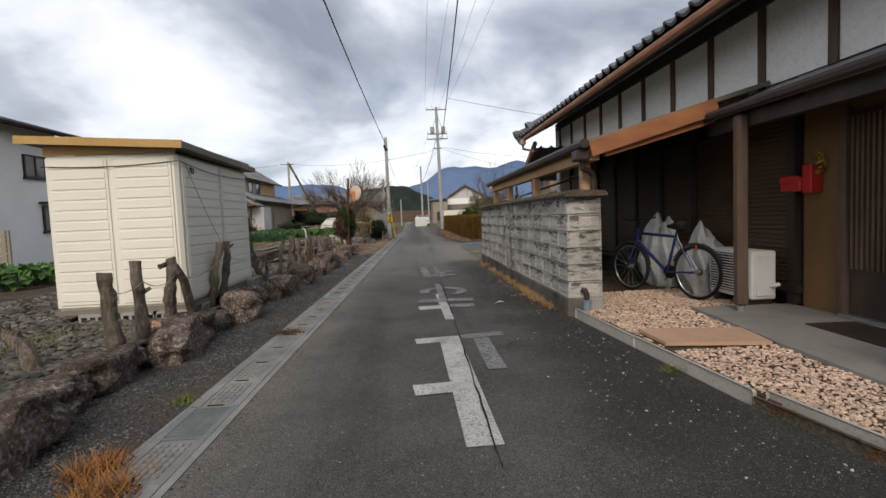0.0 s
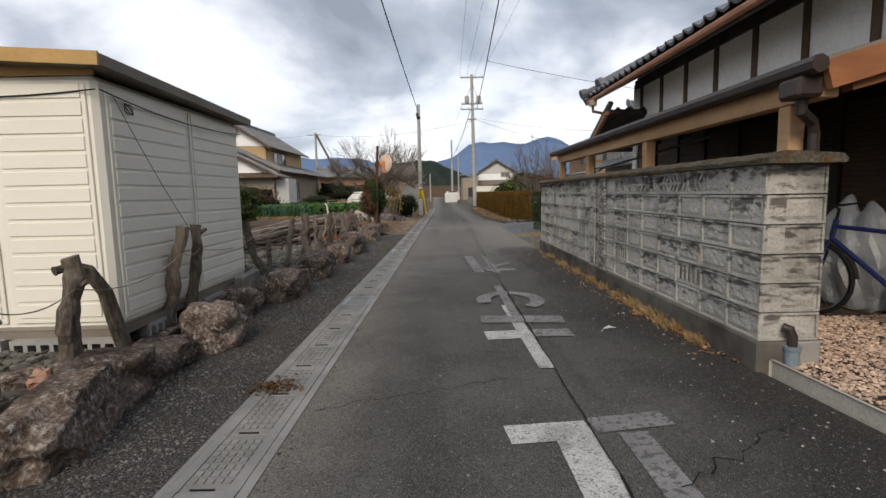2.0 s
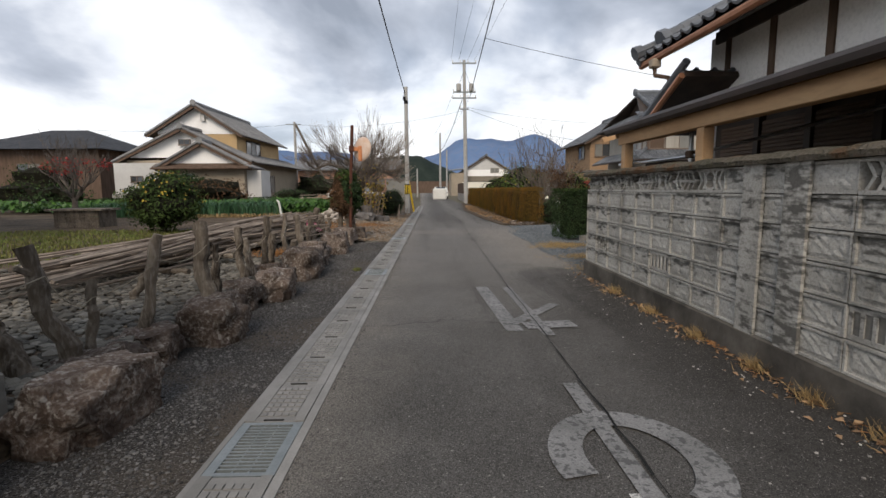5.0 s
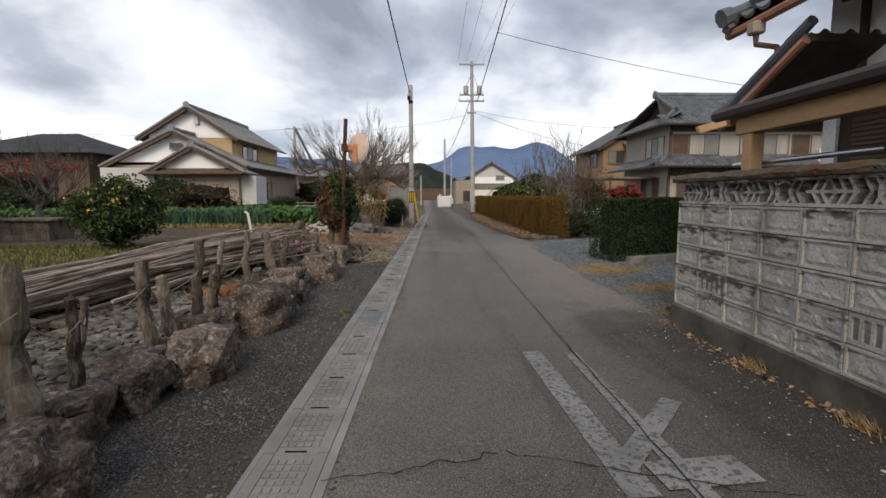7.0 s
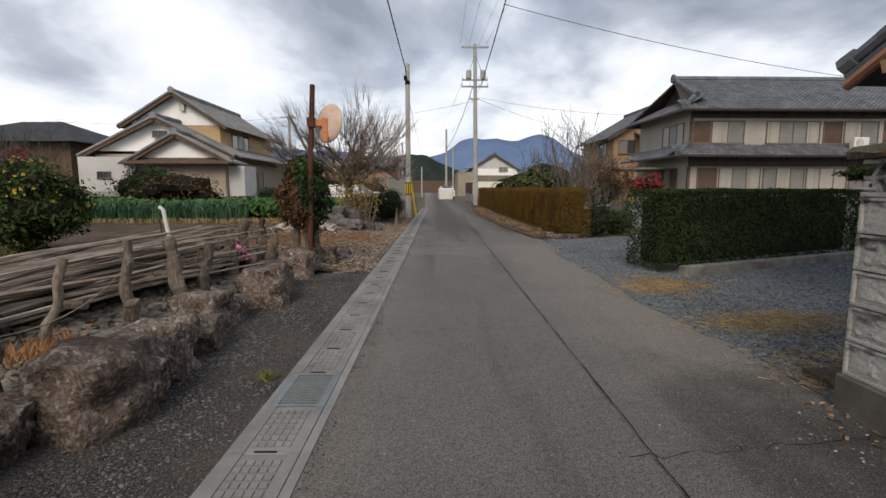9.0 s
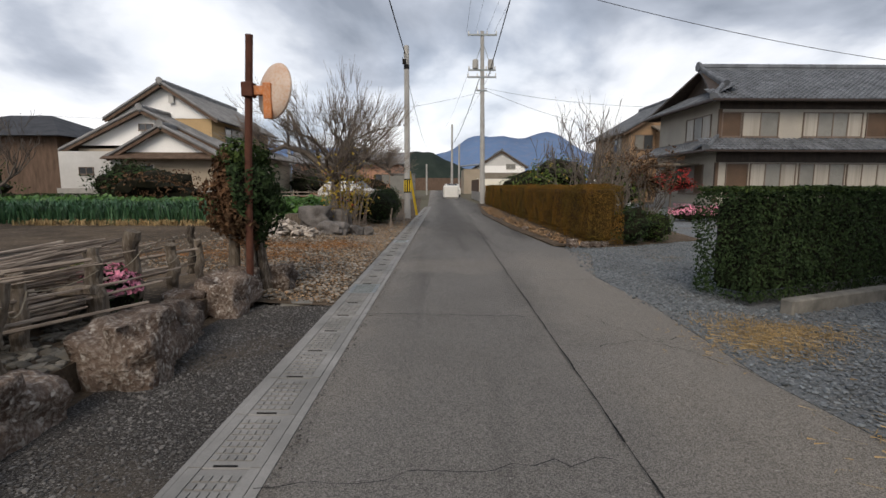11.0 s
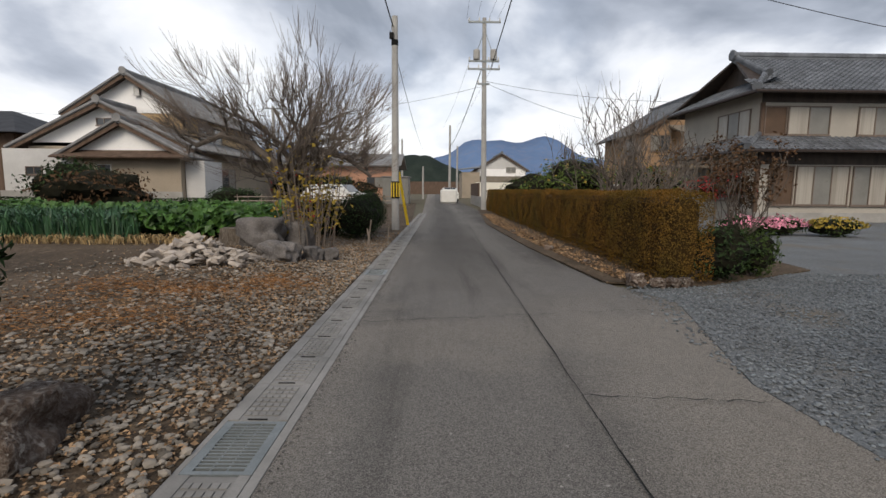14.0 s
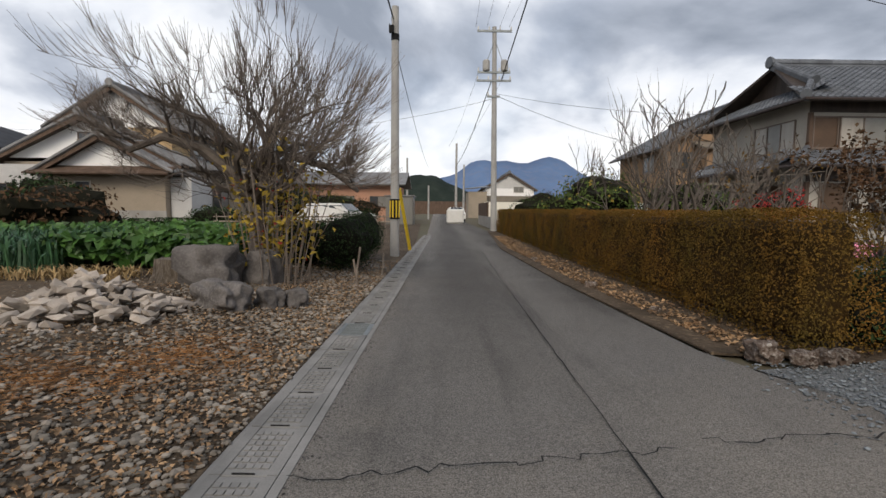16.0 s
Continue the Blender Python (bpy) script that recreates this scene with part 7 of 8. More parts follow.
def along_wall(r):
    y = r.uniform(5.6, 12.6)
    return BX - 0.03 - abs(r.normal(0, 0.10)), y, 0.01
litter("fallen_leaves", "leaflitter", 380, along_wall, 0.045, "dead leaves gathered at the wall foot", 65)
def tufts(name, material, spots, n, h, label, seed):
    r = np.random.RandomState(seed)
    V, Fc = [], []
    for cx, cy, rad, z in spots:
        for i in range(n):
            x, y = cx + r.normal(0, rad), cy + r.normal(0, rad)
            a, hh, l = r.uniform(0, math.tau), h * r.uniform(0.4, 1.2), h * r.uniform(0.3, 1.3)
            k = len(V)
            w = 0.004
            V += [(x - w, y, z), (x + w, y + w, z), (x + math.cos(a) * l, y + math.sin(a) * l, z + hh)]
            Fc.append((k, k + 1, k + 2))
    return tagged(raw(name, V, Fc, material), label, "dry grass", kind="stuff")
tufts("dry_grass", "straw", [(1.68, y, 0.05, 0.0) for y in (6.1, 6.5, 6.75, 7.0, 7.3, 7.45, 7.8, 8.3, 8.8, 9.5, 10.3, 11.2)], 110, 0.09, "dry straw tufts growing at the wall foot", 66)
tufts("dry_grass", "straw", [(2.35, 14.2, 0.16, 0), (2.7, 14.05, 0.2, 0), (2.2, 15.7, 0.2, 0), (2.6, 15.9, 0.2, 0), (2.05, 12.9, 0.12, 0), (3.1, 14.3, 0.2, 0), (2.3, 16.2, 0.2, 0)], 420, 0.05, "patches of flattened straw on the drive", 67)
tufts("dry_grass", "needles", [(-1.45, 2.2, 0.07, 0.005), (-1.62, 2.45, 0.06, 0.0), (-2.62, 12.6, 0.12, 0.3)], 260, 0.10, "dry grass clump beside the drain", 68)
def straw_bits(name, material, spots, n, label, seed):
    """Short flattened stalks lying about each spot."""
    r = np.random.RandomState(seed)
    V, Fc = [], []
    for cx, cy, rx, ry, z in spots:
        for i in range(n):
            x, y, a = cx + r.normal(0, rx), cy + r.normal(0, ry), r.uniform(0, math.tau)
            l, w, zz = r.uniform(0.03, 0.10), 0.0025, (z if z is not None else (slope_z(x, y) if x > -3.6 else GZ0) + 0.012) + r.uniform(0.003, 0.022)
            dx, dy = math.cos(a) * l / 2, math.sin(a) * l / 2
            k = len(V)
            V += [(x - dx - dy / l * w, y - dy + dx / l * w, zz), (x - dx + dy / l * w, y - dy - dx / l * w, zz), (x + dx + dy / l * w, y + dy - dx / l * w, zz + r.uniform(-0.004, 0.008)), (x + dx - dy / l * w, y + dy + dx / l * w, zz)]
            Fc.append((k, k + 1, k + 2, k + 3))
    return tagged(raw(name, V, Fc, material), label, "dry grass", kind="stuff")
straw_bits("straw_litter", "straw", [(2.30, 14.15, 0.30, 0.16, 0.004), (2.75, 14.35, 0.25, 0.14, 0.004), (2.15, 15.7, 0.25, 0.2, 0.004), (2.5, 16.0, 0.3, 0.15, 0.004), (2.1, 12.85, 0.16, 0.12, 0.004), (2.4, 13.2, 0.3, 0.2, 0.004)], 900, "flattened pale straw lying on the gravel", 165)
straw_bits("needle_litter", "needles", [(-2.9, 19.6, 0.45, 0.25, None), (-3.5, 20.6, 0.4, 0.3, None), (-2.7, 20.8, 0.35, 0.25, None), (-3.9, 19.2, 0.4, 0.25, None), (-2.2, 21.5, 0.25, 0.3, None)], 1100, "orange-brown fallen needles drifted over the bank", 166)
straw_bits("needle_litter", "needles", [(1.66, 6.3, 0.05, 0.25, 0.004), (1.64, 7.2, 0.06, 0.3, 0.004), (1.68, 9.0, 0.05, 0.8, 0.004)], 150, "orange-brown needles at the wall foot", 167)
tufts("weeds", "grass", [(-1.62, 3.4, 0.03, 0.0), (1.83, 3.4, 0.03, 0.0), (2.15, 12.95, 0.08, 0), (2.9, 13.4, 0.2, 0), (-1.55, 13.0, 0.02, 0), (1.78, 11.3, 0.04, 0)], 70, 0.06, "small green weeds in the cracks", 69)

# rubble heap, stump and boulders on the bank
rh = thing("rubble_heap", "heap of broken pale stones and concrete rubble", "rubble heap", (-3.75, 22.6, 0.14))
rk = random.Random(8)
RB = []
for s in range(4):
    bm = rock_bm(20 + s, 1, 0.5, 2.0)
    me = bpy.data.meshes.new("rubble")
    bm.to_mesh(me)
    bm.free()
    me.materials.append(M["rubble"])
    RB.append(me)
for i in range(170):
    a, d = rk.uniform(0, math.tau), rk.random() ** 0.6
    x, y = math.cos(a) * d * 0.85, math.sin(a) * d * 0.85
    z = (1 - d) * 0.38 + rk.uniform(-0.03, 0.03)
    s = rk.uniform(0.09, 0.22)
    piece("stone", RB[i % 4], rh, Matrix.LocRotScale((x, y, z), Euler((rk.uniform(-0.6, 0.6), rk.uniform(-0.6, 0.6), rk.uniform(0, 6))), (s * 1.4, s, s * 0.5)))
for k, (x, y, sx, sy, sz) in enumerate(((-3.35, 24.4, 0.95, 0.75, 0.85), (-2.85, 24.9, 0.6, 0.6, 0.75), (-2.75, 23.2, 0.95, 0.42, 0.45), (-2.25, 23.4, 0.35, 0.3, 0.36), (-2.0, 23.6, 0.32, 0.3, 0.34))):
    ob = new("boulder", RM[k].copy())
    ob.data.materials[0] = M["greyrock"]
    ob.matrix_basis = Matrix.LocRotScale((x, y, slope_z(x, y) + sz * 0.22), Euler((0, 0, k * 1.3)), (sx, sy, sz))
    tagged(ob, "smooth dark grey boulder on the leafy bank", "boulder", "boulders on the bank")
stp = thing("tree_stump", "weathered grey tree stump beside boulders", "tree stump", (-3.95, 24.6, 0.15))
bm = bmesh.new()
tube(bm, [(0, 0, -0.05), (0, 0, 0.12), (0, 0, 0.34)], [0.36, 0.27, 0.24], 14)
for v in bm.verts:
    k = 1 + 0.12 * math.sin(math.atan2(v.co.y, v.co.x) * 7)
    v.co.x *= k
    v.co.y *= k
part("trunk", bm, "drywood", stp)
for k, (x, y, s) in enumerate(((2.33, 21.75, 0.26), (2.55, 21.6, 0.2), (2.75, 21.65, 0.2), (2.95, 21.7, 0.18), (2.05, 25.4, 0.18), (2.25, 23.6, 0.12), (2.1, 27.5, 0.12), (1.95, 29.5, 0.14))):
    ob = new("stone", RM[k % 6])
    ob.matrix_basis = Matrix.LocRotScale((x, y, s * 0.3), Euler((0, 0, k)), (s, s * 1.1, s * 0.8))
    tagged(ob, "pale rounded stone on the verge by the hedge", "stone", "stones by the hedge")

fs = thing("flat_stone", "flat grey stone slab on the shoulder", "stone", (-1.78, 17.05, 0.0), 12)
part("slab", boxes(((-0.16, -0.14, -0.02), (0.16, 0.14, 0.025)), bevel=0.015), "blockdark", fs)

# ---- trees ----
def bare_tree(name, at, seed, trunk, limbs, length, depth, label, spread=0.65, up=0.3, leaves=None, kids=(2, 4), minr=0.004, rad=0.10, shrink=0.7, whips=0, elev=(0.35, 1.1), arms=()):
    t = thing(name, label, "tree", at)
    r = random.Random(seed)
    bm = bmesh.new()
    top = Vector((0.04, 0, trunk))
    tube(bm, [(0, 0, -0.1), (0.01, 0, trunk * 0.1), (0.03, 0.02, trunk * 0.6), top], [rad * 1.6, rad * 1.15, rad, rad * 0.95], 9)
    part("trunk", bm, "bark", t)
    tips = []
    bm = bmesh.new()
    for i in range(limbs):
        a = i * math.tau / limbs + r.uniform(-0.3, 0.3)
        e = r.uniform(*elev)
        d = Vector((math.cos(a) * math.cos(e), math.sin(a) * math.cos(e), math.sin(e)))
        grow(bm, top - Vector((0, 0, r.uniform(0, 0.25) * trunk)), d, length * r.uniform(0.8, 1.15), rad * r.uniform(0.45, 0.7), depth, r, spread, up, kids, shrink, 0.40, tips, minr)
    for pts in arms:
        pts = [Vector(q) for q in pts]
        rads = [rad * (0.75 - 0.5 * k / (len(pts) - 1)) for k in range(len(pts))]
        tube(bm, pts, rads, 7)
        for k in range(1, len(pts)):
            for j in range(3):
                q = pts[k].lerp(pts[k - 1], r.random() * 0.8)
                grow(bm, q, ((pts[k] - pts[k - 1]).normalized() * 0.5 + Vector((r.uniform(-0.5, 0.5), r.uniform(-0.6, 0.6), r.uniform(-0.3, 0.9)))).normalized(), length * 0.38, rads[k] * 0.5, 2, r, spread, up, kids, shrink, 0.40, tips, minr)
    part("crown", bm, "bark", t)
    if whips:
        bm = bmesh.new()
        for q, dd in tips:
            for k in range(whips):
                o = Vector((q.x, q.y, max(0.1, q.z - trunk))).normalized()
                v = (dd * 0.5 + o * 0.8 + Vector((r.gauss(0, 0.3), r.gauss(0, 0.3), 0.35))).normalized()
                p = q - dd * r.uniform(0, 0.25)
                L = r.uniform(0.18, 0.5)
                tube(bm, [p, p + v * L * 0.5 + Vector((0, 0, 0.02)), p + v * L + Vector((0, 0, 0.08))], [0.0038, 0.003, 0.002], 3, False)
        tagged(part("twig_spray", bm, "twig", t), kind="stuff")
    if leaves:
        m, n, size, low = leaves
        rr = np.random.RandomState(seed)
        sel = [tips[rr.randint(len(tips))] for _ in range(n)]
        if low:
            sel = [s for s in sel if s[0].z < low]
        P = [np.array(s[0]) + rr.normal(0, 0.06, 3) for s in sel]
        leaf_mesh("leaves", m, P, [(0, 0, 1)] * len(P), size, t, 1.7, 0.8, seed)
    return t
bare_tree("bare_fruit_tree", (-3.1, 25.3, 0.10), 3, 1.45, 10, 1.08, 3, "leafless grey fruit tree with dense upright twigs", 1.0, 0.03, None, (3, 4), 0.0035, 0.12, 0.72, whips=6, elev=(-0.05, 0.9), arms=(((0.0, 0, 1.35), (-0.7, -0.2, 1.95), (-1.2, -0.3, 2.1), (-1.65, -0.35, 1.9), (-2.0, -0.3, 2.1)), ((0.02, 0, 1.4), (0.6, -0.2, 1.85), (1.15, -0.3, 1.7), (1.6, -0.3, 1.35))))
# thicket of shoots round its foot
th = thing("shoot_thicket", "thicket of thin upright shoots with some yellow leaves", "shrub", (-2.75, 25.1, 0.08))
rt = random.Random(33)
bm = bmesh.new()
tips = []
for i in range(60):
    a, d = rt.uniform(0, math.tau), rt.uniform(0.03, 0.5)
    p = Vector((math.cos(a) * d, math.sin(a) * d, 0))
    e = p + Vector((math.cos(a) * rt.uniform(0.05, 0.5), math.sin(a) * rt.uniform(0.05, 0.5), rt.uniform(0.8, 2.2)))
    tube(bm, [p, p.lerp(e, 0.5) + Vector((rt.gauss(0, 0.05), rt.gauss(0, 0.05), 0)), e], [0.011, 0.008, 0.004], 4)
    tips.append((p, e))
tagged(part("shoot_clump", bm, "twig", th), kind="stuff")
rr = np.random.RandomState(3)
P = []
for i in range(900):
    p, e = tips[rr.randint(60)]
    P.append(np.array(p.lerp(e, rr.uniform(0.35, 1.0))) + rr.normal(0, 0.07, 3))
leaf_mesh("leaves", "leafyellow", P[:650], [(0, 0, 1)] * 650, 0.10, th, 1.6, 0.9, 4)
leaf_mesh("leaves", "leafred", P[650:720], [(0, 0, 1)] * 70, 0.06, th, 1.6, 0.9, 5)
bare_tree("bare_fruit_tree", (4.6, 27.5, 0.0), 6, 0.7, 8, 1.2, 3, "leafless sprawling fruit tree behind the rusty hedge", 0.9, 0.2, None, (2, 4), 0.009, 0.09, 0.72)
bare_tree("bare_fruit_tree", (5.4, 31.0, 0.0), 9, 0.8, 8, 1.4, 3, "leafless pale-barked fruit tree with tall whips", 0.6, 0.5, None, (2, 4), 0.009, 0.09, 0.75, whips=1)
bare_tree("bare_fruit_tree", (4.3, 24.6, 0.0), 15, 0.7, 6, 0.8, 3, "small leafless tree behind the hedge end", 0.8, 0.3, ("leafrust", 160, 0.05, 0), (2, 4), 0.006, 0.06, 0.72)
bare_tree("bare_garden_tree", (-14.0, 25.0, GZ0), 19, 0.8, 6, 0.9, 3, "bare garden tree with red leaves", 0.8, 0.3, ("leafred", 700, 0.10, 2.2), (2, 4), 0.008, 0.10, 0.75)
bare_tree("bare_garden_tree", (-21.5, 36.0, GZ0), 22, 0.9, 8, 1.3, 3, "bare garden tree with upright shoots", 0.6, 0.6, None, (3, 4), 0.010, 0.13, 0.75)
bush("citrus_tree", (5.4, 36.5, 0.0), (1.9, 2.2, 1.1), "leafcitrus", 0.13, 3600, "green citrus tree with pale yellow fruit", 71, 0.3, flowers=("leafyellow", 90, 0.12), stem=0.25, cat="tree")
bush("citrus_tree", (7.4, 33.5, 0.0), (1.3, 1.3, 0.9), "leafcitrus", 0.12, 2200, "green citrus tree behind bare branches", 72, 0.3, stem=0.3, cat="tree")
bush("juniper_bush", (3.6, 22.1, 0.0), (0.42, 0.4, 0.42), "leafdark", 0.06, 1500, "feathery dark juniper at the hedge end", 73, 0.25)
bush("juniper_bush", (4.25, 22.5, 0.0), (0.40, 0.4, 0.36), "leafmid", 0.06, 1200, "feathery green juniper beside the drive", 74, 0.25)
bare_tree("nandina_shrub", (4.15, 22.7, 0.0), 27, 0.55, 10, 0.62, 2, "thin-stemmed shrub with dark and reddish leaves", 0.35, 0.7, ("leafbrown", 2200, 0.055, 0), (2, 4), 0.006, 0.03, 0.78)
bush("red_maple", (8.6, 31.0, 0.0), (0.8, 0.8, 0.38), "leafred", 0.10, 900, "small red-leaved maple by the house", 75, 0.3, stem=1.0, cat="tree")
for i, (x, y, f) in enumerate(((8.4, 29.0, "pink"), (9.6, 29.4, "pink"), (10.8, 29.0, "leafyellow"))):
    bush("flower_bed", (x, y, 0.0), (0.75, 0.5, 0.26), "leafmid", 0.07, 700, "low clump of chrysanthemums in bloom", 80 + i, 0.25, flowers=(f, 500, 0.07), cat="flowers", group="flower clumps before the house")
for i, (x, y, rx, h) in enumerate(((-12.2, 33.0, 1.8, 0.9), (-25, 38, 2.5, 1.4), (-19, 30.5, 1.5, 0.8), (-5.8, 52, 1.5, 0.9), (-8, 55, 1.8, 1.2), (-12, 58, 2.5, 1.5), (12, 72, 3, 1.6), (8, 60, 2.2, 1.3))):
    bush("garden_shrub", (x, y, 0.0), (rx, rx * 0.7, h), ("leafbrown", "leafmid", "leafdark")[i % 3], 0.16, 1300, "loose garden shrub among the houses", 90 + i, 0.35, group="shrubs among the houses")

# ---- poles and wires ----
def pole_thing(at, h, r0, r1, label, lean=0.0):
    t = thing("utility_pole", label, "utility pole", at)
    bm = bmesh.new()
    tube(bm, [(0, 0, -0.2), (lean * 0.5, 0, h * 0.5), (lean, 0, h)], [r0, (r0 + r1) / 2, r1], 14)
    part("shaft", bm, "pole", t, smooth=False)
    return t
pl = pole_thing((-1.46, 30.2, 0), 6.1, 0.115, 0.085, "concrete utility pole with a striped guard band")
bm = bmesh.new()
tube(bm, [(0, 0, 0.95), (0, 0, 1.45)], 0.125, 14)
band = part("guard_band", bm, "black", pl)
for k in range(4):
    a = -2.6 + k * 0.7
    bm = bmesh.new()
    tube(bm, [(0.124 * math.cos(a), 0.124 * math.sin(a), 0.99), (0.124 * math.cos(a), 0.124 * math.sin(a), 1.41)], 0.022, 4)
    part("stripe", bm, "yellow", band)
bm = bmesh.new()
tube(bm, [(0, 0, 5.3), (0, 0, 5.45)], 0.10, 12)
box(bm, (-0.14, -0.16, 5.45), (-0.02, -0.06, 5.62))
part("cable_clamp", bm, "black", pl)
gy = thing("guy_wire_guard", "yellow plastic guard on a slanting guy wire", "guy wire")
bm = bmesh.new()
tube(bm, [(-1.2, 32.2, 0), (-1.45, 31.4, 1.75)], 0.05, 8)
part("guard", bm, "yellow", gy)
bm = bmesh.new()
tube(bm, [(-1.45, 31.4, 1.74), (-1.56, 30.3, 5.9)], 0.008, 5)
part("wire", bm, "cable", gy)

pr = pole_thing((2.68, 45.6, 0), 11.2, 0.18, 0.12, "tall concrete utility pole with crossarms and transformers", -0.15)
for z, w in ((10.95, 0.95), (8.75, 0.9), (8.3, 0.95), (7.45, 0.35)):
    ca = part("crossarm", boxes(((-w - 0.15, -0.16, z - 0.05), (w - 0.15, -0.06, z + 0.05))), "grate", pr)
    for k in range(4 if w > 0.5 else 1):
        x = -w - 0.1 + k * (2 * w - 0.1) / 3
        bm = bmesh.new()
        tube(bm, [(x, -0.11, z + 0.05), (x, -0.11, z + 0.12), (x, -0.11, z + 0.16), (x, -0.11, z + 0.24)], [0.03, 0.05, 0.03, 0.04], 8)
        part("insulator", bm, "white", ca)
bm = bmesh.new()
tube(bm, [(-0.75, -0.1, 8.8), (-0.12, -0.1, 10.5)], 0.02, 5)
tube(bm, [(0.5, -0.1, 8.8), (-0.12, -0.1, 10.5)], 0.02, 5)
part("brace", bm, "grate", pr)
for x in (-0.58, 0.42):
    bm = bmesh.new()
    tube(bm, [(x, -0.1, 8.82), (x, -0.1, 8.88), (x, -0.1, 9.35), (x, -0.1, 9.42)], [0.17, 0.2, 0.2, 0.12], 14)
    part("transformer", bm, "pole", pr)
pole_thing((1.5, 78, 0), 9.2, 0.17, 0.12, "distant concrete utility pole beside the lane")
pole_thing((2.7, 84, 0), 7.2, 0.15, 0.11, "distant concrete utility pole beside the lane")
pole_thing((-4.6, 80, 0), 7.6, 0.15, 0.11, "distant slim utility pole")
pole_thing((-1.9, 80, 0), 4.2, 0.12, 0.10, "short grey post by the lane end")
lp = pole_thing((-14.6, 60, 0), 8.4, 0.16, 0.12, "distant utility pole with a slanting brace")
bm = bmesh.new()
tube(bm, [(0.1, 0, 8.2), (4.3, -1, 0)], 0.13, 8)
part("brace", bm, "bark", lp)
part("crossarm", boxes(((-0.9, -0.12, 8.1), (0.7, -0.02, 8.2))), "grate", lp)
wires = thing("overhead_wires", "black overhead power and telephone cables", "cables")
WR = [((-1.5, 30.2, 5.8), (-1.95, -16, 7.2), 0.5, 0.018), ((-1.6, 30.2, 5.7), (-1.9, 80, 6.4), 0.5, 0.012), ((2.95, 45.5, 8.35), (0.7, -14, 10.6), 0.7, 0.026), ((2.4, 45.6, 8.3), (1.5, 78, 6.6), 0.6, 0.026),
      ((1.5, 45.5, 11.15), (0.4, -14, 12.0), 0.5, 0.007), ((2.1, 45.5, 11.15), (2.0, -14, 12.2), 0.5, 0.007), ((2.8, 45.5, 11.15), (4.2, -14, 12.2), 0.5, 0.007), ((3.3, 45.5, 11.15), (5.6, -14, 12.2), 0.5, 0.007),
      ((1.7, 45.5, 8.8), (0.6, 78, 8.9), 0.4, 0.008), ((3.2, 45.5, 8.8), (2.2, 78, 8.9), 0.4, 0.008), ((2.35, 30, 8.3), (19, 33, 6.3), 0.25, 0.012), ((2.7, 45.5, 7.5), (13.8, 50, 5.3), 0.35, 0.012), ((2.7, 45.5, 7.6), (15, 40, 5.6), 0.4, 0.010), ((2.7, 45.6, 7.4), (-14.6, 60, 8.2), 0.7, 0.010), ((-14.6, 60, 8.2), (-40, 62, 8.0), 0.5, 0.012)]
for a, b, d, r_ in WR:
    bm = bmesh.new()
    tube(bm, sag(a, b, d, 24), r_, 5, False)
    part("cable", bm, "cable", wires)

# ---- vehicles and distant clutter ----
def car(at, rz, col, label, L=4.2, H=1.5):
    c = thing("parked_car", label, "car", at, rz)
    w = 0.82
    prof = [(0, 0.30), (0, 0.72), (0.06, 0.92), (0.95 * L / 4.2, 1.0), (1.5 * L / 4.2, H - 0.04), (2.2 * L / 4.2, H), (3.6 * L / 4.2, H - 0.03), (4.05 * L / 4.2, 1.0), (L, 0.85), (L, 0.30)]
    bm = bmesh.new()
    rows = []
    for s in (-1, -0.86, 0.86, 1):
        rows.append([bm.verts.new((x, s * w * (1 if z < 1.02 else 0.86), z if abs(s) < 1 else z * 0.97 + 0.01)) for x, z in prof])
    for a, b in zip(rows, rows[1:]):
        for k in range(len(prof)):
            bm.faces.new((a[k], a[(k + 1) % len(prof)], b[(k + 1) % len(prof)], b[k]))
    bm.faces.new(rows[0])
    bm.faces.new(rows[-1][::-1])
    part("body", bm, col, c)
    for s in (-1, 1):
        y0, y1 = sorted((s * w * 0.875, s * w * 0.895))
        for x0, x1 in ((1.35, 2.15), (2.22, 3.05), (3.12, 3.75)):
            k = L / 4.2
            part("window", boxes(((x0 * k, y0, 1.03), (x1 * k, y1, H - 0.12))), "glass", c)
        for x in (0.75, L - 0.8):
            bm = bmesh.new()
            tube(bm, [(x, s * w * 0.80, 0.30), (x, s * w * 1.0, 0.30)], 0.30, 16)
            wh_ = part("wheel", bm, "black", c)
            bm = bmesh.new()
            tube(bm, [(x, s * w * 0.99, 0.30), (x, s * w * 1.015, 0.30)], 0.18, 12)
            part("rim", bm, "steel", wh_)
        part("headlight", boxes(((-0.012, min(s * 0.5, s * 0.72), 0.66), (0.03, max(s * 0.5, s * 0.72), 0.78)), bevel=0.005), "frosted", c)
    slab("windscreen", [(0.97 * L / 4.2, -0.6, 1.04), (0.97 * L / 4.2, 0.6, 1.04), (1.47 * L / 4.2, 0.58, H - 0.03), (1.47 * L / 4.2, -0.58, H - 0.03)], -0.015, "glass", c)
    return c
car((-4.3, 45.5, 0.0), 160, "white", "silver-white estate car parked behind the low fence", 4.3, 1.5)
car((8.0, 35.5, 0.0), 80, "white", "white small car parked under the carport", 3.4, 1.55)
car((1.3, 66, 0.0), 92, "white", "white car parked at the lane edge", 4.0, 1.45)
va = thing("white_sheeted_stack", "stack wrapped in white sheeting beside the lane", "stack", (0.9, 60.5, 0))
part("sheeting", boxes(((-0.7, 0, 0), (0.8, 2.5, 1.25)), bevel=0.12), "white", va)
rfn = thing("bamboo_rail_fence", "low fence of thin crossed bamboo poles", "fence")
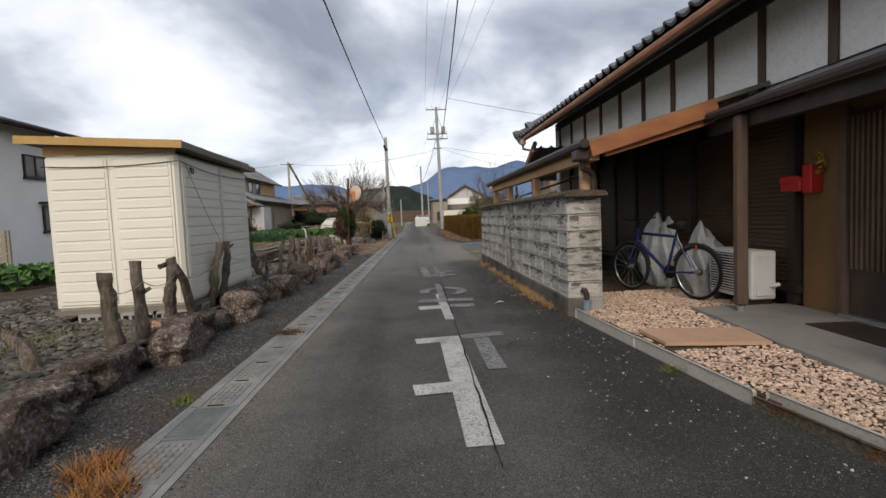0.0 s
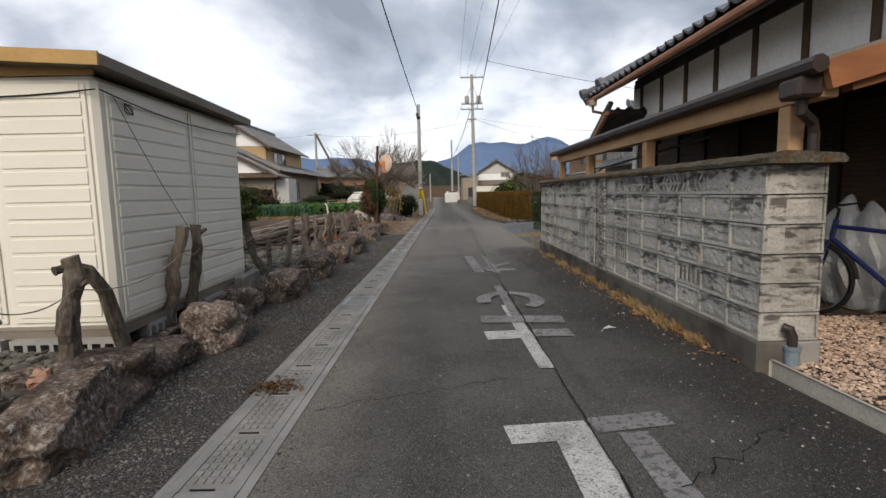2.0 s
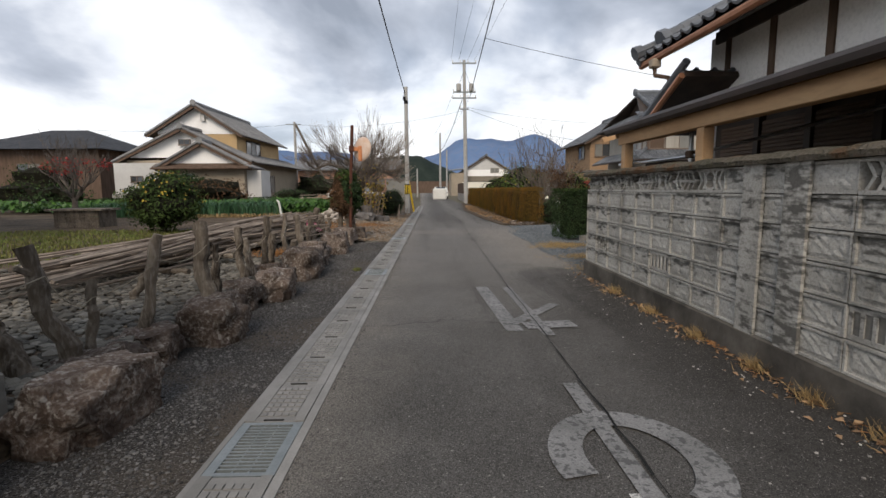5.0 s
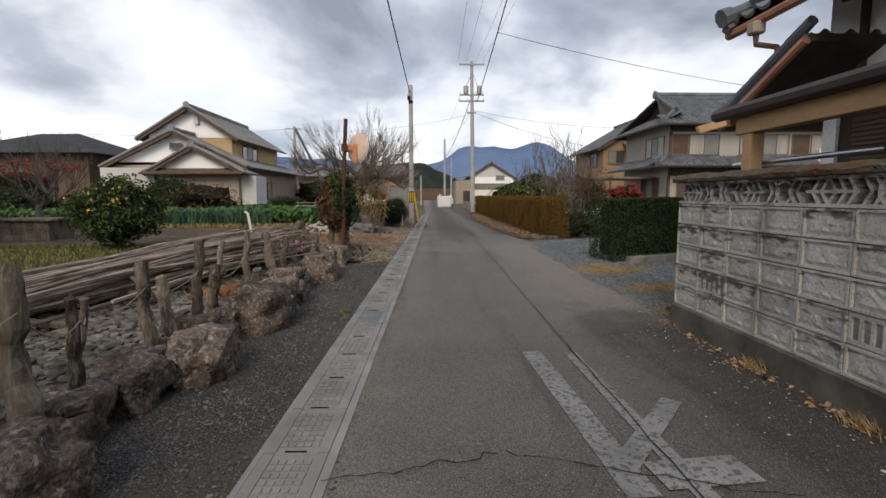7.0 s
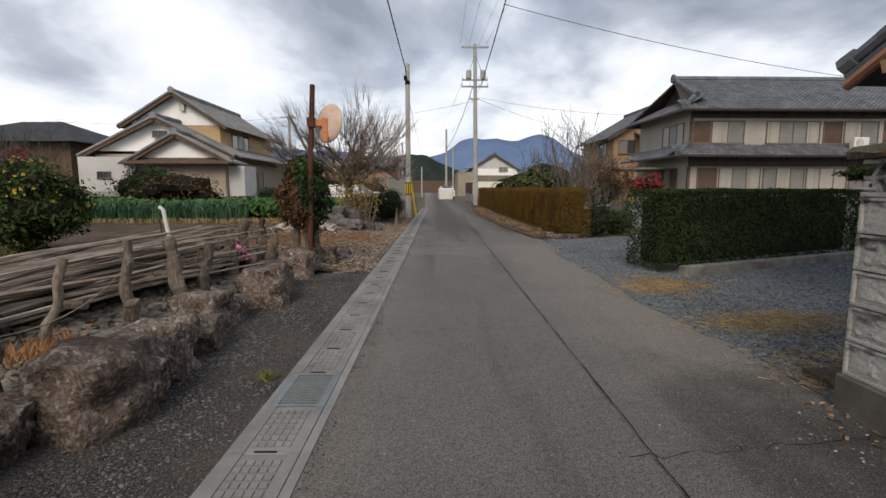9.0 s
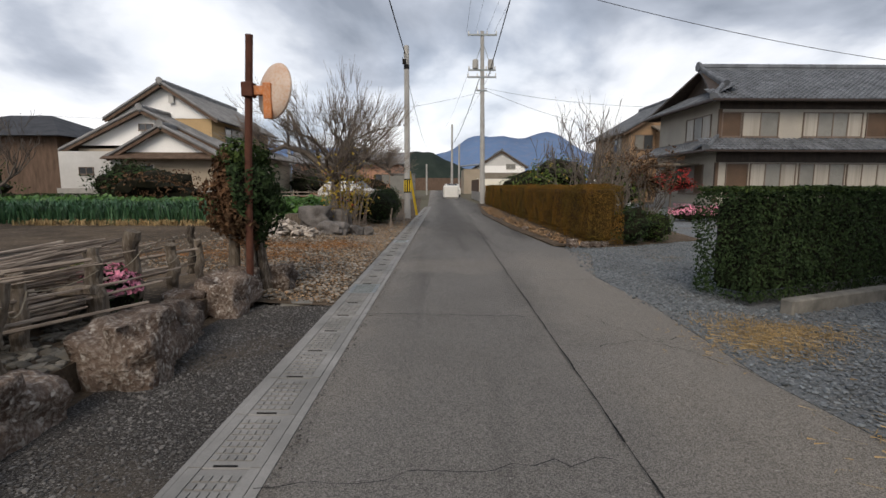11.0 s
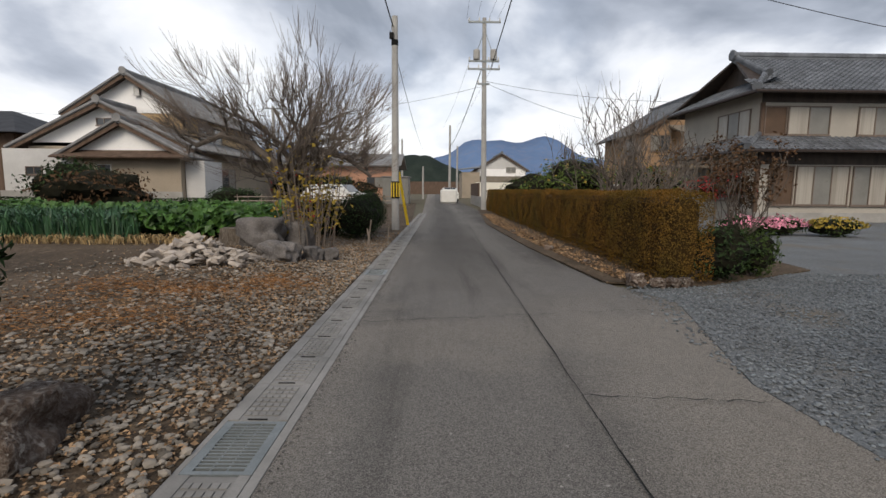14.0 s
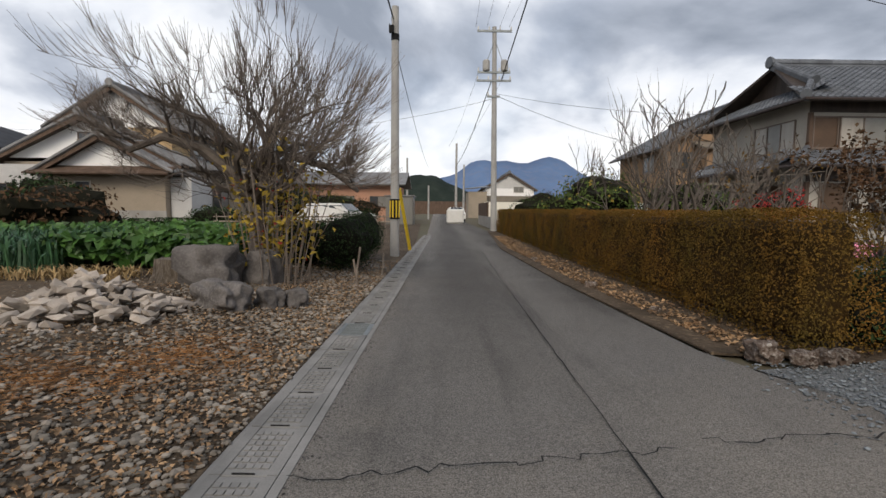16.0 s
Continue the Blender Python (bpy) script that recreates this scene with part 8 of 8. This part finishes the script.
for k in range(16):
    x = -7.4 + k * 0.36
    bm = bmesh.new()
    tube(bm, [(x, 33.6, 0.1), (x + rnd.uniform(-0.15, 0.15), 33.6, 1.0)], 0.016, 5)
    part("upright", bm, "stick", rfn)
for z in (0.75, 0.9):
    bm = bmesh.new()
    tube(bm, [(-7.6, 33.62, z), (-1.9, 33.62, z + 0.05)], 0.02, 5)
    part("rail", bm, "stick", rfn)
pw2 = thing("cream_garden_wall", "cream garden wall with a brown gate beyond the hedge", "wall")
part("wall", boxes(((3.4, 60, 0), (13, 60.2, 1.9))), "cream", pw2)
part("wall", boxes(((2.9, 48, 0), (3.05, 60, 0.75))), "concrete", pw2)
part("gate", boxes(((2.9, 52, 0.75), (3.0, 60, 1.75))), "brownwood", pw2)
bl = thing("blue_sheeted_shed", "small pale blue sheeted shed by the lane", "shed", (-3.4, 56, 0))
part("body", boxes(((-1.2, 0, 0), (0.9, 3, 2.2)), bevel=0.02), "frosted", bl)
part("roof", boxes(((-1.3, -0.1, 2.2), (1.0, 3.1, 2.28))), "tilelight", bl)
be = thing("earth_bank", "dark retaining bank closing the lane's far end", "bank", kind="structure")
part("face", boxes(((-14, 150, 0), (22, 153, 3.4))), "brownwood", be)
for k, (x, h) in enumerate(((-1.55, 0.42), (-1.7, 0.55), (-1.35, 0.38))):
    st = thing("wooden_stake", "pale bare wooden stake by the azaleas", "stake", (x, 25.2 + k * 0.7, 0.02), 0, "stakes by the azaleas")
    bm = bmesh.new()
    tube(bm, [(0, 0, 0), (rnd.uniform(-0.1, 0.1), 0, h)], 0.018, 6)
    part("rod", bm, "stick", st)
cp = thing("compost_box", "old wooden compost box with a plank lid", "box", (-10.4, 20.3, GZ0))
for k in range(3):
    part("board", boxes(((-0.6, -0.4, k * 0.16), (0.6, -0.37, k * 0.16 + 0.15))), "drywood", cp)
for x in (-0.62, 0.59):
    part("side", boxes(((x, -0.4, 0), (x + 0.03, 0.4, 0.47))), "drywood", cp)
part("lid", boxes(((-0.8, -0.5, 0.48), (0.75, 0.45, 0.53))), "drywood", cp)
tap = thing("standpipe", "white standpipe tied to a green stake", "standpipe", (-3.3, 15.2, GZ0))
bm = bmesh.new()
tube(bm, [(0.1, 0, 0), (-0.02, 0, 0.8), (-0.06, 0, 0.83)], 0.02, 8)
part("pipe", bm, "white", tap)
bm = bmesh.new()
tube(bm, [(-0.03, 0.02, 0), (-0.07, 0.02, 0.75)], 0.008, 6)
part("stake", bm, "leafmid", tap)
lt2 = thing("paper_scrap", "crumpled white paper scrap on the asphalt", "litter", (1.12, 6.55, 0.004))
bm = bmesh.new()
vs = [bm.verts.new(p) for p in ((-0.06, -0.02, 0), (0.0, -0.03, 0.012), (0.07, 0.0, 0.002), (0.01, 0.035, 0.015), (-0.03, 0.02, 0.003))]
bm.faces.new(vs)
part("paper", bm, "white", lt2)
ob = new("brick", RM[2])
ob.matrix_basis = Matrix.LocRotScale((-2.6, 5.0, GZ0 + 0.05), Euler((0.2, 0.1, 0.5)), (0.12, 0.2, 0.08))
ob.data = ob.data.copy()
ob.data.materials[0] = M["coral"]
tagged(ob, "broken orange brick among the pebbles", "brick")
